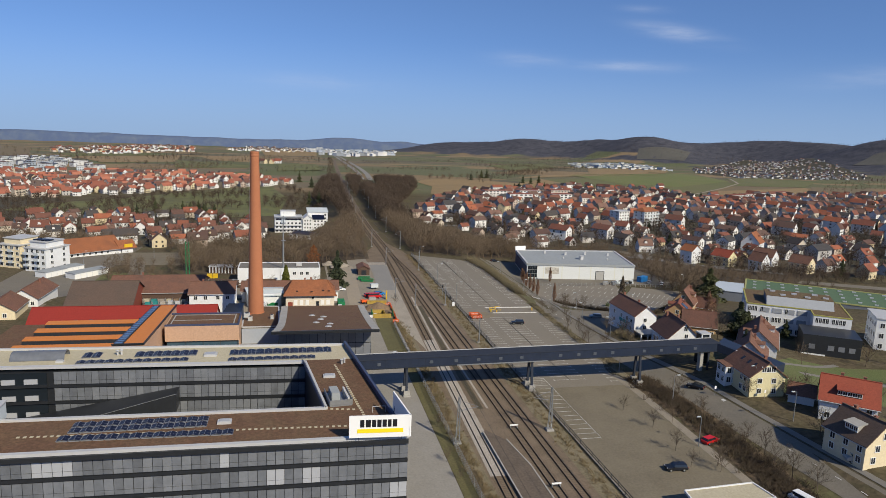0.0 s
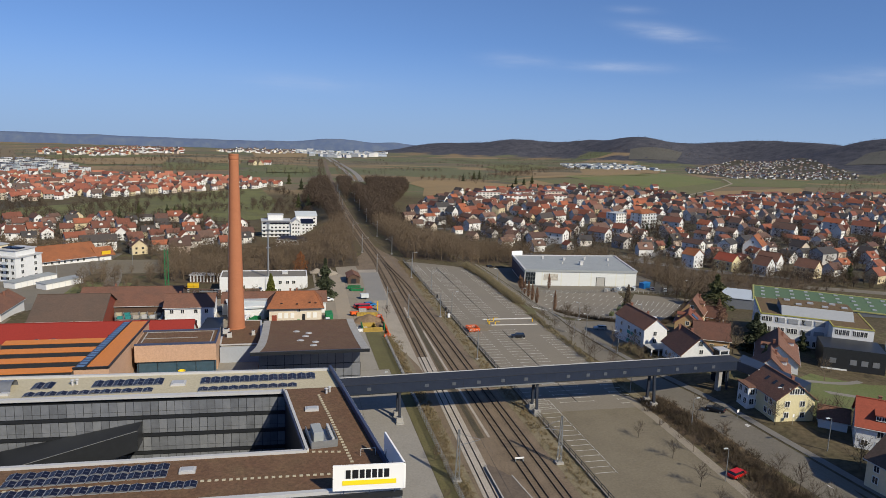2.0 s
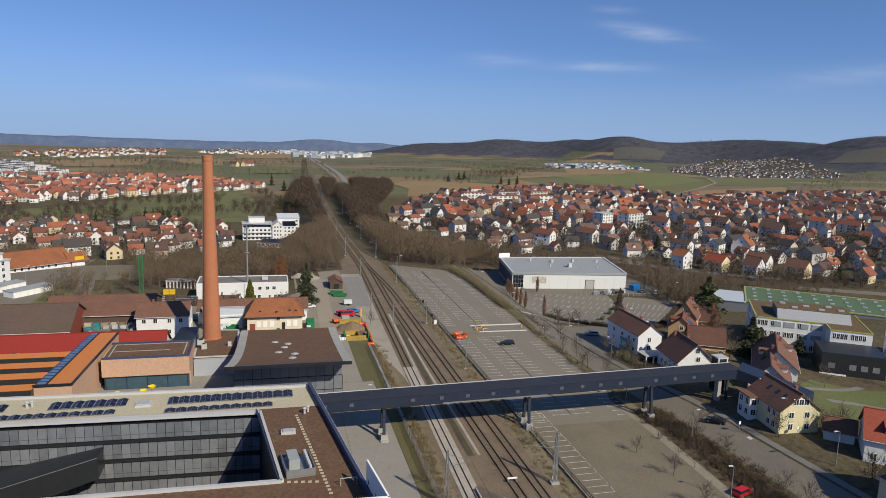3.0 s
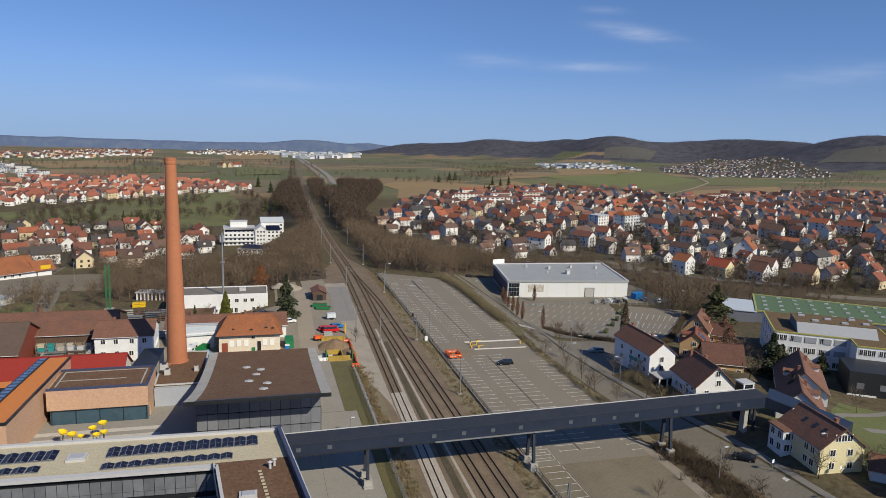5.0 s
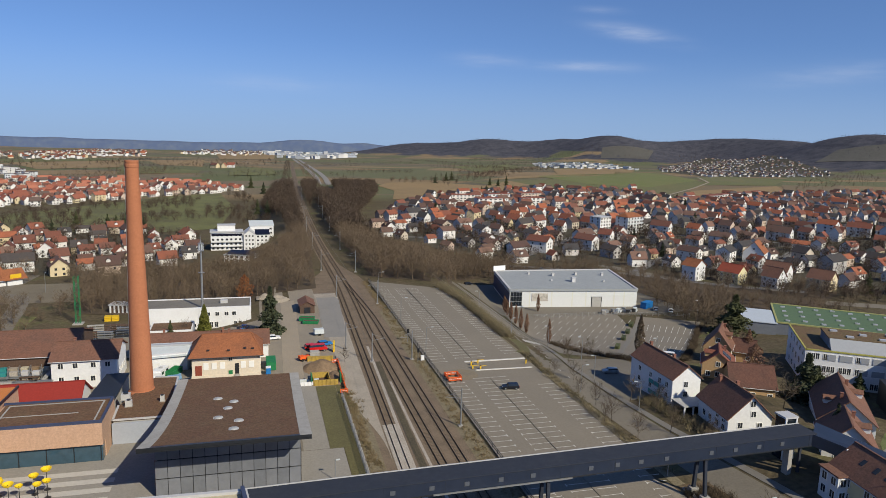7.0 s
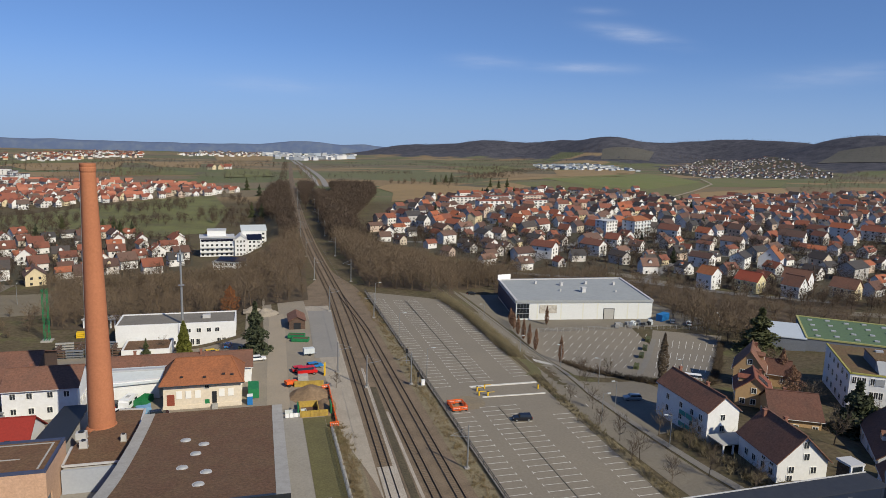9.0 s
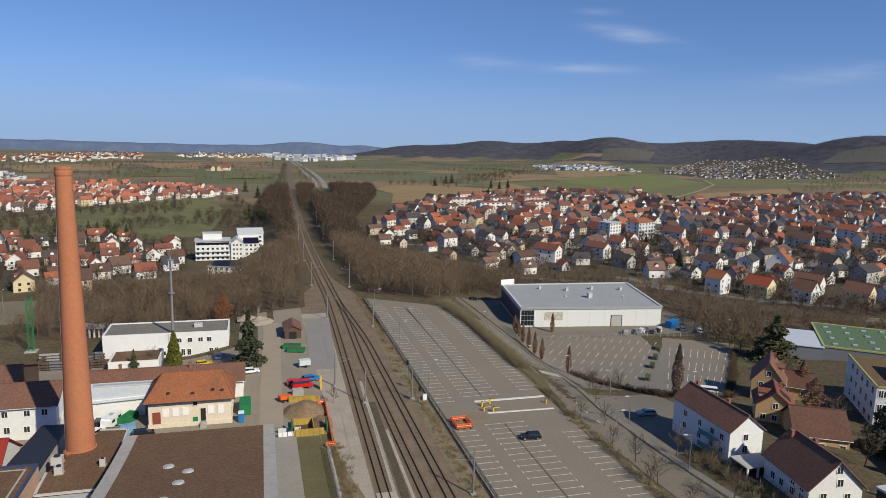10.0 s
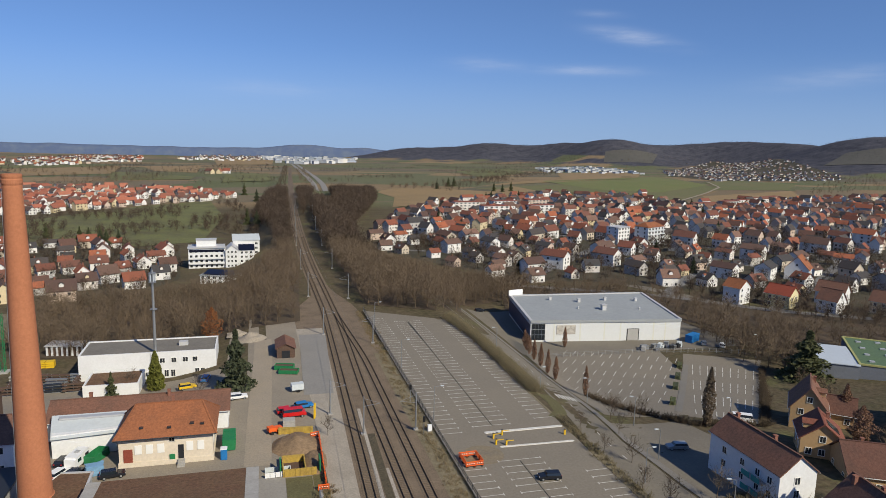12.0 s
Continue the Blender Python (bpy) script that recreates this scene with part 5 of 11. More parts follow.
# ------------------------------------------------------------------ pavilion with a curved planted roof
pv = thing("pavilion", "dark glazed pavilion under a curved brown planted roof", "pavilion")
def pav_z(y):
    t = max(0.0, (221.5 - y) / 47.0)
    return 7.1 + 5.8 * t ** 1.35
def pav_x(y, s):
    """Roof edge: the sides sweep outwards towards the south."""
    t = max(0.0, (221.5 - y) / 47.0)
    return (-3.7 - 0.5 * t - 1.3 * t ** 6) if s < 0 else (22.7 - 0.5 * t)
def pav_sheet(x_lo, x_hi, lift, thick, y0=174.6, y1=221.5):
    bm = B()
    prev = None
    for y in steps(y0, y1, 2.0):
        a, b = x_lo(y), x_hi(y)
        z = pav_z(y) + lift
        row = [bm.verts.new(p) for p in ((a, y, z), (b, y, z), (b, y, z - thick), (a, y, z - thick))]
        if prev:
            for i in range(4):
                bm.faces.new((prev[i], prev[(i + 1) % 4], row[(i + 1) % 4], row[i]))
        else:
            bm.faces.new(row)
        prev = row
    bm.faces.new(list(reversed(prev)))
    return bm
part("roof_slab", pav_sheet(lambda y: pav_x(y, -1), lambda y: pav_x(y, 1), 0, 0.75), M["dark_metal"], pv)
part("roof_edge", pav_sheet(lambda y: pav_x(y, -1) - 0.05, lambda y: pav_x(y, -1) + 2.0, 0.12, 0.4), M["concrete"], pv, "pale grey roof border", smooth_faces=False)
part("roof_edge", pav_sheet(lambda y: pav_x(y, 1) - 2.0, lambda y: pav_x(y, 1) + 0.05, 0.12, 0.4), M["concrete"], pv, "pale grey roof border")
part("roof_edge", pav_sheet(lambda y: pav_x(y, -1), lambda y: pav_x(y, 1), 0.10, 0.5, 174.5, 175.3), M["dark_metal"], pv)
part("roof_planting", pav_sheet(lambda y: pav_x(y, -1) + 2.0, lambda y: pav_x(y, 1) - 2.0, 0.08, 0.3, 175.4, 221.5), M["sedum"], pv, "brown planted roof")
PX0, PX1, PY = -3.9, 20.8, 182.2
bm = B(); box(bm, PX0 + 0.2, PY + 0.2, 0, PX1 - 0.2, 217.5, 6.5); part("core", bm, M["dark_metal"], pv)
bm = B(); box(bm, PX0 + 0.3, PY + 0.4, 6.5, PX1 - 0.3, 186.4, 10.15); part("upper_glazing", bm, M["dark_glass"], pv)
pw = (PX1 - PX0) / 12
bm = B(); box(bm, 0.05, -0.08, 0.1, pw - 0.05, 0.06, 3.35); pav_pane = mesh_of(bm, "panel", M["pavilion_glass"])
for r in range(3):
    for i in range(12):
        o = new("panel", pav_pane); o.location = (PX0 + i * pw, PY, 0.1 + r * 3.45); o.parent = pv
bm = B(); box(bm, PX1 - 0.1, PY, 0, PX1 + 0.1, 217, 6.8); part("side_wall", bm, M["dark_metal"], pv)
bm = B(); box(bm, PX0 - 0.05, PY + 0.3, 0, PX0 + 0.15, 205.6, 7.0); part("side_wall", bm, M["rust"], pv, "rust-coloured side wall")
for x, y in ((5.5, 204.5), (8.75, 201.5), (7.75, 196.75), (6.25, 190.25), (10.0, 187.25), (9.25, 182.0)):
    d = thing("roof_dome", "round white rooflight dome on the planted roof", "rooflight", x, y, pav_z(y) + 0.06, group="rooflight domes")
    bm = B(); lathe(bm, [(0.75, 0), (0.75, 0.12), (0.6, 0.24), (0.3, 0.31), (0.05, 0.33)], 14); part("dome", bm, M["dome"], d, smooth_faces=True)
    bm = B(); lathe(bm, [(0.9, 0), (0.9, 0.12)], 14); part("collar", bm, M["zinc"], d)

# ------------------------------------------------------------------ the old brick stack
ch = thing("chimney_stack", "tall round tapering red brick factory chimney", "chimney", -11.8, 223.5, 0)
bm = B()
rings = []
for i in range(27):
    z = 3.0 + (56.1 - 3.0) * i / 26
    rings.append((2.55 - 1.25 * (i / 26), z))
lathe(bm, rings, 28)
part("shaft", bm, M["chimney_brick"], ch, smooth_faces=True)
bm = B(); lathe(bm, [(1.34, 54.6), (1.44, 54.9), (1.44, 55.4), (1.36, 55.6), (1.42, 55.9), (1.40, 56.25), (1.0, 56.3)], 28); part("crown", bm, M["chimney_brick"], ch)
bm = B(); lathe(bm, [(2.95, 0), (2.95, 4.6), (2.65, 5.0)], 28); part("plinth", bm, M["chimney_brick"], ch)
bm = B()
for s in (-0.2, 0.2):
    beam(bm, (-2.55 * 0.9 + 0, s - 0.9, 5.0), (-1.25, s - 0.4, 55.5), 0.05)
part("ladder", bm, M["steel_grey"], ch)
# low roof at its foot
lr = thing("boiler_house", "low flat-roofed annexe at the chimney's foot", "annexe")
bm = B(); prism(bm, [(-14.8, 206.5), (-4.3, 206.5), (-4.9, 229.8), (-9.9, 230.4), (-15.0, 214)], 0, 4.6); part("wall", bm, M["grey_wall"], lr)
bm = B(); prism(bm, [(-14.9, 206.4), (-4.2, 206.4), (-4.8, 229.9), (-9.9, 230.5), (-15.1, 214)], 4.6, 4.9); part("roof", bm, M["sedum"], lr, "brown planted roof")
bm = B()
for a, b in (((-14.9, 206.4), (-4.2, 206.4)), ((-4.2, 206.4), (-4.8, 229.9)), ((-4.8, 229.9), (-9.9, 230.5)), ((-15.1, 214), (-14.9, 206.4))):
    beam(bm, (*a, 4.95), (*b, 4.95), 0.4, 0.3)
part("coping", bm, M["zinc"], lr)
for x, y, w in ((-14.2, 217.5, 1.8), (-13.0, 213.5, 1.3), (-6.5, 215, 0.9)):
    u = thing("air_unit", "grey ventilation unit on the roof", "air unit", x, y, 4.9, group="air units")
    bm = B(); cbox(bm, 0, 0, 0.15, w, w * 0.8, 1.2); part("casing", bm, M["zinc"], u)
    bm = B(); cbox(bm, 0, 0, 0, w + 0.2, w * 0.8 + 0.2, 0.15); part("base", bm, M["concrete"], u)
    bm = B(); tube(bm, (0, 0, 1.35), (0, 0, 1.55), w * 0.3, w * 0.3, 12); part("fan", bm, M["dark_metal"], u)

# ------------------------------------------------------------------ white hall
hl = thing("exhibition_hall", "large white flat-roofed hall with a sloping blue-grey roof", "hall", 0, 0, 0)
HZ = -8.1
HA, HB, HC, HD = (122.6, 365.5), (171.6, 319.9), (180.4, 361.6), (116.1, 327.4)
bm = B(); prism(bm, [HD, HB, HC, HA], HZ - 1.5, -0.9); part("wall", bm, M["hall_wall"], hl)
bm = B(); prism(bm, [lerp(HD, HC, 0.012), lerp(HB, HA, 0.012), lerp(HC, HD, 0.012), lerp(HA, HB, 0.012)], -0.9, -0.55); part("roof", bm, M["hall_roof"], hl, "blue-grey roof membrane")
bm = B(); wall_bar(bm, HD, HB, -0.35, 0.7, -1.25, -0.25); part("fascia", bm, M["hall_roof"], hl, "dark blue-grey fascia")
for a, b in ((HB, HC), (HC, HA), (HA, HD)):
    bm = B(); wall_bar(bm, a, b, -0.35, 1.0, -1.1, -0.2); part("fascia", bm, M["zinc"], hl, "pale metal roof edge")
du = Vector((HB[0] - HD[0], HB[1] - HD[1])).normalized()
dn = Vector((du.y, -du.x))
def on_hall(s, out):
    return (HD[0] + du.x * s + dn.x * out, HD[1] + du.y * s + dn.y * out)
def hall_panel(name, s0, s1, z0, z1, mat, label="", out=0.12):
    bm = B(); prism(bm, [on_hall(s0, -0.05), on_hall(s0, out), on_hall(s1, out), on_hall(s1, -0.05)], z0, z1); return part(name, bm, mat, hl, label)
for i in range(4):
    for k in range(3):
        hall_panel("window", 0.4 + i * 1.25, 1.55 + i * 1.25, HZ + 0.6 + k * 2.0, HZ + 2.45 + k * 2.0, M["dark_glass"])
hall_panel("poster", 9.5, 16.5, HZ + 2.6, HZ + 5.9, material("faded_poster", (0.50, 0.47, 0.42), 0.8, stain=0.9, stain_size=1.4, dirt=(0.16, 0.15, 0.13)), "faded picture panel on the wall")
hall_panel("gate", 36.0, 40.0, HZ, HZ + 4.2, M["grey_wall"], "grey roller gate")
hall_panel("gate_frame", 35.7, 40.3, HZ, HZ + 4.4, M["dark_metal"], "", 0.08)
for s in (8.4, 18.0, 27, 33, 45.5, 50):
    hall_panel("cladding_joint", s, s + 0.5, HZ, -1.3, M["hall_stripe"], "faint yellowish cladding stripe", 0.02)
bm = B(); wall_bar(bm, HA, HD, -0.1, -0.12, HZ + 0.5, -2.0); part("side_glazing", bm, M["blue_metal"], hl, "blue-grey side cladding")
bm = B(); wall_bar(bm, (HA[0] - .8, HA[1] - 1), (HA[0] + 5.5, HA[1] + 0.2), 0, 0.5, -0.6, 1.9); part("roof_sign", bm, M["sign_white"], hl, "white sign board on the roof")
for x, y, s in ((146, 351, 1.0), (136, 356, 0.8), (158, 352, 0.9), (170, 349, 0.9), (150, 338, 1.5), (164, 336, 0.5), (141, 341, 0.5)):
    rv = thing("roof_vent", "small metal vent on the hall roof", "vent", x, y, -0.56, group="roof vents")
    bm = B(); cbox(bm, 0, 0, 0, 1.1 * s, 1.1 * s, 1.3 * s); part("casing", bm, M["zinc"], rv)
    bm = B(); cbox(bm, 0, 0, 1.3 * s, 1.4 * s, 1.4 * s, 0.2); part("cap", bm, M["zinc"], rv)
# ------------------------------------------------------------------ on the office roofs
solar_row(-12.3, 147.0, 12, 1.78, 0.5, deep=1.8)
solar_row(-12.3, 142.6, 10, 1.78, 0.3)
solar_row(-31.2, 147.6, 7, 1.75, 0, deep=1.8)
solar_row(-41.5, 143.7, 12, 1.78, -0.5)
solar_row(-41.3, 147.9, 2, 1.8, 0, deep=1.8)
for dy in (0.0, 2.1):
    solar_row(-33.4, 110.9 + dy, 12, 1.72, 0.2)
solar_row(-34.2, 108.1, 15, 1.72, -1.5)


def roof_hatch(x, y, w, d, label="pale rooflight hatch on the flat roof"):
    t = thing("roof_hatch", label, "roof hatch", x, y, HQ_TOP - 0.25, group="roof hatches")
    bm = B(); cbox(bm, 0, 0, 0, w, d, 0.35); part("curb", bm, M["zinc"], t)
    bm = B(); cbox(bm, 0, 0, 0.35, w * 0.72, d * 0.72, 0.14); part("lid", bm, M["facade_blind"], t)


for x, y, w, d in ((-17.0, 146.2, 2.6, 2.2), (-11.0, 111.5, 2.2, 1.5), (6.9, 130.8, 2.3, 1.6), (-45.5, 144.5, 1.4, 1.0)):
    roof_hatch(x, y, w, d)
# air handling unit in a railed well
au = thing("air_handling_unit", "grey air handling unit on the sedum roof", "air unit", 7.9, 118.9, HQ_TOP - 0.25, 7)
bm = B(); cbox(bm, -0.6, 0.6, 0.3, 1.5, 3.4, 1.5); part("casing", bm, M["hall_roof"], au)
bm = B(); cbox(bm, 0, 0, 0, 4.0, 6.0, 0.3); part("base", bm, M["steel_grey"], au)
for x in (-2.0, 2.0):
    bm = B(); cbox(bm, x, 0, 0.3, 0.1, 6.0, 0.9); part("screen", bm, M["steel_grey"], au)
bm = B(); cbox(bm, 0, -3.0, 0.3, 4.0, 0.1, 0.9); part("screen", bm, M["steel_grey"], au)
for i in range(7):
    bm = B(); cbox(bm, 1.4, -2.4 + i * 0.8, 0.3, 0.35, 0.5, 1.1); part("duct", bm, M["zinc"], au)
# paving slabs of the roof walks
bm = B(); box(bm, -0.24, -0.24, 0, 0.24, 0.24, 0.07)
slab_mesh = mesh_of(bm, "paving_slab", M["gravel_roof"])
walkway = thing("roof_walkway", "row of pale paving slabs across the sedum roof", "walkway", 0, 0, HQ_TOP - 0.25)
for (a, b) in (((-41, 109.7), (10.8, 107.6)), ((8.4, 137.3), (12.0, 110.5)), ((2.8, 115.5), (11.0, 114.2))):
    for x, y, ux, uy in along([a, b], 0.95):
        o = new("slab", slab_mesh)
        o.location = (x, y, 0); o.parent = walkway
for x, y in ((10.4, 138.6), (9.8, 137.9), (-35.6, 148.0), (-34.9, 148.3)):
    t = thing("vent_pipe", "small metal vent pipe on the roof", "vent pipe", x, y, HQ_TOP - 0.25, group="vent pipes")
    bm = B(); tube(bm, (0, 0, 0), (0, 0, 0.9), 0.2, 0.2, 10); part("pipe", bm, M["zinc"], t)
    bm = B(); lathe(bm, [(0.35, 0.9), (0.38, 1.0), (0.1, 1.15)], 10); part("cowl", bm, M["zinc"], t)
# white roof cabin at the western end
cb = thing("roof_cabin", "pale blue-grey plant cabin on the roof", "cabin", -46.6, 113.0, HQ_TOP - 0.25)
bm = B(); cbox(bm, -1.5, 0, 0, 5.0, 10.5, 2.6); part("wall", bm, M["light_metal"], cb)
bm = B(); cbox(bm, -1.5, 0, 2.6, 5.3, 10.8, 0.15); part("roof", bm, M["zinc"], cb)
dr = thing("roof_dome_glass", "pale rounded glass rooflight on the gravel roof", "rooflight", -49.5, 147.5, HQ_TOP - 0.25)
bm = B()
prev = None
for i in range(9):
    a = math.pi * i / 8
    row = [bm.verts.new((x, -math.cos(a) * 1.9, 0.05 + math.sin(a) * 1.5)) for x in (-5.5, 4.5)]
    if prev:
        bm.faces.new((prev[0], prev[1], row[1], row[0]))
    prev = row
part("vault", bm, M["facade_glass"], dr, smooth_faces=True)
# corner sign: two white boards carrying plain bars in place of the name
sg = thing("roof_sign", "white corner sign board with black bars and a yellow stripe", "sign", 0, 0, 0)
S0, S1, S2 = (8.5, 101.5), (18.2, 101.0), (16.9, 111.0)
bm = B(); wall_bar(bm, S0, S1, 0, 0.25, 17.5, 21.1); part("board", bm, M["sign_white"], sg)
bm = B(); wall_bar(bm, S1, S2, 0, 0.25, 17.5, 21.1); part("board", bm, M["sign_white"], sg)
for k, (u, w) in enumerate(((0.155, 0.066), (0.245, 0.082), (0.345, 0.066), (0.43, 0.066), (0.515, 0.066), (0.60, 0.058), (0.68, 0.070))):
    bm = B(); wall_bar(bm, lerp(S0, S1, u + 0.02), lerp(S0, S1, u + 0.02 + w), -0.05, 0.06, 19.25, 20.45); part("bar", bm, M["sign_black"], sg, "black bar")
bm = B(); wall_bar(bm, lerp(S0, S1, 0.13), lerp(S0, S1, 0.87), -0.05, 0.06, 18.30, 18.95); part("stripe", bm, M["sign_yellow"], sg, "yellow stripe")
for t in (0.15, 0.5, 0.85):
    for a, b in ((S0, S1), (S1, S2)):
        p = lerp(a, b, t)
        q = (p[0] - (0.6 if a == S1 else 0), p[1] + (1.6 if a == S0 else 0))
        bm = B(); beam(bm, (p[0], p[1] + 0.2, 20.2), (q[0], q[1] + 0.2, HQ_TOP - 0.1), 0.10); beam(bm, (p[0], p[1] + 0.2, 18.0), (p[0], p[1] + 0.2, 16.9), 0.10); part("brace", bm, M["blue_metal"], sg)
rl = thing("roof_ladder_rail", "pale steel handrail on the roof edge", "handrail", 13.4, 112.5, HQ_TOP - 0.2)
bm = B()
for x in (0, 2.2):
    beam(bm, (x, 0, 0), (x, 0, 1.1), 0.08)
beam(bm, (0, 0, 1.1), (2.2, 0, 1.1), 0.08)
part("rail", bm, M["zinc"], rl)

# ------------------------------------------------------------------ brick building with sawtooth roof
bk = thing("brick_building", "low modern tan brick building with orange roof strips", "building")
bm = B(); box(bm, -35.2, 198.2, 3.6, -15.2, 210.6, 8.0); box(bm, -35.2, 201.0, 0, -15.2, 210.6, 3.6); part("wall", bm, M["brick_tan"], bk)
bm = B(); box(bm, -34.8, 198.6, 8.0, -15.6, 210.2, 8.15); part("roof", bm, M["sedum"], bk, "brown planted roof")
bm = B()
for x0, y0, x1, y1 in ((-35.2, 198.2, -15.2, 198.6), (-15.6, 198.6, -15.2, 210.6), (-35.2, 210.2, -15.6, 210.6)):
    box(bm, x0, y0, 8.0, x1, y1, 8.5)
part("parapet", bm, M["blue_metal"], bk, "dark blue parapet")
bm = B(); box(bm, -34.8, 198.9, 0.1, -15.4, 201.0, 3.6); part("glazing", bm, M["teal_glass"], bk, "blue-green glass front")
for i in range(5):
    x = -34.5 + i * 4.7
    bm = B(); box(bm, x - 0.05, 198.75, 0.1, x + 0.05, 198.9, 3.6); part("mullion", bm, M["dark_metal"], bk)
for x0, y0, x1, y1 in ((-34.0, 209.2, -16.6, 209.5), (-16.9, 199.6, -16.6, 209.2), (-34.0, 200.2, -33.7, 209.2), (-33.7, 203.6, -20.4, 203.85)):
    bm = B(); box(bm, x0, y0, 8.15, x1, y1, 8.22); part("gravel_strip", bm, M["concrete"], bk, "pale strip on the planted roof")
# tall slanting spine: orange strip with a glazed blue flank
sp = thing("spine_building", "long tan brick spine with an orange roof and blue glazed flank", "building")
bm = B(); prism(bm, [(-44.6, 180.6), (-37.2, 180.6), (-35.3, 219.2), (-41.8, 219.2)], 0, 8.3); part("wall", bm, M["brick_tan"], sp)
bm = B(); prism(bm, [(-42.2, 181.0), (-37.5, 181.0), (-35.6, 218.9), (-39.8, 218.9)], 8.3, 8.75); part("roof", bm, M["orange_sheet"], sp, "orange sheet roof")
bm = B(); prism(bm, [(-44.8, 180.6), (-42.3, 180.8), (-39.9, 219.1), (-42.0, 219.1)], 8.3, 8.6); part("flank", bm, M["blue_metal"], sp, "blue glazed flank")
for i in range(20):
    y = 182 + i * 1.9
    x = -44.6 + (y - 180.6) * 0.0725
    bm = B(); box(bm, x + 0.2, y, 8.6, x + 2.1, y + 0.9, 8.68); part("pane", bm, material("sky_blue_pane", (0.10, 0.17, 0.30), 0.2, spec=0.5) if i == 0 else bpy.data.materials["sky_blue_pane"], sp)
bm = B()
for a, b in (((-37.2, 180.5), (-35.2, 219.2)), ((-44.8, 180.5), (-37.2, 180.5)), ((-42.25, 181), (-39.85, 219))):
    beam(bm, (*a, 8.75), (*b, 8.75), 0.3, 0.5)
part("edge", bm, M["dark_metal"], sp)
sw = thing("sawtooth_hall", "works hall with sawtooth roof of orange strips", "works hall")
bm = B(); box(bm, -76, 182, 0, -43.5, 206.5, 6.6); part("wall", bm, M["brick_tan"], sw)
bm = B(); box(bm, -76.2, 181.8, 6.6, -43.0, 206.7, 6.9); part("roof", bm, M["sedum"], sw, "brown flat roof")
for i in range(4):
    y = 178.6 + i * 7.3
    x0, x1 = -67.6 + 0.4 * i, -44.6 + 0.5 * i
    bm = B()
    v = [bm.verts.new(p) for p in ((x0, y, 6.9), (x1, y, 6.9), (x1, y + 0.3, 8.3), (x0, y + 0.3, 8.3), (x0, y + 3.2, 8.55), (x1, y + 3.2, 8.55), (x1, y + 3.6, 6.9), (x0, y + 3.6, 6.9))]
    for f in ((0, 1, 2, 3), (3, 2, 5, 4), (4, 5, 6, 7), (0, 3, 4, 7), (1, 6, 5, 2)):
        bm.faces.new([v[k] for k in f])
    part("shed_roof", bm, M["dark_metal"], sw)
    bm = B(); prism(bm, [(x0 - 0.1, y + 0.6, 8.36), (x1, y + 0.6, 8.36), (x1, y + 3.5, 8.58), (x0 - 0.1, y + 3.5, 8.58)], 0.0, 0.12); part("roof_strip", bm, M["orange_sheet"], sw, "orange roof strip")
for x, y, w in ((-56, 205.2, 2.0), (-60, 205.4, 1.2), (-48.5, 205.0, 1.5)):
    u = thing("air_unit", "grey ventilation unit on the roof", "air unit", x, y, 6.9, group="air units")
    bm = B(); cbox(bm, 0, 0, 0.0, w, w * 0.7, 1.3); part("casing", bm, M["zinc"], u)
    bm = B(); tube(bm, (0, 0, 1.3), (0, 0, 1.5), w * 0.3, w * 0.3, 12); part("fan", bm, M["dark_metal"], u)
bm = B(); tube(bm, (-54.5, 205.6, 7.25), (-43.5, 205.6, 7.25), 0.35, 0.35, 8)
tagged(part("vent_duct", bm, M["zinc"]), "long pale metal duct along the roof edge", "duct")
# yellow sculpture chairs on the terrace
for x, y, s in ((-29.2, 186.5, 1.0), (-27.2, 184.6, 1.1), (-24.2, 187.8, 1.0), (-23.0, 185.2, 0.9), (-22.6, 189.2, 1.1), (-26.0, 185.9, 0.8), (-29.9, 188.2, 0.9), (-21.8, 186.2, 0.9)):
    s *= 0.8
    p = thing("parasol", "yellow folded-back parasol on a thin stand", "parasol", x, y, 0.11, x * 40, group="yellow parasols")
    bm = B(); tube(bm, (0, 0, 0), (0, 0, 4.3 * s), 0.07, 0.05, 6); part("pole", bm, M["dark_metal"], p)
    bm = B(); lathe(bm, [(0.12, 3.8 * s), (0.75 * s, 4.1 * s), (1.05 * s, 4.6 * s), (1.0 * s, 4.65 * s), (0.6 * s, 4.3 * s), (0.1, 4.05 * s)], 10); part("canopy", bm, M["yellow"], p)
    bm = B(); lathe(bm, [(0.55, 0), (0.55, 0.08)], 12); part("base", bm, M["dark_metal"], p)

# ------------------------------------------------------------------ houses and sheds
win_cache = {}


def window_mesh(w, h):
    """Frame and pane: a shallow box with a recessed glass."""
    key = (round(w, 2), round(h, 2))
    if key not in win_cache:
        bm = B()
        for x0, z0, x1, z1 in ((-w / 2 - .09, -.09, w / 2 + .09, 0.03), (-w / 2 - .09, h - .03, w / 2 + .09, h + .09), (-w / 2 - .09, 0, -w / 2 + .03, h), (w / 2 - .03, 0, w / 2 + .09, h), (-0.03, 0, 0.03, h)):
            box(bm, x0, -0.09, z0, x1, 0.03, z1)
        fr = mesh_of(bm, "window_frame", M["frame_white"])
        bm = B(); box(bm, -w / 2, -0.045, 0, w / 2, 0.02, h)
        win_cache[key] = (fr, mesh_of(bm, "glass", M["window"]))
    return win_cache[key]


def add_window(parent, x, y, z, rz, w=1.1, h=1.3):
    """A window facing the way -y turned by rz."""
    fr, gl = window_mesh(w, h)
    o = new("window", fr)
    o.matrix_world = pose(x, y, z, 0, 0, rz)
    o.parent = parent
    g = new("pane", gl)
    g.parent = o
    return o


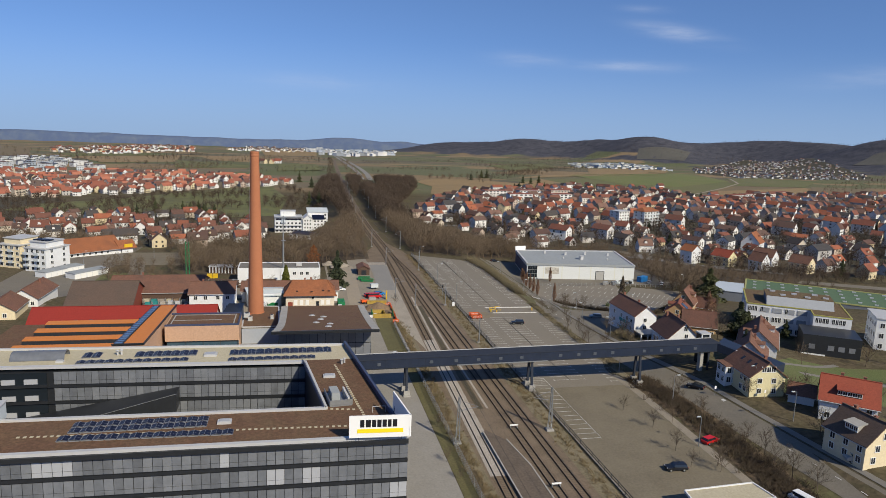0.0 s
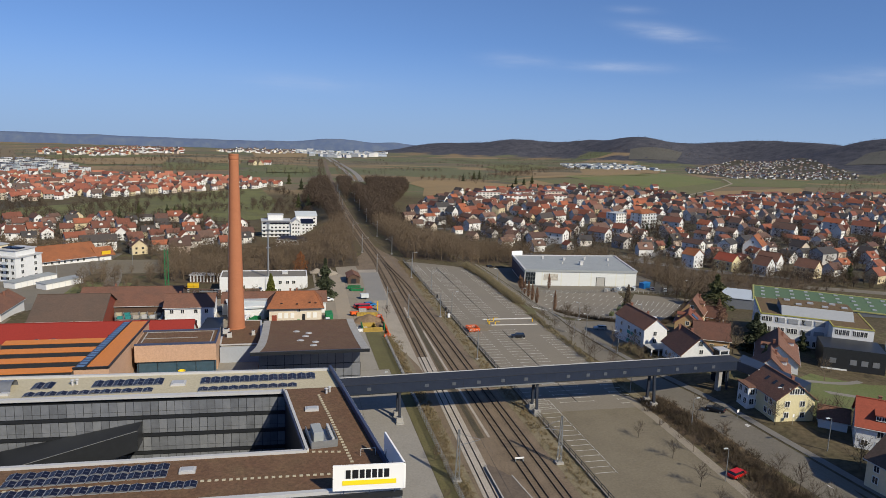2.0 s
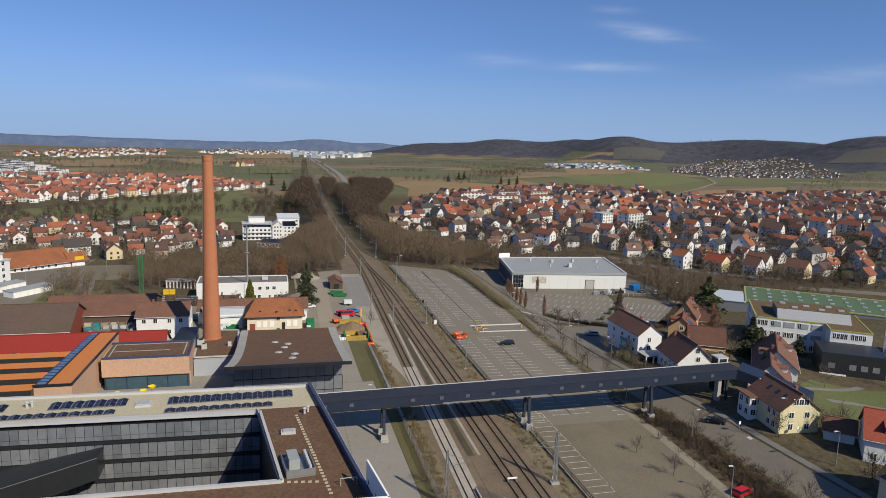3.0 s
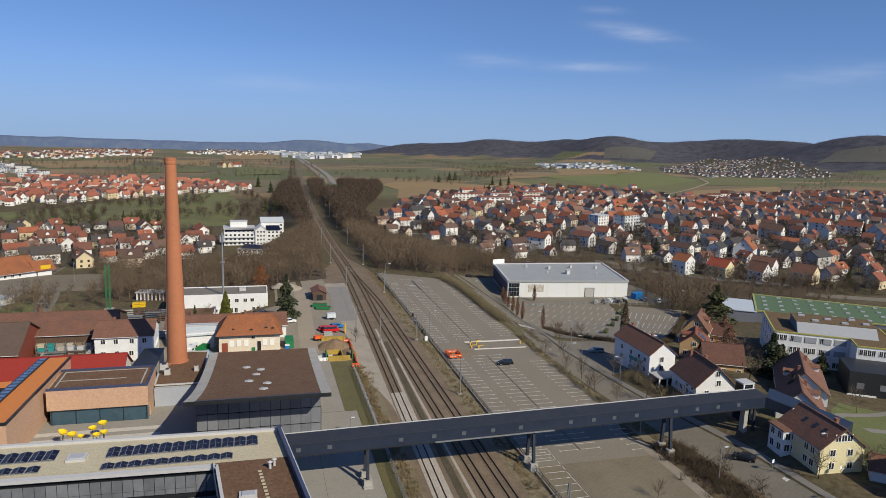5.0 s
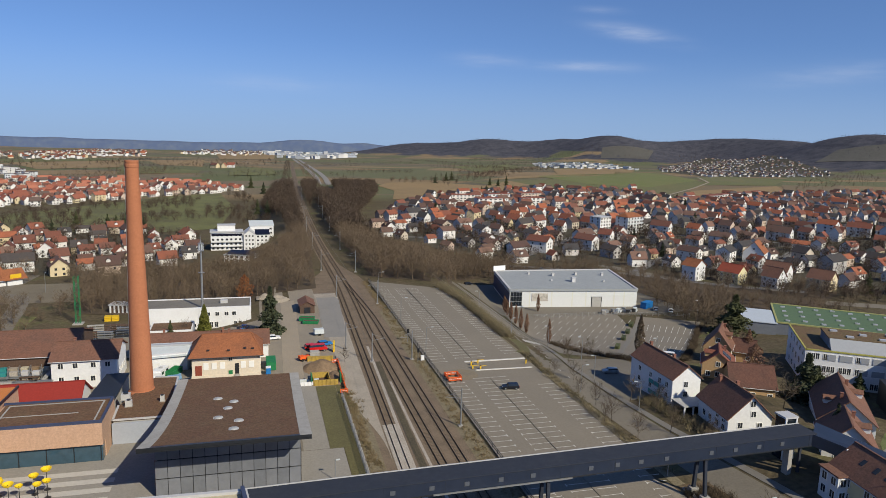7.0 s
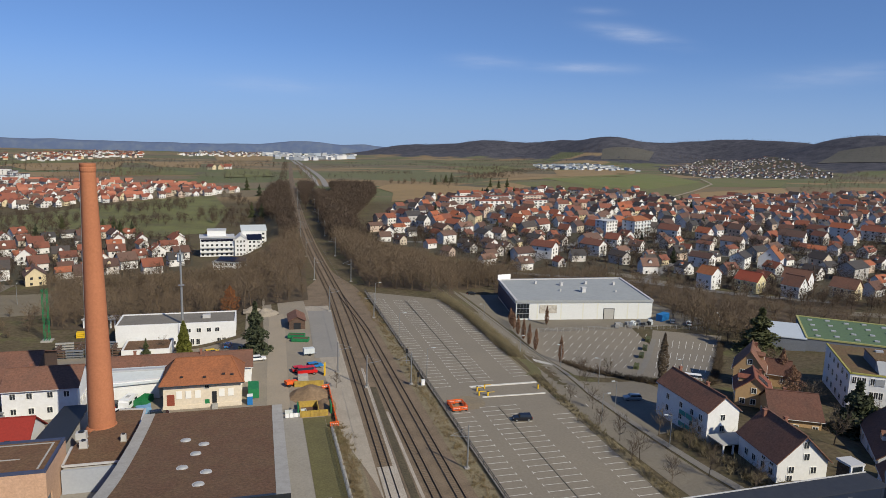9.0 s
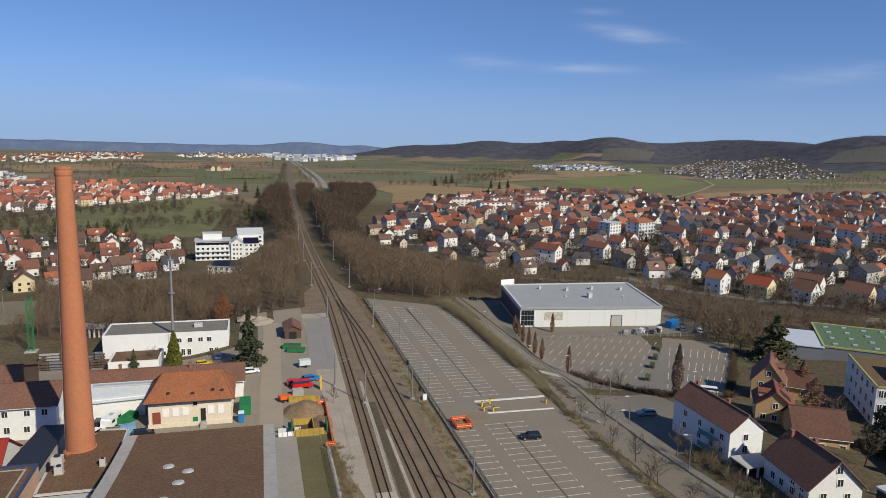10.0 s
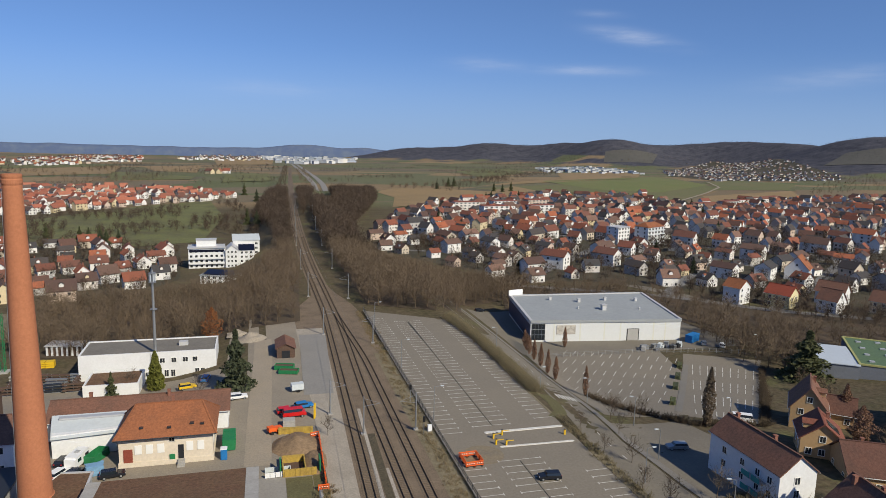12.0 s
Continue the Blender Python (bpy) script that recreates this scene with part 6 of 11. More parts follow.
def flue(parent, x, y, z, h=1.6, w=0.6):
    bm = B(); cbox(bm, x, y, z, w, w, h); cbox(bm, x, y, z + h, w + 0.16, w + 0.16, 0.12)
    return part("chimney", bm, M["brick_small"], parent)


def house(name, label, x, y, rz, w, l, eave, rise, wall="white_wall", roof="roof_brown", front=(), side=(), over=0.5, base=None, chimneys=((0.25, 0.2),), dormers=(), category="house", group=""):
    """A saddle-roofed house, ridge along its own y. front: windows (x, z) on the -y gable; side: (y, z) on both long sides."""
    z = ground(x, y) if base is None else base
    t = thing(name, label, category, x, y, z, rz, group)
    bm = B(); gable_body(bm, w, l, -1.0, eave, rise); part("wall", bm, M[wall], t)
    bm = B(); gable_roof(bm, w, l, eave, rise, over); part("roof", bm, M[roof], t)
    bm = B(); beam(bm, (0, -l / 2 - over, eave + rise + .28), (0, l / 2 + over, eave + rise + .28), 0.35, 0.14); part("ridge", bm, M[roof], t)
    for s in (-1, 1):
        bm = B(); drop = rise * over / (w / 2)
        tube(bm, (s * (w / 2 + over), -l / 2 - over, eave - drop + 0.05), (s * (w / 2 + over), l / 2 + over, eave - drop + 0.05), 0.10, 0.10, 6); part("gutter", bm, M["zinc"], t)
    for wx, wz in front:
        add_window(t, wx, -l / 2, wz, 0)
        add_window(t, -wx, l / 2, wz, 180)
    for wy, wz in side:
        add_window(t, -w / 2, wy, wz, -90)
        add_window(t, w / 2, wy, wz, 90)
    for u, v in chimneys:
        flue(t, u * w, v * l, eave + rise * (1 - abs(u) * 2) - 0.1, 1.5)
    for s, v in dormers:
        bm = B(); xx = s * w * 0.27; zz = eave + rise * 0.38
        gb = B(); gable_body(gb, 1.7, 2.6, 0, 1.15, 0.6)
        bmesh.ops.rotate(gb, verts=gb.verts, cent=(0, 0, 0), matrix=Matrix.Rotation(radians(90 * s), 3, "Z"))
        bmesh.ops.translate(gb, verts=gb.verts, vec=(xx, v * l, zz)); part("dormer", gb, M[wall], t)
        bm.free(); rb = B(); gable_roof(rb, 1.7, 2.6, 1.15, 0.6, 0.25, 0.12)
        bmesh.ops.rotate(rb, verts=rb.verts, cent=(0, 0, 0), matrix=Matrix.Rotation(radians(90 * s), 3, "Z"))
        bmesh.ops.translate(rb, verts=rb.verts, vec=(xx, v * l, zz)); part("dormer_roof", rb, M[roof], t)
        add_window(t, xx + s * 1.3, v * l, zz + 0.15, 90 * s, 1.0, 0.95)
    return t


# workshop row west of the stack
wk = house("workshop", "bright red tiled low workshop with white gable", -50.5, 224.2, 90, 13.0, 53, 3.0, 4.2, "white_wall", "roof_bright", front=((-2, 0.8), (2, 0.8)), chimneys=(), category="workshop")
for y in (-23.2, -19.5, -15.8, -12.1, -8.4, -4.7):   # small rooflights low on the southern slope
    bm = B(); prism(bm, [(-5.7, y - 0.45, 3.80), (-4.5, y - 0.45, 4.575), (-4.5, y + 0.45, 4.575), (-5.7, y + 0.45, 3.80)], 0.0, 0.16); part("skylight", bm, M["window"], wk)
house("long_shed", "long dark brown tiled storage shed", -47.5, 262.0, 90, 23, 31, 5.3, 3.6, "wood_dark", "roof_brown", chimneys=((0.1, 0.2),), category="shed")
house("white_works", "white rendered works building with dark brown roof", -27.2, 246.4, 90, 12.4, 14.6, 7.0, 2.8, "white_wall", "roof_brown", front=((-3.5, 2.2), (-1.2, 2.2), (1.2, 2.2), (3.5, 2.2)),
      side=((-5.2, 5.0), (-2.0, 5.0), (2.0, 5.0), (5.2, 5.0), (-5.2, 1.6), (-1.8, 1.6), (1.8, 1.6), (5.2, 1.6)), chimneys=((0.2, 0.25),), category="works")
house("brown_barn", "old brown barn with a weathered tiled roof", -61.6, 246.0, 90, 22, 20, 4.9, 5.4, "faded_red", "roof_weathered", chimneys=(), category="barn")
house("link_building", "low building under a long dark brown roof", -1.0, 261.0, 90, 11, 35, 4.2, 2.4, "white_wall", "roof_brown", front=((-2, 1.2), (2, 1.2)), side=((-12, 1.2), (-8, 1.2), (-4, 1.2)), chimneys=((0.1, 0.3), (-0.05, -0.15)), category="works")
ws = thing("white_workshop", "white low workshop with a pale metal roof edge", "workshop", 0, 0, 0)
bm = B(); prism(bm, [(-15.6, 247.2), (-4.4, 248.6), (-1.5, 255.4), (-17.0, 255.4)], 0, 4.7); part("wall", bm, M["white_wall"], ws)
bm = B(); prism(bm, [(-15.6, 246.6, -0.9), (-4.2, 248.0, -0.9), (-1.2, 255.4, 0.3), (-17.4, 255.4, 0.3)], 5.0, 5.3); part("roof", bm, M["light_metal"], ws)
bm = B(); prism(bm, [(-15.6, 253.2), (-3.0, 253.2), (-2.8, 254.4), (-15.8, 254.4)], 5.35, 5.75); part("rooflight_strip", bm, M["facade_blind"], ws, "long pale rooflight strip")
df = thing("dark_annexe", "low annexe with a black flat roof", "annexe", 0, 0, 0)
bm = B(); prism(bm, [(-22.5, 214.8), (-16.8, 214.8), (-16.4, 234.5), (-21.0, 234.5)], 0, 4.7); part("wall", bm, M["grey_wall"], df)
bm = B(); prism(bm, [(-22.7, 214.6), (-16.6, 214.6), (-16.2, 234.7), (-21.2, 234.7)], 4.7, 5.0); part("roof", bm, M["dark_metal"], df)
lk = thing("link_wall", "plain pale grey wall between the brick building and the pavilion", "wall", 0, 0, 0)
bm = B(); box(bm, -15.0, 205.7, 0, -3.9, 206.3, 4.4); part("panel", bm, material("pale_blue_grey_render", (0.33, 0.36, 0.42), 0.85, grain=0.05, grain_size=0.6, stain=0.15, stain_size=3, dirt=(0.25, 0.27, 0.31)), lk)

# the villa: hipped orange roof
vl = thing("villa", "cream villa with an orange hipped roof", "house", 5.8, 246.6, 0)
bm = B(); box(bm, -8.4, -6.0, -0.5, 8.4, 6.0, 5.9); part("wall", bm, M["villa_wall"], vl)
bm = B(); box(bm, -8.55, -6.15, 0, 8.55, 6.15, 1.0); part("plinth", bm, M["villa_wall"], vl)
bm = B()
q = [(-9.2, -6.8, 5.8), (9.2, -6.8, 5.8), (9.2, 6.8, 5.8), (-9.2, 6.8, 5.8), (-6.0, 0.6, 10.0), (6.2, 0.6, 10.0)]
v = [bm.verts.new(p) for p in q]
for f in ((0, 1, 5, 4), (1, 2, 5), (2, 3, 4, 5), (3, 0, 4), (3, 2, 1, 0)):
    bm.faces.new([v[i] for i in f])
part("roof", bm, M["roof_orange"], vl)
bm = B()
for a, b in ((0, 4), (4, 5), (1, 5), (2, 5), (3, 4)):
    beam(bm, q[a], q[b], 0.3, 0.2)
part("ridge_tiles", bm, M["roof_orange"], vl)
bm = B(); tube(bm, (-9.2, -6.85, 5.75), (9.2, -6.85, 5.75), 0.12, 0.12, 6); part("gutter", bm, M["dark_metal"], vl)
for x in (-5.0, -3.0, -1.0, 4.2, 6.2):
    bm = B(); box(bm, x - 0.62, -6.10, 2.5, x + 0.62, -5.95, 4.3); part("shutter", bm, M["frame_white"], vl, "closed pale shutter")
for x in (1.0, 1.0):
    add_window(vl, x, -6.0, 4.6, 0, 0.9, 0.9)
for y in (-3, 1, 4):
    add_window(vl, 8.4, y, 2.6, 90, 1.0, 1.6)
bm = B(); box(bm, -7.6, -6.12, 1.0, -6.0, -5.9, 3.6); part("door", bm, M["faded_red"], vl, "faded red door")
bm = B(); box(bm, 2.1, -6.12, 1.0, 3.1, -5.9, 3.8); part("door", bm, M["dark_metal"], vl)
bm = B(); box(bm, 0.5, -6.14, 0.3, 1.5, -5.9, 2.0); part("door", bm, M["green_paint"], vl, "green cellar door")
for i in range(5):
    bm = B(); box(bm, 2.0, -6.2 - 0.35 * (i + 1), 0, 3.3, -6.2 - 0.35 * i, 1.0 - 0.18 * i); part("step", bm, M["concrete"], vl)
flue(vl, 0.5, 3.0, 8.0, 2.4)
for x, y, zz in ((-4.5, -4.6, 7.05), (0.5, -4.9, 6.9), (4.6, -4.4, 7.2), (6.5, -4.6, 7.05)):
    bm = B(); cbox(bm, x, y, zz, 0.7, 0.7, 0.25); part("skylight", bm, M["window"], vl)

# flat white building behind, with annexe and radio mast
wb = thing("white_flat_building", "white flat-roofed two-storey workshop building", "works", 0, 0, -5.4)
bm = B(); box(bm, -23.6, 304.2, -0.5, 11.6, 317.6, 7.6); part("wall", bm, M["white_wall"], wb)
bm = B(); box(bm, -23.2, 304.6, 7.6, 11.2, 317.2, 7.7); part("roof", bm, material("grey_bitumen_roof", (0.15, 0.14, 0.125), 0.95, grain=0.15, grain_size=0.6, stain=0.5, stain_size=5, dirt=(0.22, 0.20, 0.17)), wb, "grey flat roof")
bm = B()
for x0, y0, x1, y1 in ((-23.6, 304.2, 11.6, 304.6), (-23.6, 317.2, 11.6, 317.6), (-23.6, 304.6, -23.2, 317.2), (11.2, 304.6, 11.6, 317.2)):
    box(bm, x0, y0, 7.6, x1, y1, 8.0)
part("parapet", bm, M["white_wall"], wb)
bm = B(); box(bm, -5.4, 303.9, -0.5, 11.65, 304.3, 8.05); part("front_bay", bm, M["white_wall"], wb)
for x in (-2.5, 0.5, 3.5, 6.0):
    add_window(wb, x, 303.9, 5.0, 0, 1.3, 1.3)
for x in (-20.5, -18.5, -16.5, -14.8, -9, -7):
    add_window(wb, x, 304.2, 1.2, 0, 1.2, 1.2)
for x in (-1.5, 0.2, 6.5, 8):
    add_window(wb, x, 303.9, 1.0, 0, 1.1, 1.9)
bm = B(); cbox(bm, 2.5, 311, 7.7, 2.4, 1.6, 1.1); part("roof_box", bm, M["zinc"], wb)
an = thing("white_annexe", "low white annexe with a dark flat roof", "annexe", 0, 0, -4.8)
bm = B(); box(bm, -20.0, 291.6, -0.5, -6.8, 302.5, 3.0); part("wall", bm, M["white_wall"], an)
bm = B(); box(bm, -19.6, 292.0, 3.0, -7.2, 302.1, 3.06); part("roof", bm, M["sedum"], an)
bm = B()
for x0, y0, x1, y1 in ((-20, 291.6, -6.8, 292), (-20, 302.1, -6.8, 302.5), (-20, 292, -19.6, 302.1), (-7.2, 292, -6.8, 302.1)):
    box(bm, x0, y0, 3.0, x1, y1, 3.4)
part("parapet", bm, M["white_wall"], an)
tw = thing("radio_mast", "tall slim grey radio mast with aerials", "mast", -4.3, 304.9, 0)
bm = B(); tube(bm, (0, 0, 2.0), (0, 0, 25.5), 0.42, 0.28, 10); part("pole", bm, M["steel_grey"], tw)
for z in (14.5, 22.0, 24.5):
    bm = B(); lathe(bm, [(0.5, z), (1.0, z + 0.05), (1.0, z + 0.2), (0.5, z + 0.25)], 10); part("platform", bm, M["steel_grey"], tw)
for a in range(6):
    q = radians(a * 60)
    bm = B(); cbox(bm, 0.75 * math.cos(q), 0.75 * math.sin(q), 22.4, 0.25, 0.25, 2.0); part("antenna", bm, M["light_metal"], tw)
bm = B(); tube(bm, (0, 0, 25.4), (0, 0, 27.5), 0.05, 0.03, 6); part("tip", bm, M["steel_grey"], tw)

# ------------------------------------------------------------------ digging site and yard clutter
def loose_heap(name, label, x, y, w, d, h, mat, seed=1):
    bm = B()
    n = 12
    grid = []
    for j in range(n + 1):
        row = []
        for i in range(n + 1):
            u, v = 2 * i / n - 1, 2 * j / n - 1
            r = min(1, math.hypot(u, v))
            z = h * (1 - r) ** 0.8 * (0.75 + 0.5 * noise.noise((u * 2 + seed, v * 2, seed))) - 0.05
            row.append(bm.verts.new((x + u * w / 2, y + v * d / 2, ground(x, y) + z)))
        grid.append(row)
    for a, b in zip(grid, grid[1:]):
        for i in range(n):
            bm.faces.new((a[i], a[i + 1], b[i + 1], b[i]))
    tagged(part(name, bm, M[mat], smooth_faces=True), label, "heap")
loose_heap("earth_mound", "heap of yellow-brown dug earth beside the pit", 30.2, 243.6, 10, 11, 3.4, "earth", 1)
loose_heap("earth_mound", "low heap of trampled brown earth", 33.4, 236.0, 5, 12, 1.5, "earth", 3)
loose_heap("rubble_mound", "pale heap of broken rubble", 21.5, 322, 9, 8, 3.0, "gravel", 5)
loose_heap("rubble_mound", "pale heap of gravel", 17.0, 330, 7, 6, 2.2, "gravel", 8)
pt = thing("trench_shield", "yellow steel trench shields round a dug pit", "trench shield", 30.2, 233.5, 0)
for x0, y0, x1, y1 in ((-3.0, -3.0, 3.0, -2.75), (-3.0, 2.75, 1.0, 3.0), (-3.2, -3.0, -3.0, 3.0), (0.9, -2.7, 1.1, 2.7)):
    bm = B(); box(bm, x0, y0, 0, x1, y1, 1.5); part("panel", bm, M["worn_yellow"], pt)
for i in range(6):
    bm = B(); box(bm, -2.9 + i, -3.1, 0, -2.75 + i, -2.98, 1.5); part("rib", bm, M["worn_yellow"], pt)
bm = B(); box(bm, -2.8, -2.6, 0.02, 2.9, 2.6, 0.10); part("pit_bottom", bm, M["wood_dark"], pt, "dark pit")
for x in (3.6, -3.7):
    bm = B(); box(bm, x, -2.5, 0, x + 0.25, 0.2, 2.6); part("sheet", bm, M["green_paint"], pt, "green upright sheet")
def barrier(x, y, rz, mat="orange_paint", n=1):
    b = thing("barrier", "orange and white plastic site barrier", "barrier", x, y, ground(x, y) + 0.06, rz, group="site barriers")
    bm = B()
    for z in (0.25, 0.62, 0.98):
        box(bm, -1.0, -0.05, z, 1.0, 0.05, z + 0.2)
    for sx in (-0.95, 0.85):
        box(bm, sx, -0.06, 0.1, sx + 0.1, 0.06, 1.2)
    part("rail_frame", bm, M[mat], b)
    bm = B(); box(bm, -0.9, -0.25, 0, -0.5, 0.25, 0.12); box(bm, 0.5, -0.25, 0, 0.9, 0.25, 0.12); part("foot", bm, M["tyre"], b)
    for k in range(4):
        bm = B(); box(bm, -0.8 + k * 0.45, -0.065, 0.63, -0.6 + k * 0.45, -0.045, 0.81); part("stripe", bm, M["white_paint"], b)
for i in range(11):
    barrier(35.0 - 0.05 * i, 246.0 - i * 2.05, 92)
barrier(33.9, 224.2, 0); barrier(34.2, 246.8, 20)
for x, y, r in ((61.5, 230.0, 90), (61.5, 228.0, 90), (64.0, 227.0, 0), (62.4, 226.9, 0), (65.0, 228.2, 90), (64.9, 230.2, 90), (63.8, 231.3, 0), (62.2, 231.2, 0)):
    barrier(x, y, r)
bm = B(); patch(bm, 61.7, 227.2, 64.8, 231.0, 0.09); tagged(part("dug_patch", bm, M["earth"]), "patch of sandy dug-up ground inside barriers", "earth", kind="structure")
bm = B(); bmesh.ops.create_circle(bm, cap_ends=True, segments=20, radius=4.2); bmesh.ops.translate(bm, verts=bm.verts, vec=(66.5, 231.5, 0.062))
tagged(part("sand_stain", bm, material("sandy_asphalt", (0.20, 0.165, 0.115), 0.95, grain=0.2, grain_size=0.5, stain=0.6, stain_size=3, dirt=(0.14, 0.13, 0.115))), "sandy stain on the asphalt", "stain", kind="structure")


def skip_container(x, y, rz, w, l, h, mat, label, lid=False):
    t = thing("container", label, "container", x, y, ground(x, y) + 0.05, rz, group="containers")
    bm = B()
    for x0, y0, x1, y1 in ((-w / 2, -l / 2, w / 2, -l / 2 + .1), (-w / 2, l / 2 - .1, w / 2, l / 2), (-w / 2, -l / 2 + .1, -w / 2 + .1, l / 2 - .1), (w / 2 - .1, -l / 2 + .1, w / 2, l / 2 - .1)):
        box(bm, x0, y0, 0.15, x1, y1, h)
    box(bm, -w / 2 + .1, -l / 2 + .1, 0.15, w / 2 - .1, l / 2 - .1, 0.3)
    part("tub", bm, M[mat], t)
    bm = B()
    for i in range(int(l / 0.8)):
        yy = -l / 2 + 0.4 + i * 0.8
        box(bm, -w / 2 - .06, yy, 0.15, -w / 2, yy + .1, h); box(bm, w / 2, yy, 0.15, w / 2 + .06, yy + .1, h)
    part("rib_set", bm, M[mat], t, kind="stuff")
    bm = B(); box(bm, -w / 2 + .1, -l / 2 + .1, h * 0.75, w / 2 - .1, l / 2 - .1, h * 0.8); part("load", bm, M["wood_dark"], t)
    for i in range(4 if lid else 0):
        y0 = -l / 2 + i * l / 4
        bm = B(); box(bm, -w / 2 - .04, y0 + .03, h + .01, w / 2 + .04, y0 + l / 4 - .03, h + .10 + .03 * (i % 2)); part("lid", bm, M[mat], t)


skip_container(17.0, 246.5, 0, 2.4, 5.5, 2.3, "green_paint", "green steel waste container with closed lids", True)
skip_container(29.8, 291.0, 75, 2.3, 5.0, 1.3, "green_paint", "low green open skip")
skip_container(30.8, 287.6, 75, 2.3, 5.0, 1.1, "green_paint", "low green open skip")
tl = thing("toilet_cabin", "bright blue portable toilet cabin", "cabin", 16.2, 240.6, 0.05)
bm = B(); cbox(bm, 0, 0, 0, 1.2, 1.2, 2.1); part("cabin", bm, M["blue_paint"], tl)
bm = B(); cbox(bm, 0, 0, 2.1, 1.3, 1.3, 0.2); part("roof", bm, M["white_paint"], tl)
bm = B(); box(bm, -0.45, -0.66, 0.1, 0.45, -0.6, 1.95); part("door", bm, M["blue_paint"], tl)
tr_ = thing("site_trailer", "pale site trailer on two wheels", "trailer", 32.2, 274.0, 0.05, 8)
bm = B(); cbox(bm, 0, 0, 0.6, 3.0, 1.8, 1.5); part("body", bm, M["light_metal"], tr_)
for s in (-1, 1):
    bm = B(); tube(bm, (0.2, s * 1.0, 0.35), (0.2, s * 0.8, 0.35), 0.35, 0.35, 12); part("wheel", bm, M["tyre"], tr_)
bm = B(); beam(bm, (1.5, 0, 0.6), (2.5, 0, 0.5), 0.12); part("drawbar", bm, M["steel_grey"], tr_)
tp = thing("sheet_pile", "long yellow steel panel lying along the dug earth", "panel", 30.4, 249.6, 0.05, -4)
bm = B(); box(bm, -3.6, -0.35, 0, 3.6, 0.35, 1.3); part("panel", bm, M["worn_yellow"], tp)
for i in range(7):
    bm = B(); box(bm, -3.45 + i * 1.1, -0.43, 0, -3.25 + i * 1.1, -0.35, 1.3); part("rib", bm, M["worn_yellow"], tp)
up = thing("sheet_pile", "yellow steel panel standing upright beside the vans", "panel", 35.0, 257.0, 0.05, 80)
bm = B(); box(bm, -0.75, -0.15, 0, 0.75, 0.15, 3.2); part("panel", bm, M["yellow_paint"], up)
for x in (-0.6, 0.0, 0.6):
    bm = B(); box(bm, x - 0.06, -0.22, 0, x + 0.06, -0.15, 3.2); part("rib", bm, M["yellow_paint"], up)
pk = thing("pallet_stack", "stack of pale wrapped pallets", "pallets", 29.2, 253.6, 0.05)
for i in range(3):
    bm = B(); cbox(bm, 0, 0, i * 0.55, 2.6, 1.9, 0.5); part("pallet", bm, M["concrete"], pk)
sh = thing("tool_shed", "dark reddish wooden shed with a saddle roof", "shed", 30.6, 305.0, ground(30.6, 305))
bm = B(); gable_body(bm, 5.0, 9.0, -0.3, 2.9, 1.3); part("wall", bm, M["wood_dark"], sh)
bm = B(); gable_roof(bm, 5.0, 9.0, 2.9, 1.3, 0.4, 0.12); part("roof", bm, M["roof_brown"], sh)
bm = B(); box(bm, -1.1, -4.6, 0, 1.1, -4.48, 2.2); part("door", bm, M["dark_metal"], sh)
wf = thing("site_fence", "white and red site fence panels round the manhole", "fence", 26.0, 231.6, 0.05)
for i in range(5):
    bm = B(); box(bm, -2.2 + i * 0.95, -1.0 + 0.05 * i, 0.1, -1.35 + i * 0.95, -0.92 + 0.05 * i, 1.1); part("panel", bm, M["white_paint"], wf)
for i in range(3):
    bm = B(); box(bm, 2.4, -0.9 + i * 0.8, 0.1, 2.5, -0.2 + i * 0.8, 1.1); part("panel", bm, M["white_paint"], wf)
bm = B(); box(bm, -2.2, 1.2, 0.1, 2.4, 1.3, 1.1); part("panel", bm, M["light_metal"], wf)

dm = thing("dumper", "small orange site dumper", "dumper", 26.2, 250.6, 0.05, 200)
bm = B(); box(bm, -1.4, -0.7, 0.5, 0.2, 0.7, 1.3); part("body", bm, M["orange_paint"], dm)
bm = B(); prism(bm, [(0.2, -0.8), (1.6, -0.8), (1.6, 0.8), (0.2, 0.8)], 0.7, 1.5); part("hopper", bm, M["orange_paint"], dm)
for x in (-0.9, 0.9):
    for s in (-1, 1):
        bm = B(); tube(bm, (x, s * 0.85, 0.4), (x, s * 0.6, 0.4), 0.4, 0.4, 10); part("wheel", bm, M["tyre"], dm)


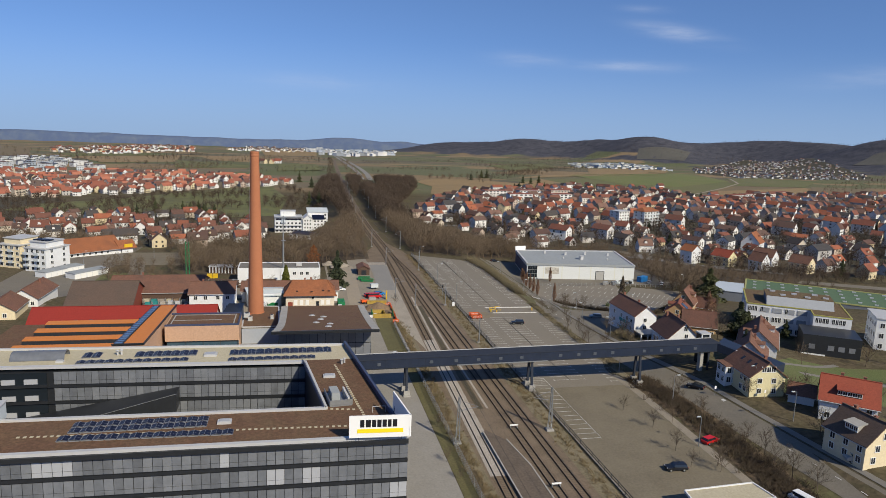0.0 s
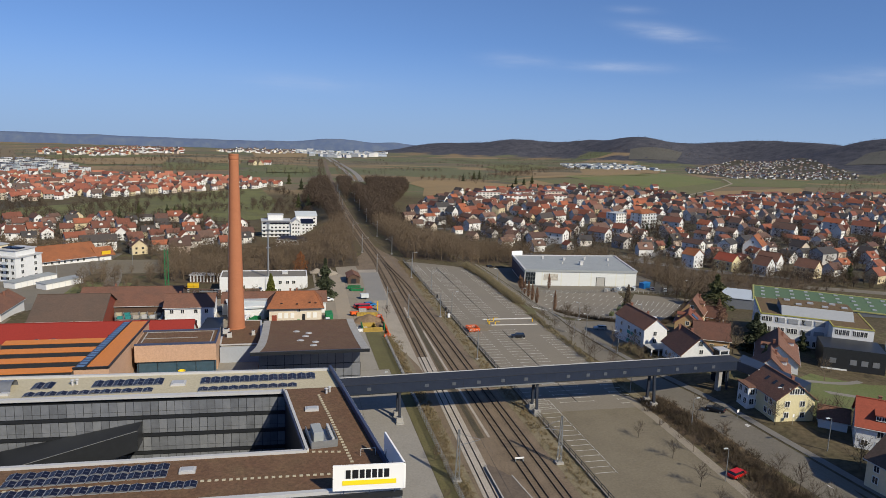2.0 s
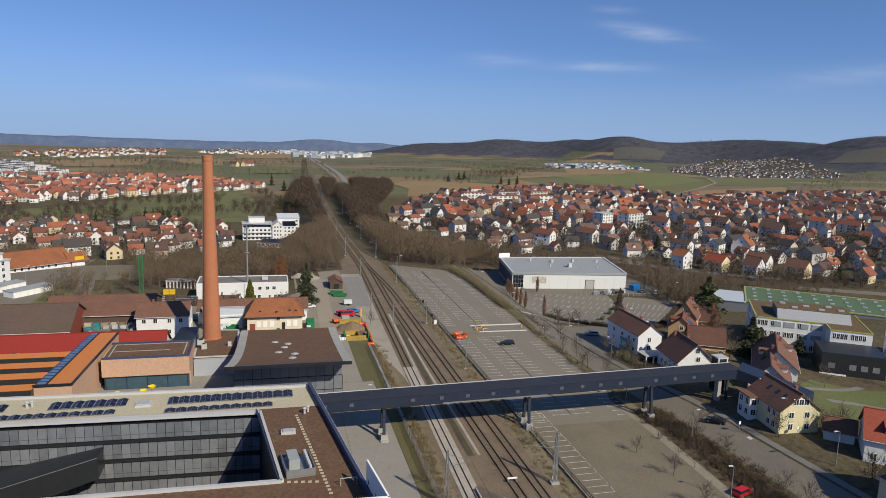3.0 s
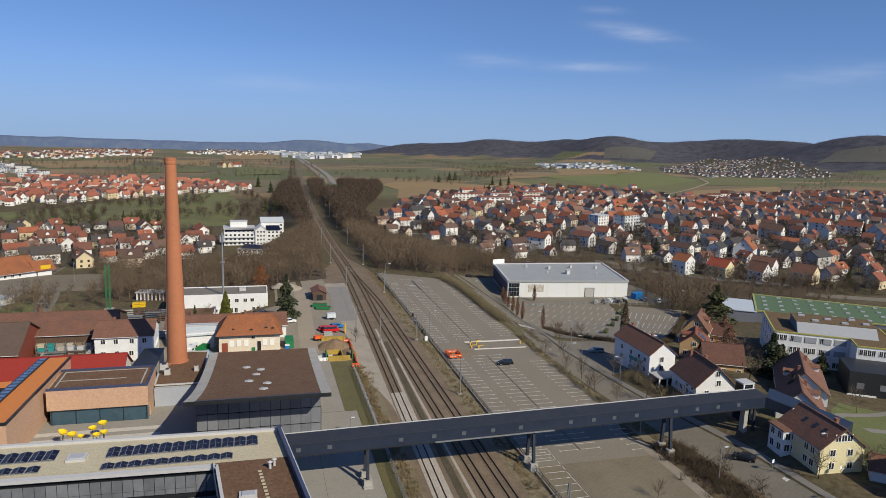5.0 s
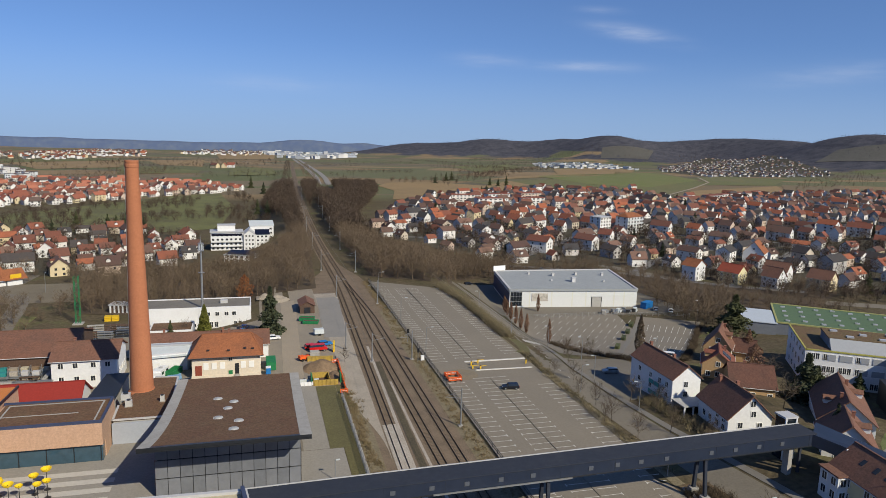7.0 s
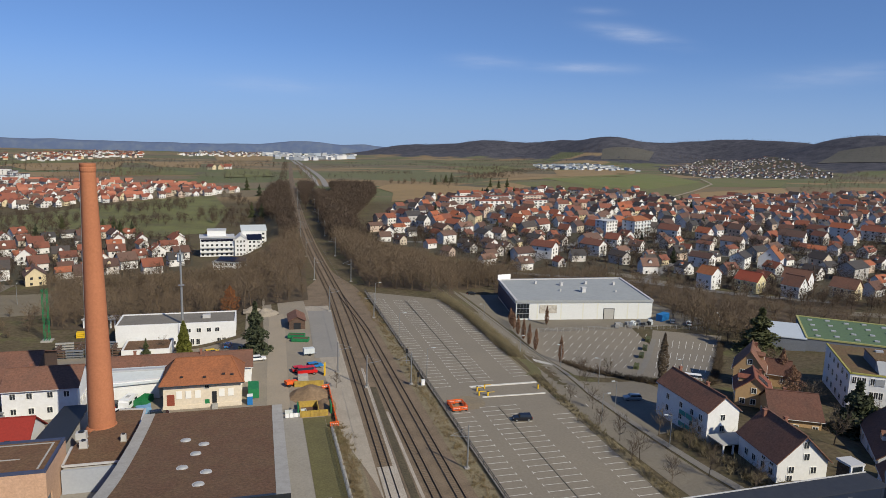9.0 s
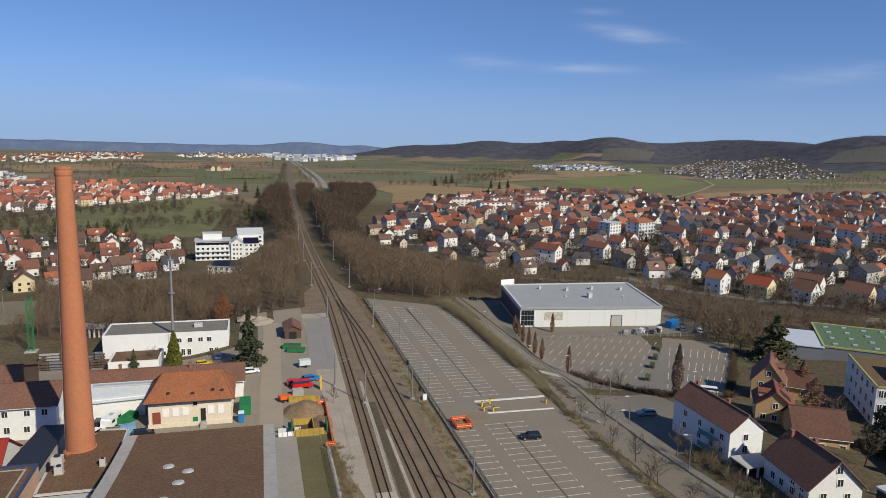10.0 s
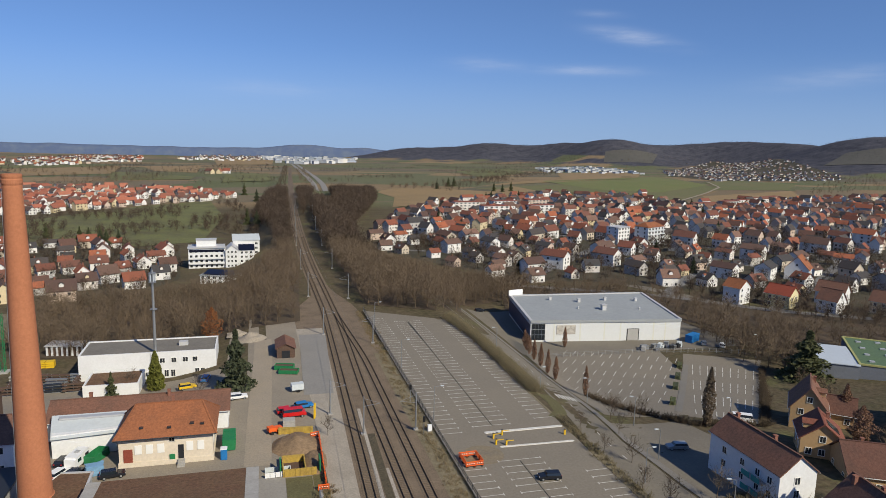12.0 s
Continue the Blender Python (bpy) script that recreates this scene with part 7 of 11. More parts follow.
# ------------------------------------------------------------------ cars
def car(label, x, y, rz, paint, kind_="hatch", base=None, category="car"):
    t = thing("car" if kind_ != "van" else "van", label, category, x, y, (ground(x, y) if base is None else base) + 0.07, rz, group="parked cars")
    L, W, H = (5.2, 1.95, 2.1) if kind_ == "van" else (4.4, 1.8, 1.46)
    roof0, roof1, hood = (-0.46, 0.36, 0.30) if kind_ == "van" else ((-0.42, 0.14, 0.20) if kind_ == "hatch" else (-0.30, 0.12, 0.20))
    prof = [(-0.5, 0.22), (0.5, 0.22), (0.5, 0.44), (0.48, 0.56), (hood + 0.03, 0.66), (hood - 0.02, 0.68), (-0.47, 0.68), (-0.5, 0.55)]
    bm = B()
    lo = [bm.verts.new((u * L, -W / 2, v * H)) for u, v in prof]
    hi = [bm.verts.new((u * L, W / 2, v * H)) for u, v in prof]
    bm.faces.new(lo); bm.faces.new(list(reversed(hi)))
    for i in range(len(prof)):
        j = (i + 1) % len(prof)
        bm.faces.new((lo[i], hi[i], hi[j], lo[j]))
    bmesh.ops.bevel(bm, geom=bm.edges[:], offset=0.06, segments=1, affect="EDGES")
    part("body", bm, M[paint], t)
    bm = B()
    a, b = [(-0.47, 0.67), (hood, 0.67), (roof1, 0.97), (roof0, 0.97)], 0.86
    v = [bm.verts.new((u * L, s * W / 2 * (0.96 if z < 0.8 else 0.78), z * H)) for s in (-1, 1) for u, z in a]
    for f in ((3, 2, 1, 0), (4, 5, 6, 7), (0, 1, 5, 4), (1, 2, 6, 5), (2, 3, 7, 6), (3, 0, 4, 7)):
        bm.faces.new([v[i] for i in f])
    part("glazing", bm, M["dark_glass"], t)
    bm = B(); box(bm, roof0 * L, -W * 0.40, 0.96 * H, roof1 * L, W * 0.40, H); part("roof", bm, M[paint], t)
    for u in (-0.31, 0.32):
        for s in (-1, 1):
            bm = B(); tube(bm, (u * L, s * W / 2, 0.32), (u * L, s * (W / 2 - 0.22), 0.32), 0.33, 0.33, 14); w_ = part("wheel", bm, M["tyre"], t)
            bm = B(); tube(bm, (u * L, s * (W / 2 + 0.012), 0.32), (u * L, s * (W / 2 - 0.03), 0.32), 0.20, 0.20, 10); part("rim", bm, M["silver_paint"], w_)
    for s in (-1, 1):
        bm = B(); cbox(bm, L * 0.485, s * W * 0.36, 0.47 * H, 0.10, 0.32, 0.14); part("headlight", bm, M["facade_blind"], t)
        bm = B(); cbox(bm, -L * 0.492, s * W * 0.38, 0.52 * H, 0.08, 0.22, 0.18); part("tail_light", bm, M["red_paint"], t)
        bm = B(); cbox(bm, hood * L - 0.2, s * (W / 2 + 0.09), 0.68 * H, 0.12, 0.2, 0.14); part("mirror", bm, M[paint], t)
    return t


car("dark blue hatchback parked across the stalls", 75.6, 219.4, 172, "black_paint")
car("black estate car on the empty asphalt", 74.9, 115.6, 175, "black_paint")
car("red hatchback at the lot's edge", 89.3, 126.0, 20, "red_paint", base=ground(89.3, 126))
car("black car driving lane beside the scrub", 102.0, 152.5, 130, "black_paint", "sedan")
car("silver estate car parked by the house", 109.8, 107.5, 160, "silver_paint", "van", category="van")
car("white van at the street edge", 91.5, 100.0, 105, "white_paint", "van", category="van")
car("white car parked in the yard", 18.2, 272.2, 8, "white_paint")
car("yellow compact car by the white building", 5.2, 289.5, 15, "yellow_paint")
car("blue car beside the white building", 9.5, 293, 80, "blue_paint")
car("red van parked by the dug earth", 30.6, 258.4, 6, "red_paint", "van", category="van")
car("red car parked beside a red van", 29.0, 260.9, 10, "red_paint", "hatch")
car("blue car behind the red van", 33.0, 263.2, 14, "blue_paint", "hatch")
car("dark hatchback beside the caravan", -13.0, 244.6, 75, "black_paint")
car("white hatchback parked by the workshop", -12.6, 239.6, 62, "white_paint")
car("dark grey hatchback parked by the workshop", -10.0, 239.0, 66, "black_paint")
car("dark estate car on the lane below the villa", -3.2, 237.3, 10, "black_paint", "hatch")


def caravan(x, y, rz):
    """A touring caravan: rounded shell, windows, roof hatch, two wheels, drawbar."""
    t = thing("caravan", "white touring caravan with dark windows parked in the yard", "caravan", x, y, ground(x, y) + 0.05, rz)
    bm = B(); box(bm, -2.7, -1.1, 0.45, 2.7, 1.1, 2.55)
    bmesh.ops.bevel(bm, geom=[e for e in bm.edges if abs(e.verts[0].co.y - e.verts[1].co.y) > 1], offset=0.4, segments=3, affect="EDGES")
    part("shell", bm, M["white_paint"], t)
    for y0 in (-1.12, 1.09):
        for x0 in (-1.9, 0.7):
            bm = B(); box(bm, x0, y0, 1.35, x0 + 1.2, y0 + 0.03, 2.0); part("window", bm, M["window"], t)
    bm = B(); box(bm, -0.5, -0.4, 2.55, 0.5, 0.4, 2.72); part("roof_hatch", bm, M["dome"], t)
    for s in (-1, 1):
        bm = B(); tube(bm, (0, s * 1.0 - 0.1, 0.33), (0, s * 1.0 + 0.1, 0.33), 0.33, 0.33, 12); part("wheel", bm, M["tyre"], t)
    bm = B(); beam(bm, (2.6, 0, 0.45), (4.0, 0, 0.45), 0.12); part("drawbar", bm, M["steel_grey"], t)


caravan(-10.4, 243.9, 74)
tp = thing("covered_stack", "stack of goods under a pale blue tarpaulin", "stack", -6.6, 239.3, 0.09, 15)
bm = B(); box(bm, -1.5, -1.1, 0.0, 1.5, 1.1, 1.8)
bmesh.ops.subdivide_edges(bm, edges=bm.edges[:], cuts=3, use_grid_fill=True)
for v in bm.verts:
    if v.co.z > 0.1:
        v.co += Vector((noise.noise(v.co * 1.3), noise.noise(v.co * 1.1 + Vector((3, 0, 0))), noise.noise(v.co * 1.2 + Vector((0, 7, 0))))) * 0.25
part("tarpaulin", bm, material("pale_blue_tarpaulin", (0.16, 0.30, 0.46), 0.6, grain=0.1, grain_size=0.4), tp)
car("silver car in the shaded side yard", 107.4, 226.0, 170, "silver_paint")
car("white van below the brown roof", 117.5, 219.5, 172, "white_paint", "van", category="van")
car("white van parked behind the long house", 133.2, 238.6, 150, "white_paint", "van", category="van")
car("dark car behind the hall", 112.0, 372.0, 10, "black_paint")
car("grey car beside the hall", 176.5, 312.5, 60, "silver_paint")
car("white car beside the hall", 181.5, 309.0, 60, "white_paint")
bt = thing("skip_container", "dark green open skip beside the caravan", "skip", -7.4, 245.4, 0.05, 68)
bm = B(); prism(bm, [(-2.4, -1.1), (2.4, -1.1), (2.4, 1.1), (-2.4, 1.1)], 0.1, 0.3); part("floor", bm, M["green_paint"], bt)
for y in (-1.1, 1.02):
    bm = B(); box(bm, -2.4, y, 0.3, 2.4, y + 0.08, 1.6); part("side", bm, M["green_paint"], bt)
for x in (-2.4, 2.32):
    bm = B(); box(bm, x, -1.02, 0.3, x + 0.08, 1.02, 1.6); part("end", bm, M["green_paint"], bt)
# ------------------------------------------------------------------ houses on the eastern street
house("house", "white gabled house with a long dark red roof", 111.5, 206.8, 0, 7.6, 18.5, 6.6, 3.0, "white_wall", "roof_brown", front=((-0.2, 2.2), (-0.2, 4.6)),
      side=((-7, 1.4), (-4, 1.4), (0, 1.4), (5, 1.4), (-7, 4.0), (-4, 4.0), (0, 4.0), (5, 4.0)), over=0.35, base=1.6, chimneys=((0.15, -0.1), (0.1, 0.42)))
for y in (201.5, 204.0):
    for z in (2.2, 4.8):
        bl = thing("balcony", "teal-fronted balcony on the long side of the house", "balcony", 107.0, y, z + 0.3, group="balconies")
        bm = B(); box(bm, -0.9, -1.0, 0, 0.75, 1.0, 0.15); part("slab", bm, M["concrete"], bl)
        bm = B(); box(bm, -0.95, -1.0, 0.15, -0.88, 1.0, 1.1); part("railing", bm, M["teal"], bl)
cp = thing("carport", "low carport with grey flat roof and white posts", "carport", 111.0, 193.0, 1.9)
bm = B(); box(bm, -4.6, -2.4, 2.3, 5.2, 2.6, 2.55); part("roof", bm, M["grey_wall"], cp)
for i in range(5):
    bm = B(); cbox(bm, -4.3 + i * 2.3, -2.2, -0.6, 0.3, 0.3, 2.9); part("post", bm, M["white_wall"], cp)
bm = B(); box(bm, -4.5, 2.2, -0.6, 5.1, 2.5, 2.3); part("back_wall", bm, M["grey_wall"], cp)
house("house", "white house with a steep brown roof and flared eaves", 114.0, 183.6, -8, 9.8, 12.5, 5.0, 4.6, "white_wall", "roof_brown", front=((-2.4, 0.9), (2.2, 2.4), (0.6, 5.0), (0.3, 7.3), (-2.2, 2.6)),
      side=((-4.5, 1.6), (-2, 1.6), (1, 1.6), (3.5, 1.6), (-4.5, 3.4), (-2, 3.4)), over=0.6, base=2.0, chimneys=((0.1, 0.1), (-0.1, 0.4)))
house("house", "old ochre house with a steep brown roof", 149.0, 235.3, -42, 7.6, 11.0, 5.6, 4.8, "ochre_wall", "roof_brown", front=((-2, 1.4), (2, 1.4), (-1.6, 4.0), (1.6, 4.0), (0, 7.0)), side=((-4, 1.4), (0, 1.4), (4, 1.4), (-3, 3.9), (3, 3.9)), base=-2.2, chimneys=((0.12, 0.35),), dormers=((1, 0.0),))
house("house", "low brown-roofed wing behind the ochre house", 156.4, 234.0, 48, 5.6, 7.0, 3.8, 3.0, "ochre_wall", "roof_dull", front=((-1.4, 1.2), (1.4, 1.2)), side=((-2, 1.2), (2, 1.2)), base=-2.4, chimneys=())
vh = house("house", "brown house with a red-brown roof and solar panel", 135.6, 218.0, -36, 8.0, 9.0, 4.2, 3.2, "ochre_wall", "roof_brick", front=((-2.4, 0.8), (0, 0.8), (2.4, 0.8), (0, 3.6)), side=((-2, 1), (2, 1)), base=0.4, chimneys=((0.2, 0.3),), dormers=((-1, -0.15),))
bm = B(); prism(bm, [(1.0, -2.8, 6.85), (3.2, -2.8, 5.09), (3.2, 0.2, 5.09), (1.0, 0.2, 6.85)], 0.0, 0.14); part("solar_panel", bm, M["window"], vh, "dark blue solar panel")
house("house", "broad house under a large dark brown roof", 136.4, 206.4, 62, 12.0, 10.5, 3.6, 3.9, "ochre_wall", "roof_dull", front=((-3, 1), (3, 1)), side=((-4, 0.8), (0, 0.8), (4, 0.8)), base=-0.4, chimneys=((0.15, 0.1),))
house("house", "long house with red-brown roof among trees", 143.0, 183.6, -38, 11, 20, 3.8, 4.6, "white_wall", "roof_brown", front=((-2.5, 0.8), (2.5, 0.8), (0, 4.2)), side=((-6, 1), (0, 1), (6, 1)), base=0.8, chimneys=((0.1, 0.2), (-0.1, -0.3)), dormers=((1, 0.15), (-1, -0.2)))
house("house", "brown-roofed house with white gable by the bridge end", 127.5, 167.0, -38, 9.5, 11, 4.2, 4.2, "white_wall", "roof_brown", front=((-2, 1), (2, 1), (0, 4.2)), side=((-3, 1.2), (2, 1.2)), base=2.0, chimneys=((0.12, 0.2),), dormers=((1, 0.0),))
yh = house("house", "pale yellow gabled house with brown roof and skylights", 114.6, 147.2, -6, 9.2, 12.4, 5.2, 3.5, "yellow_wall", "roof_brown",
           front=((-1.2, 6.4), (0.0, 6.4), (1.2, 6.4), (-2.0, 3.5), (1.6, 3.5), (-2.0, 0.9), (1.8, 0.9)), side=((-4.2, 0.8), (-2.4, 0.8), (2.0, 0.8), (-4.2, 3.3), (-2.4, 3.3), (2.0, 3.3)), over=0.45, base=3.4, chimneys=((0.12, -0.2),))
for y in (-3.5, -1.0, 2.0):
    bm = B(); v = [bm.verts.new((-2.1 + dx, y + dy, 7.12 + dx * 0.76 + dz)) for dz in (0.15, 0.3) for dx, dy in ((-.5, -.4), (.5, -.4), (.5, .4), (-.5, .4))]
    for f in ((3, 2, 1, 0), (4, 5, 6, 7), (0, 1, 5, 4), (1, 2, 6, 5), (2, 3, 7, 6), (3, 0, 4, 7)):
        bm.faces.new([v[i] for i in f])
    part("skylight", bm, M["window"], yh)
bm = B(); box(bm, -6.6, 1.8, -1, -4.6, 6.2, 5.0); part("side_wing", bm, M["white_wall"], yh, "white balcony wing")
bm = B(); box(bm, -6.9, 1.5, 5.0, -4.5, 6.5, 5.25); part("wing_roof", bm, M["roof_brown"], yh)
for z in (0.8, 3.2):
    for x in (-5.6,):
        add_window(yh, x, 1.8, z, 0, 1.1, 1.4)
    for y in (2.8, 5.0):
        add_window(yh, -6.6, y, z, -90, 1.1, 1.4)
rh = house("house", "white house with orange-red tiled roof and wide dormer", 125.1, 127.8, 49.3, 10.6, 11.3, 4.9, 4.2, "white_wall", "roof_rust", front=((-2.5, 1), (2.5, 1), (-1, 3.4), (1.5, 3.4), (0, 5.8)),
      side=((-4.0, 0.7), (-1.4, 0.7), (1.4, 0.7), (4.0, 0.7), (-4.0, 3.0), (-1.4, 3.0), (1.4, 3.0)), base=3.5, chimneys=((0.08, 0.15), (0.1, -0.25)), dormers=())
house("garden_shed", "dark-roofed outbuilding beside the red-roofed house", 121.0, 137.5, 49.3, 5.0, 5.6, 2.4, 1.9, "white_wall", "roof_brown", front=((0, 0.6),), base=3.4, chimneys=(), category="shed")
ch = house("house", "cream house with a dark brown roof and wide dormer", 112.3, 110.0, 4.8, 8.9, 9.8, 4.9, 3.9, "cream", "roof_weathered", front=((-2.2, 0.8), (2.2, 0.8), (-1.4, 3.2), (1.6, 3.2), (0.3, 5.6)),
      side=((-3.6, 0.8), (-0.4, 0.8), (2.8, 0.8), (-3.6, 3.0), (-0.4, 3.0), (2.8, 3.0)), base=3.5, chimneys=((0.1, 0.3), (0.2, -0.1)))
def wide_dormer(t, s, w, l, eave, rise, y0, y1, wall, roof, panes):
    """A shed dormer with a row of windows on the slope at side s."""
    xo, xi, zb = s * w * 0.40, s * w * 0.10, eave + rise * 0.20
    bm = B(); box(bm, min(xo, xi), y0, zb, max(xo, xi), y1, zb + 1.75); part("dormer", bm, M[wall], t)
    bm = B()
    prism(bm, [(xo + s * 0.5, y0 - 0.3, zb + 1.6), (xo + s * 0.5, y1 + 0.3, zb + 1.6), (xi - s * 0.2, y1 + 0.3, zb + 2.1), (xi - s * 0.2, y0 - 0.3, zb + 2.1)], 0.0, 0.18); part("dormer_roof", bm, M[roof], t)
    for i in range(panes):
        add_window(t, xo, y0 + (i + 0.5) * (y1 - y0) / panes, zb + 0.55, 90 * s, 0.85, 0.85)


wide_dormer(rh, -1, 10.6, 11.3, 4.9, 4.2, -2.4, 2.4, "wood_dark", "roof_rust", 5)
wide_dormer(ch, -1, 8.9, 9.8, 4.9, 3.9, -1.9, 1.0, "concrete", "concrete", 3)
house("house", "white house with brown roof beyond the lawn", 152, 118, 20, 10, 12, 5.2, 3.8, "white_wall", "roof_brown", front=((-2, 1), (2, 1), (0, 4)), side=((-3, 1), (3, 1)), chimneys=((0.1, 0.2),))

# ------------------------------------------------------------------ school
sc = thing("school", "white three-storey school with green roofs and yellow edges", "school", 159.0, 212.3, -3.0, -32.5)
W1, D1 = 20.5, 26.0
bm = B(); box(bm, 0, 0, -1, W1, D1, 11.0); part("wall", bm, M["white_wall"], sc)
bm = B(); box(bm, W1, -7.5, -1, W1 + 11.5, 16, 11.0); part("wall", bm, M["white_wall"], sc)
bm = B(); box(bm, 0.3, 0.3, 11.0, W1 - 0.2, D1 - 0.3, 11.15); part("roof", bm, M["moss_roof"], sc, "planted roof")
bm = B(); box(bm, W1 - 0.2, -7.2, 11.0, W1 + 11.2, 15.7, 11.15); part("roof", bm, M["moss_roof"], sc, "planted roof")
bm = B()
for x0, y0, x1, y1 in ((0, -0.15, W1, 0.3), (-0.15, -0.15, 0.3, D1), (W1, -7.65, W1 + 11.6, -7.2), (W1 + 11.2, -7.2, W1 + 11.65, 16), (W1 - .2, -7.6, W1 + .2, 0.2)):
    box(bm, x0, y0, 10.95, x1, y1, 11.3)
part("parapet", bm, M["school_edge"], sc, "yellow roof edge")
bm = B(); box(bm, 6.5, 4.6, 11.0, W1 + 7.5, 15.0, 13.6); part("attic_wall", bm, M["slate_wall"], sc, "slate-blue attic storey")
bm = B()
v = [bm.verts.new(p) for p in ((6.5, 0.9, 11.1), (W1 + 7.5, 0.9, 11.1), (W1 + 7.5, 4.6, 13.9), (6.5, 4.6, 13.9), (6.5, 4.6, 11.1), (W1 + 7.5, 4.6, 11.1))]
for f in ((0, 1, 2, 3), (0, 3, 4), (1, 5, 2), (3, 2, 5, 4), (0, 4, 5, 1)):
    bm.faces.new([v[k] for k in f])
part("attic_slope", bm, M["attic_sheet"], sc, "sloping grey sheet metal front")
bm = B(); box(bm, 6.3, 4.4, 13.6, W1 + 7.7, 15.2, 13.92); part("attic_roof", bm, M["moss_roof"], sc, "planted attic roof")
bm = B(); box(bm, W1 + 1.5, -7.75, -1, W1 + 10.5, -7.45, 0.0)
part("base_band", bm, M["dark_metal"], sc)
for z in (1.6, 5.2, 8.6):
    for i in range(5):
        x = 1.0 + i * 4.0
        for k in range(3):
            add_window(sc, x + k * 1.05, 0.0, z, 0, 0.92, 1.7)
    for i in range(2):
        for k in range(4):
            add_window(sc, W1 + 1.1 + i * 5.0 + k * 1.05, -7.5, z, 0, 0.92, 1.7)
    for i in range(5):
        add_window(sc, 0.0, 2.5 + i * 4.5, z, -90, 1.6, 1.7)
for i, z in ((1, 8.6), (2, 8.6), (3, 8.6), (4, 5.2), (3, 5.2), (2, 1.6), (4, 8.6)):   # lowered grey blinds
    x = 1.0 + i * 4.0
    bm = B(); box(bm, x - 0.5 if i % 2 == 0 else x + 0.6, -0.16, z + 0.05, x + 2.6, -0.08, z + 1.65); part("blind", bm, M["attic_sheet"], sc, "lowered grey blind")
for x, y in ((12, 6.5), (16, 10), (20, 6.5), (23, 12), (9, 12), (26, 8)):
    bm = B(); cbox(bm, x, y, 13.9, 1.8, 1.2, 0.45); part("rooflight", bm, M["facade_blind"], sc)
bm = B(); box(bm, 16.2, -20.7, -1, 33.0, -8.0, 7.6); part("dark_annexe", bm, M["dark_metal"], sc, "dark clad annexe")
bm = B(); box(bm, 16.0, -21.0, -0.6, 23.0, -20.6, 1.4); part("annexe_base", bm, M["white_wall"], sc)
for x in (19.0, 24.5, 27.5, 30.5):
    bm = B(); box(bm, x - 0.9, -20.8, 3.0, x + 0.9, -20.65, 4.6); part("pane", bm, M["facade_glass"], sc)
gs = thing("sports_hall", "large low hall with a green flat roof and skylights", "hall", 199.4, 268.8, -8.6, -36.5)
bm = B(); box(bm, 0, 0, -3, 62, 32, 6.4); part("wall", bm, M["slate_wall"], gs)
bm = B(); box(bm, 0.5, 0.5, 6.4, 61.5, 31.5, 6.55); part("roof", bm, M["green_roof"], gs, "green roof")
bm = B()
for x0, y0, x1, y1 in ((-.2, -.2, 62.2, .5), (-.2, 31.5, 62.2, 32.2), (-.2, .5, .5, 31.5), (61.5, .5, 62.2, 31.5)):
    box(bm, x0, y0, 6.3, x1, y1, 6.8)
part("parapet", bm, material("moss_yellow_edge", (0.30, 0.30, 0.12), 0.8, grain=0.1, grain_size=0.5), gs, "yellow-green roof edge")
bm = B(); cbox(bm, 0, 0, 0, 1.5, 1.1, 0.4); sky_mesh = mesh_of(bm, "rooflight", M["facade_blind"])
for i in range(10):
    for j in range(4):
        o = new("rooflight", sky_mesh); o.location = (4 + i * 6, 4 + j * 7.6 + (i % 2) * 1.5, 6.55); o.parent = gs
lb = thing("low_sports_wing", "low grey wing with a pale blue-grey flat roof", "hall", 0, 0, 0)
bm = B(); prism(bm, [(188.6, 274.2), (198.6, 267.8), (210.2, 285.0), (200.2, 291.4)], -10, -2.4); part("wall", bm, M["slate_wall"], lb)
bm = B(); prism(bm, [(188.2, 274.1), (198.6, 267.4), (210.6, 285.1), (200.1, 291.9)], -2.4, -2.1); part("roof", bm, material("pale_blue_membrane", (0.42, 0.47, 0.53), 0.7, grain=0.05, grain_size=1, stain=0.2, stain_size=5, dirt=(0.33, 0.37, 0.42)), lb)
bw = thing("white_school_wing", "white school wing with rows of square windows", "school", 190.5, 187.5, -3.0, -32.5)
bm = B(); box(bm, 0, 0, -1, 26, 14, 11.5); part("wall", bm, M["white_wall"], bw)
bm = B(); box(bm, -0.3, -0.3, 11.5, 26.3, 14.3, 11.9); part("roof", bm, M["zinc"], bw)
for z in (1.5, 5.0, 8.5):
    for i in range(8):
        add_window(bw, 1.8 + i * 3.1, 0.0, z, 0, 1.3, 1.6)
    for i in range(4):
        add_window(bw, 0.0, 1.8 + i * 3.2, z, -90, 1.3, 1.6)
bm = B(); drape(bm, lambda u, v: (138 + 32 * u + 10 * v, 140 + 34 * v - 6 * u), steps(0, 1, 0.08), steps(0, 1, 0.08), 0.05)
tagged(part("school_lawn", bm, M["green_lawn"]), "green lawn with paths in front of the school", "lawn", kind="structure")
bm = B(); ribbon(bm, [(138, 158), (150, 160), (166, 156), (182, 160)], 1.2, 0.09, 3); ribbon(bm, [(166, 156), (176, 142)], 1.2, 0.09, 3)
tagged(part("garden_path", bm, M["paving"]), "pale curved garden path", "path", kind="structure")
MAIN_ROAD = [(206, 420), (215, 398), (221, 379), (230, 347), (243, 327), (260, 314.5), (300, 294), (360, 262)]
bm = B(); ribbon(bm, MAIN_ROAD, 4.2, 0.09, 5); ribbon(bm, [(150, 372), (196, 350), (226, 338)], 3.4, 0.08, 5)
tagged(part("main_road", bm, M["asphalt_road"]), "asphalt main road past the school", "road", kind="structure")
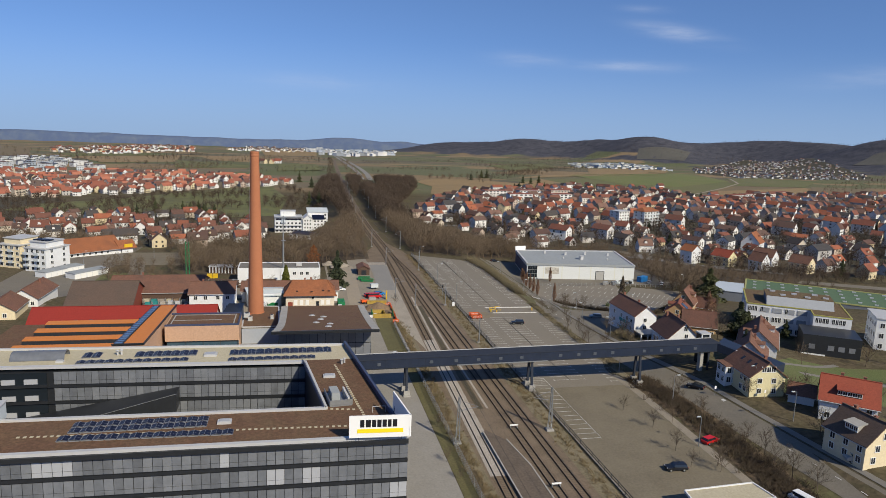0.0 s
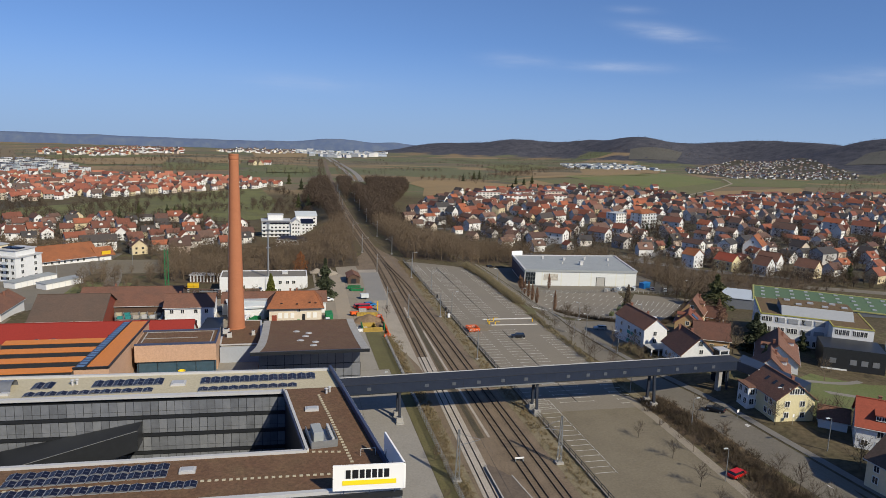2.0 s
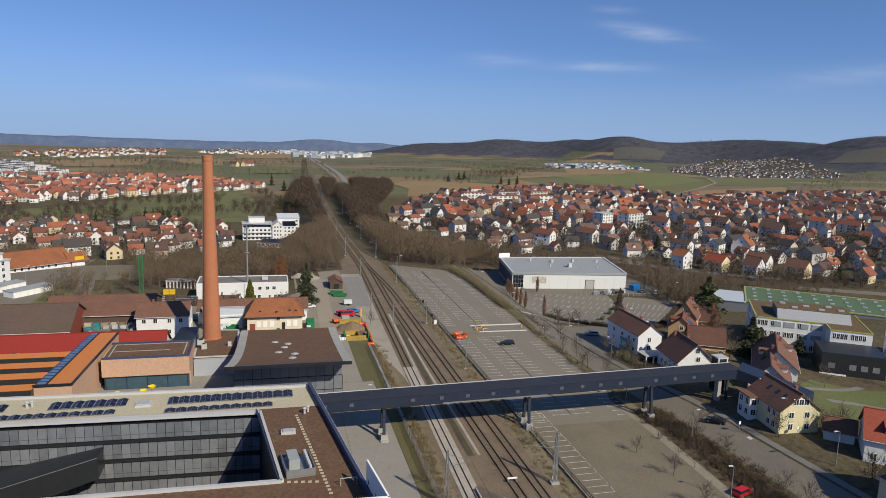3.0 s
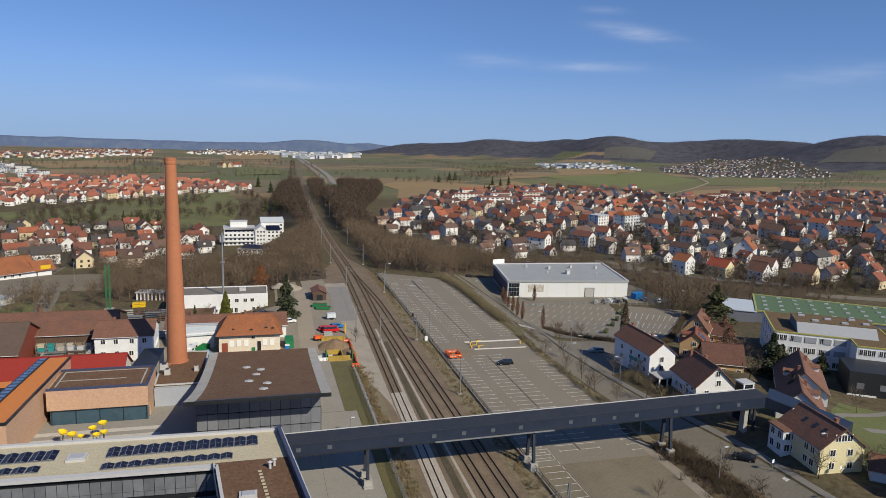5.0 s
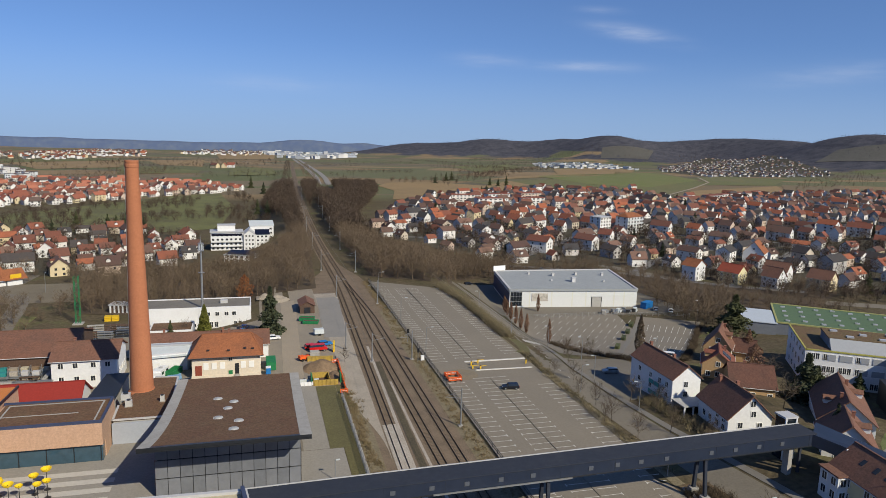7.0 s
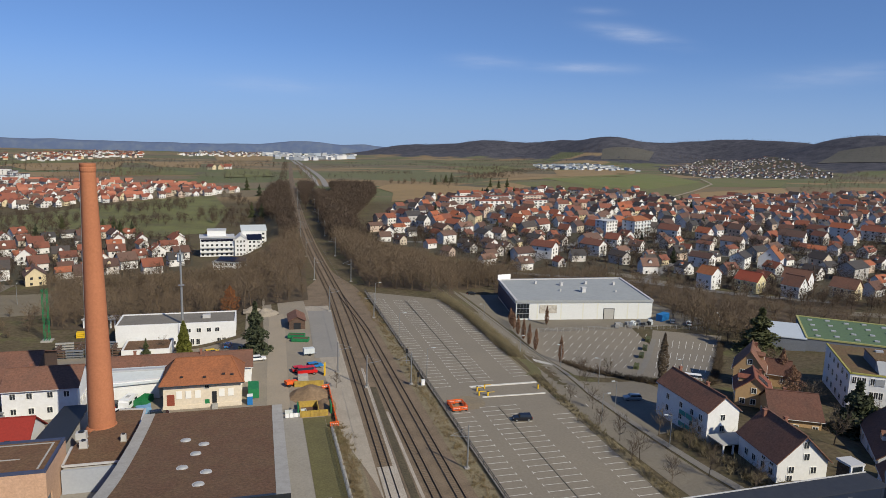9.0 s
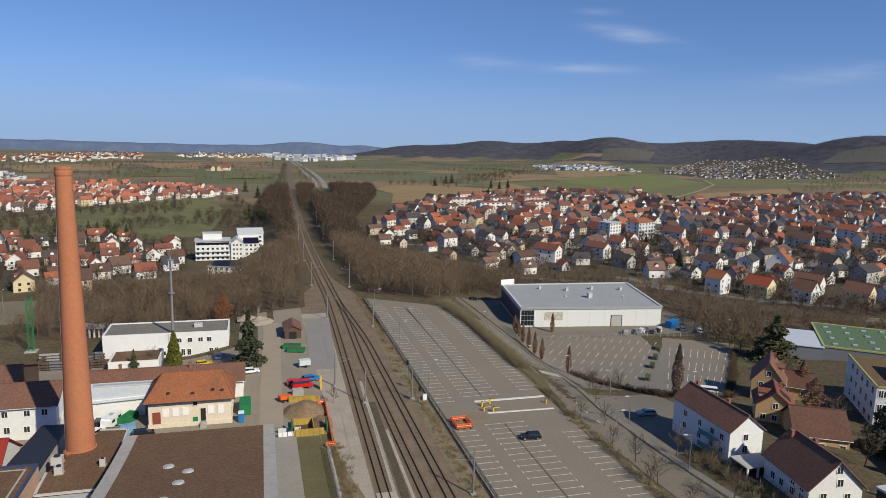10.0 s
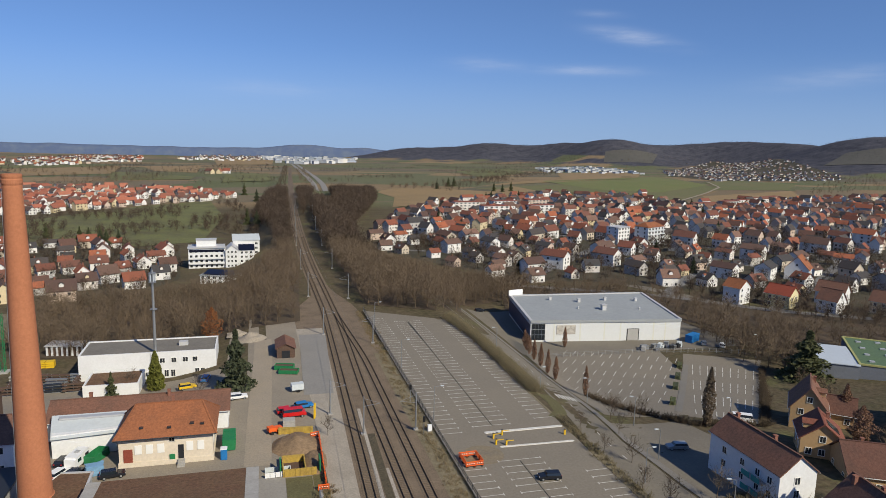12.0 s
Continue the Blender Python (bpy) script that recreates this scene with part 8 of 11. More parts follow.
# larger houses on the far side of the main road
ROADSIDE = [(234.5, 369.9), (250.5, 360.0), (263.7, 345.6), (278.5, 360.0), (312.0, 418.0), (286.0, 338.0)]
two_rows = ((-3.2, 0.9), (0.0, 0.9), (3.2, 0.9), (-3.2, 3.7), (0.0, 3.7), (3.2, 3.7))
house("house", "white three-storey house with an orange tiled roof", *ROADSIDE[0], 22, 9, 8, 7.8, 3.2, "white_wall", "roof_orange", front=((-2.5, 0.9), (2.5, 0.9), (-2.5, 3.5), (2.5, 3.5), (-2.5, 6.0), (2.5, 6.0)), side=((-2, 0.9), (2, 0.9), (-2, 3.5), (2, 3.5)))
house("house", "pale yellow house with a dark red roof", *ROADSIDE[1], 24, 9, 11, 6.0, 3.6, "yellow_wall", "roof_rust", front=((-2, 0.9), (2, 0.9), (-2, 3.7), (2, 3.7)), side=two_rows)
house("house", "white house with a steep brown roof by the main road", *ROADSIDE[2], 20, 8, 8.4, 6.0, 4.2, "white_wall", "roof_brown", front=((-2, 0.9), (2, 0.9), (-2, 3.7), (2, 3.7), (0, 6.8)), side=((-2.4, 0.9), (2.4, 0.9), (-2.4, 3.7), (2.4, 3.7)))
house("house", "white gabled house with a red-brown roof", *ROADSIDE[3], 28, 9, 12, 6.0, 4.2, "white_wall", "roof_brown", front=((-2, 0.9), (2, 0.9), (0, 4.0)), side=two_rows)
house("house", "tall white gabled house with a steep salmon roof", *ROADSIDE[4], -50, 12, 13, 6.5, 6.5, "white_wall", "roof_orange", front=((-3, 0.9), (3, 0.9), (0, 4.5), (0, 8.0)), side=two_rows)
house("house", "cream house with a brown roof at the road bend", *ROADSIDE[5], 24, 9, 11, 5.8, 4.0, "cream", "roof_brown", front=((-2, 0.9), (2, 0.9), (0, 4.0)), side=two_rows)
# bus shelter roof
bs = thing("bus_shelter", "flat white-edged shelter roof on steel posts", "shelter", 76.5, 101.5, 0.05)
bm = B(); prism(bm, [(-8.2, -3.0), (7.6, -3.4), (6.8, 2.2), (-7.6, 1.4)], 2.8, 3.0); part("roof", bm, M["gravel_roof"], bs)
bm = B()
for a, b in (((-8.2, -3.0), (7.6, -3.4)), ((7.6, -3.4), (6.8, 2.2)), ((6.8, 2.2), (-7.6, 1.4)), ((-7.6, 1.4), (-8.2, -3.0))):
    beam(bm, (*a, 3.0), (*b, 3.0), 0.25, 0.4)
part("edge", bm, M["white_wall"], bs)
for x in (-6, -2, 2, 6):
    bm = B(); tube(bm, (x, -1.0, 0), (x, -1.0, 2.8), 0.09, 0.09, 8); part("post", bm, M["steel_grey"], bs)

# clutter by the hall: stacked tanks, fence, container
bc = thing("blue_container", "bright blue steel container beside the hall", "container", 175.0, 317.2, ground(175, 317), 30)
bm = B(); cbox(bm, 0, 0, 0.1, 6.0, 2.6, 2.7); part("body", bm, M["blue_paint"], bc)
bm = B()
for i in range(11):
    cbox(bm, -2.75 + i * 0.55, -1.33, 0.2, 0.15, 0.08, 2.5)
part("ribs", bm, M["blue_paint"], bc)
random.seed(11)
for i in range(16):
    x, y = 150 + random.random() * 19, 309.5 + random.random() * 5
    c = thing("crate", random.choice(("grey steel crate beside the hall", "dark steel crate beside the hall")), "crate", x, y, ground(x, y) + 0.05, random.random() * 90, group="crates by the hall")
    w, d, h = 1.2 + random.random() * 1.4, 1.0 + random.random(), 0.8 + random.random() * 0.9
    bm = B(); cbox(bm, 0, 0, 0.12, w, d, h); part("box", bm, M[random.choice(("steel_grey", "grey_wall", "dark_metal", "light_metal"))], c)
    bm = B(); cbox(bm, 0, 0, 0, w, d, 0.12); part("pallet", bm, M["wood_dark"], c)
fe = thing("mesh_fence", "long mesh fence with concrete posts round the hall car park", "fence", 0, 0, 0)
bm = B()
for x, y, _, _ in along([(108, 309.5), (151, 308), (173, 304), (186, 300)], 2.5):
    z = ground(x, y); beam(bm, (x, y, z), (x, y, z + 1.6), 0.12)
part("posts", bm, M["concrete"], fe, kind="stuff")
bm = B()
pts = along([(108, 309.5), (151, 308), (173, 304), (186, 300)], 2.5)
for a, b in zip(pts, pts[1:]):
    for h in (0.5, 1.0, 1.5):
        beam(bm, (a[0], a[1], ground(a[0], a[1]) + h), (b[0], b[1], ground(b[0], b[1]) + h), 0.05)
part("wires", bm, M["steel_grey"], fe, kind="stuff")


# street lamps
def street_lamp(x, y, h, rz, reach=1.4):
    t = thing("street_lamp", "grey street lamp with a single flat head", "street lamp", x, y, ground(x, y), rz, group="street lamps")
    bm = B(); tube(bm, (0, 0, 0), (0, 0, h), 0.11, 0.06, 8); part("pole", bm, M["steel_grey"], t)
    bm = B(); beam(bm, (0, 0, h), (reach, 0, h + 0.12), 0.07); part("arm", bm, M["steel_grey"], t)
    bm = B(); prism(bm, [(reach - .2, -.16), (reach + .6, -.12), (reach + .6, .12), (reach - .2, .16)], h + 0.05, h + 0.22); part("head", bm, M["light_metal"], t)


for x, y, h, r, q in ((85.6, 124.6, 6.8, 180, 0.5), (93.0, 148, 7, 10, 1.0), (111.5, 142.5, 7.5, 180, 0.8), (110.5, 127, 7, 180, 0.8), (89.5, 170.5, 6.5, 20, 0.8), (100.2, 199, 7, 160, 1.0), (92.6, 214, 7, 0, 1.2),
                       (106.5, 241.5, 7, 160, 0.8), (103.0, 258, 7, 180, 0.8), (60.9, 286, 8, 0, 1.6), (60.9, 330, 8, 0, 1.6), (60.9, 250, 8, 0, 1.6), (93.5, 300, 7, 180, 1), (100.5, 222, 6.5, 180, 0.8), (92.9, 264.5, 6, 0, 0.6),
                       (27.0, 182, 4.0, 0, 0.3), (-96, 345, 8, 0, 1.2), (-70, 372, 8, 90, 1.2), (128, 236, 7, 180, 0.8), (185, 296, 8, 180, 0.8)):
    street_lamp(x, y, h, r, q)
for x, y in ((103.6, 146.5), (112.3, 139.4)):
    t = thing("road_sign", "small white road sign on a post", "road sign", x, y, ground(x, y), 20, group="road signs")
    bm = B(); tube(bm, (0, 0, 0), (0, 0, 2.4), 0.04, 0.04, 6); part("post", bm, M["steel_grey"], t)
    bm = B(); box(bm, -0.35, -0.06, 1.8, 0.35, -0.02, 2.5); part("plate", bm, M["sign_white"], t)
# ------------------------------------------------------------------ trees
def fast_mesh(name, verts, tris, mat):
    """A mesh from arrays of points and triangles."""
    me = bpy.data.meshes.new(name)
    verts = np.asarray(verts, np.float32); tris = np.asarray(tris, np.int32)
    me.vertices.add(len(verts)); me.vertices.foreach_set("co", verts.ravel())
    me.loops.add(tris.size); me.loops.foreach_set("vertex_index", tris.ravel())
    me.polygons.add(len(tris))
    me.polygons.foreach_set("loop_start", np.arange(0, tris.size, 3, dtype=np.int32))
    me.polygons.foreach_set("loop_total", np.full(len(tris), 3, np.int32))
    me.polygons.foreach_set("use_smooth", np.zeros(len(tris), bool))
    me.update(calc_edges=True)
    me.materials.append(mat)
    return me


def strokes_to_arrays(strokes):
    """Three-sided tapering twigs: (a, b, ra, rb)."""
    a = np.array([s[0] for s in strokes]); b = np.array([s[1] for s in strokes])
    ra = np.array([s[2] for s in strokes])[:, None]; rb = np.array([s[3] for s in strokes])[:, None]
    d = b - a
    d = d / np.maximum(np.linalg.norm(d, axis=1, keepdims=True), 1e-6)
    h = np.where(np.abs(d[:, 2:3]) < 0.9, np.array([[0, 0, 1.0]]), np.array([[1.0, 0, 0]]))
    s = np.cross(d, h); s /= np.linalg.norm(s, axis=1, keepdims=True)
    t = np.cross(s, d)
    rows = []
    for p, r in ((a, ra), (b, rb)):
        for k in range(3):
            q = 2 * math.pi * k / 3
            rows.append(p + (s * math.cos(q) + t * math.sin(q)) * r)
    v = np.stack(rows, 1).reshape(-1, 3)
    f = np.array([[0, 1, 4], [0, 4, 3], [1, 2, 5], [1, 5, 4], [2, 0, 3], [2, 3, 5]])
    tri = (np.arange(len(strokes)) * 6)[:, None, None] + f[None]
    return v, tri.reshape(-1, 3)


def spikes_to_arrays(strokes):
    """Three-sided twigs that run out to a point."""
    a = np.array([s[0] for s in strokes]); b = np.array([s[1] for s in strokes])
    r = np.array([s[2] for s in strokes])[:, None] * 1.15
    d = b - a
    d = d / np.maximum(np.linalg.norm(d, axis=1, keepdims=True), 1e-6)
    h = np.where(np.abs(d[:, 2:3]) < 0.9, np.array([[0, 0, 1.0]]), np.array([[1.0, 0, 0]]))
    s = np.cross(d, h); s /= np.linalg.norm(s, axis=1, keepdims=True)
    t = np.cross(s, d)
    rows = [a + (s * math.cos(2.0944 * k) + t * math.sin(2.0944 * k)) * r for k in range(3)] + [b + d * 0.15]
    v = np.stack(rows, 1).reshape(-1, 3)
    tri = (np.arange(len(strokes)) * 4)[:, None, None] + np.array([[0, 1, 3], [1, 2, 3], [2, 0, 3]])[None]
    return v, tri.reshape(-1, 3)


def bare_tree_strokes(rng, h, spread=0.42, twigs=10, width=1.0, first=0.28, thin=1.0, lift=0.0):
    """Trunk and limbs, then twigs, of a leafless tree."""
    wood, fine = [], []
    r0 = h * 0.017 * thin
    p = np.zeros(3); dirn = np.array([0, 0, 1.0])
    n = 5
    pts = [p.copy()]
    for i in range(n):
        dirn = dirn + rng.normal(0, 0.07, 3) * np.array([1, 1, 0.2]); dirn /= np.linalg.norm(dirn)
        p = p + dirn * h * 0.72 / n
        pts.append(p.copy())
    for i in range(n):
        wood.append((pts[i], pts[i + 1], r0 * (1 - 0.75 * i / n), r0 * (1 - 0.75 * (i + 1) / n)))
    limbs = int(9 + h * 0.25)
    for k in range(limbs):
        u = first + (1 - first) * (k + rng.random()) / limbs
        base = pts[min(n - 1, int(u * n))] + (pts[min(n, int(u * n) + 1)] - pts[min(n - 1, int(u * n))]) * (u * n % 1)
        az = k * 2.4 + rng.normal(0, 0.3)
        up = 0.55 + lift + 0.6 * u + rng.normal(0, 0.12)
        ln = h * spread * (1.05 - 0.55 * abs(u - 0.45)) * (0.75 + 0.4 * rng.random())
        d = np.array([math.cos(az), math.sin(az), up]); d /= np.linalg.norm(d)
        mid = base + d * ln * 0.5
        d2 = d + rng.normal(0, 0.22, 3) + np.array([0, 0, 0.15]); d2 /= np.linalg.norm(d2)
        end = mid + d2 * ln * 0.55
        rl = r0 * 0.42 * (1.1 - 0.6 * u)
        wood.append((base, mid, rl, rl * 0.65)); wood.append((mid, end, rl * 0.65, rl * 0.25))
        for j in range(twigs):
            s = rng.random()
            o = base + (mid - base) * min(1, s * 2) if s < 0.5 else mid + (end - mid) * (s * 2 - 1)
            e = (d2 if s > 0.5 else d) * 0.6 + rng.normal(0, 0.45, 3) + np.array([0, 0, 0.55]); e /= np.linalg.norm(e)
            l1 = h * (0.10 + 0.10 * rng.random())
            q = o + e * l1
            fine.append((o, q, 0.035 * width, 0.018 * width))
            for _ in range(2):
                e2 = e + rng.normal(0, 0.55, 3); e2 /= np.linalg.norm(e2)
                fine.append((q - e * l1 * 0.4 * rng.random(), q + e2 * l1 * (0.5 + 0.4 * rng.random()), 0.024 * width, 0.012 * width))
    return wood, fine


tree_kinds = []
for k in range(7):
    rng = np.random.default_rng(100 + k)
    wood, fine = bare_tree_strokes(rng, 10.0, 0.36 + 0.03 * (k % 3), 9, 1.25)
    tree_kinds.append((fast_mesh("trunk", *strokes_to_arrays(wood), M["bark"]), fast_mesh("crown", *spikes_to_arrays(fine), M["twig"])))


def bare_tree(x, y, h, k=None, label="leafless broad-leaved tree with fine twigs", group="bare trees"):
    k = random.randrange(7) if k is None else k
    t = thing("tree", label, "tree", x, y, ground(x, y) - 0.05, random.random() * 360, group=group)
    t.scale = (h / 10, h / 10, h / 10 * (0.92 + 0.16 * random.random()))
    part("trunk", tree_kinds[k][0], None, t)
    part("crown", tree_kinds[k][1], None, t)
    return t


def leaf_cloud(rng, pts, size):
    """Small tilted leaf clumps (pairs of triangles) about given points."""
    n = len(pts)
    a = rng.normal(0, 1, (n, 3)); a /= np.linalg.norm(a, axis=1, keepdims=True)
    b = np.cross(a, rng.normal(0, 1, (n, 3))); b /= np.maximum(np.linalg.norm(b, axis=1, keepdims=True), 1e-6)
    s = size * (0.6 + 0.8 * rng.random((n, 1)))
    v = np.stack([pts - a * s, pts + b * s * 0.6, pts + a * s, pts - b * s * 0.6 + np.cross(a, b) * s * 0.3], 1).reshape(-1, 3)
    i = np.arange(n)[:, None] * 4
    tri = np.concatenate([i + np.array([[0, 1, 2]]), i + np.array([[0, 2, 3]])], 0)
    return v, tri


def conifer_arrays(rng, h, r, n=2500, droop=0.24):
    """Tiers of drooping boughs."""
    z = h * (0.06 + 0.94 * rng.random(n) ** 1.25)
    tier = np.floor(z / (h * 0.055)) * 2.399
    az = tier + np.floor(rng.random(n) * 9) * (2 * math.pi / 9) + rng.normal(0, 0.14, n)
    rad = r * (1 - z / h) ** 0.85 * rng.random(n) ** 0.55 * (0.80 + 0.4 * np.sin(tier * 3.1))
    p = np.stack([rad * np.cos(az), rad * np.sin(az), z - droop * rad], 1)
    return leaf_cloud(rng, p, h * 0.026)


conifer_kinds = []
for k in range(3):
    rng = np.random.default_rng(300 + k)
    v, f = conifer_arrays(rng, 10.0, 2.7 + 0.3 * k, 4200)
    bm = B(); tube(bm, (0, 0, 0), (0, 0, 9.0), 0.22, 0.04, 7)
    conifer_kinds.append((mesh_of(bm, "trunk", M["bark"]), fast_mesh("crown", v, f, M["needle"])))


def conifer(x, y, h, k=0, label="dark green spruce with drooping boughs", wide=1.0):
    t = thing("conifer", label, "tree", x, y, ground(x, y), random.random() * 360, group="conifers")
    t.scale = (h / 10 * wide, h / 10 * wide, h / 10)
    part("trunk", conifer_kinds[k][0], None, t)
    part("crown", conifer_kinds[k][1], None, t)


def column_tree(name, label, x, y, h, r, mat, seed, n=1600, belly=0.35, group="", wave=0.35, leaf=0.22):
    """A narrow upright crown of clumps: poplars, thujas."""
    rng = np.random.default_rng(seed)
    z = h * (0.05 + 0.95 * rng.random(n))
    u = z / h
    prof = np.where(u < belly, (u / belly) ** 0.5, ((1 - u) / (1 - belly)) ** 0.75)
    rad = r * prof * rng.random(n) ** 0.45 * (1.0 - wave / 2 + wave * np.sin(z * 2.1 + seed))
    az = rng.random(n) * 2 * math.pi
    p = np.stack([rad * np.cos(az), rad * np.sin(az), z], 1)
    v, f = leaf_cloud(rng, p, leaf + h * 0.008)
    t = thing(name, label, "tree", x, y, ground(x, y), 0, group=group)
    bm = B(); tube(bm, (0, 0, 0), (0, 0, h * 0.8), 0.16, 0.04, 7); part("trunk", bm, M["bark"], t)
    part("crown", fast_mesh("crown", v, f, M[mat]), None, t)


column_tree("thuja", "dense yellow-green conical thuja by the white building", -3.1, 294.3, 10.6, 2.5, "thuja", 1, 6500, 0.10, wave=0.08)
conifer(17.6, 280.6, 15.0, 1, "broad dark green spruce at the edge of the yard", 1.15)
conifer(-13.2, 291.0, 6.5, 0, "small dark conifer against the white wall")
conifer(163.0, 212.0, 8.0, 2)
conifer(168.4, 202.6, 6.0, 1, "small spruce before the school windows", 1.5)
conifer(184.0, 273.0, 15.0, 1, "tall dark spruce beside the low school wing", 1.9)
conifer(129.0, 171.0, 8.0, 1)
conifer(145.6, 197.0, 12.6, 0, "broad dense dark green pine between houses and school", 1.75)
conifer(148.0, 196.2, 10.0, 2, "broad dense dark green pine between houses and school", 1.5)
for k, (x, y, h) in enumerate(((111.7, 321.5, 6.3), (109.4, 311.8, 6.6), (108.3, 305.0, 7.0), (107.7, 298.3, 7.4), (106.7, 290.7, 7.6), (106.5, 284.6, 7.2), (108.7, 270.1, 8.6), (125.6, 319.1, 7.4), (110.5, 316.6, 6.2))):
    column_tree("poplar", "narrow reddish brown columnar tree", x, y, h, 1.0, "poplar", 40 + k, 1500, 0.4, "columnar trees", 0.10, 0.10)
column_tree("poplar", "tall grey-brown columnar poplar", 123.0, 237.4, 14.4, 1.7, "twig_far", 60, 3000, 0.45, "columnar trees", 0.12, 0.10)
column_tree("poplar", "tall bare columnar tree near the school", 157.6, 233.0, 10.5, 2.0, "poplar", 61, 2400, 0.45, "columnar trees", 0.12, 0.10)
column_tree("beech", "rust-leaved young beech behind the white building", 9.3, 327.0, 12.0, 3.8, "beech", 62, 2600, 0.5, wave=0.2, leaf=0.08)
column_tree("hornbeam", "brown-leaved hornbeam in the garden by the school", 151.6, 222.6, 8.6, 3.4, "poplar", 63, 2600, 0.45, wave=0.2, leaf=0.12)
random.seed(21)
for x, y, h in ((94.5, 222, 5.5), (91.0, 227, 5.0), (92.2, 205, 6.0), (91.5, 196, 6.5), (92.3, 186, 6), (90.8, 212, 5), (103, 246, 6), (106, 250, 5.5), (109, 246, 5), (112, 248, 6), (99.5, 236, 5), (92.3, 240, 4.5), (89.6, 196, 4.5),
                (101.5, 205, 7), (102.5, 196, 7.5), (100.2, 186, 7), (103, 177, 6), (95.5, 150, 6.5), (96.4, 141, 5), (108.8, 140.6, 6), (117, 138.0, 6.5), (120, 139.5, 6), (110.5, 118.6, 7), (116.5, 117.5, 6),
                (79.5, 123.5, 5), (83.5, 113.5, 5), (78.8, 116.5, 4.5), (86.5, 137, 5.0), (80.5, 135, 5.0), (78.0, 145, 4.2), (84.5, 116, 5), (96.8, 118, 6), (96.5, 109, 6.5), (97.0, 103, 6), (94.5, 112, 6), (96.5, 124, 5.5),
                (133, 190, 9), (122, 196, 6), (148, 212, 8), (155, 202, 8), (152, 196, 8), (150, 172, 7), (123, 134, 6), (130, 138, 6), (140, 122, 8), (139, 112, 8),
                (37.0, 247, 4.5), (29.9, 125, 3), (31.6, 142, 3.2), (31.2, 118, 3), (-8.8, 296, 6), (57.5, 178, 3.5), (57.8, 152, 3.0), (9.5, 276, 6),
                (132, 128, 8), (127, 110, 9), (124, 140, 7), (158, 130, 8), (165, 140, 8), (171, 152, 8), (183, 172, 9), (193, 178, 9), (173, 172, 7)):
    bare_tree(x, y, h)

# hedge and bushes along the lot's eastern edge and on the bank
def bush_strip(name, label, line, half, count, h0, h1, seed, mat="hedge"):
    rng = np.random.default_rng(seed)
    strokes = []
    pts = along(line, 0.5)
    for _ in range(count):
        x, y, ux, uy = pts[rng.integers(len(pts))]
        o = rng.normal(0, half * 0.55)
        bx, by = x + uy * o, y - ux * o
        bz = ground(bx, by)
        h = h0 + (h1 - h0) * rng.random()
        for _ in range(7):
            e = np.array([rng.normal(0, 0.5), rng.normal(0, 0.5), 1.0]); e /= np.linalg.norm(e)
            a = np.array([bx, by, bz]) + rng.normal(0, 0.25, 3) * np.array([1, 1, 0])
            m = a + e * h * (0.5 + 0.5 * rng.random())
            strokes.append((a, m, 0.045, 0.02))
            for _ in range(2):
                e2 = e + rng.normal(0, 0.6, 3); e2 /= np.linalg.norm(e2)
                q = a + (m - a) * (0.35 + 0.5 * rng.random())
                strokes.append((q, q + e2 * h * 0.45, 0.028, 0.012))
    tagged(part(name, fast_mesh(name, *spikes_to_arrays(strokes), M[mat]), None), label, "bushes", kind="stuff")


bush_strip("hedge", "bare brown hedge between car park and road", [(87.8, 336), (90.2, 312), (90.6, 290), (90.8, 262)], 1.6, 950, 1.2, 3.4, 1)
bush_strip("hedge", "dark bare hedge along the hall car park", [(109.8, 270.0), (111.3, 261.1), (114.5, 252.0), (118.1, 244.8), (121.4, 238.6), (136.4, 234.2), (150.0, 250.0), (164.0, 267.4), (178.0, 284.6)], 0.8, 620, 0.9, 2.2, 9, "bank_twig")
bush_strip("bank_scrub", "tangled dry scrub on the bank beside the street", [(91.6, 60), (92.0, 104), (93.0, 114), (93.4, 126), (93.6, 140), (92.6, 155), (91.4, 164)], 3.4, 2300, 0.7, 2.2, 2, "bank_twig")
bush_strip("verge_bushes", "thin bare bushes on the verge", [(90.2, 246), (89.7, 225), (89.8, 196), (90.2, 172)], 1.2, 260, 0.4, 1.3, 3)
bush_strip("railway_weeds", "dry weeds along the railway fence", [(34.4, 50), (34.6, 140), (35.0, 190), (34.8, 225)], 1.5, 1000, 0.3, 1.1, 4, "weed")
bush_strip("weeds", "dry weeds beside the tracks", [(57.4, 60), (57.4, 180), (57.8, 260), (58.2, 350)], 1.6, 1100, 0.25, 0.8, 5, "weed")
bush_strip("garden_shrubs", "bare garden shrubs round the houses", [(106, 176), (105.8, 190), (104.6, 204), (122, 188), (124, 200)], 1.6, 420, 0.8, 2.4, 6)
# ------------------------------------------------------------------ woods (kind stuff)
def merge_copies(base_v, base_f, places):
    """One array of many turned and scaled copies. places: x, y, z, turn, width, height."""
    n, m = len(places), len(base_v)
    P = np.asarray(places, np.float64)
    c, s = np.cos(P[:, 3])[:, None], np.sin(P[:, 3])[:, None]
    bx, by, bz = base_v[:, 0][None], base_v[:, 1][None], base_v[:, 2][None]
    X = P[:, 0:1] + (bx * c - by * s) * P[:, 4:5]
    Y = P[:, 1:2] + (bx * s + by * c) * P[:, 4:5]
    Zz = P[:, 2:3] + bz * P[:, 5:6]
    v = np.stack([X, Y, Zz], 2).reshape(-1, 3)
    f = (base_f[None] + (np.arange(n) * m)[:, None, None]).reshape(-1, 3)
    return v, f


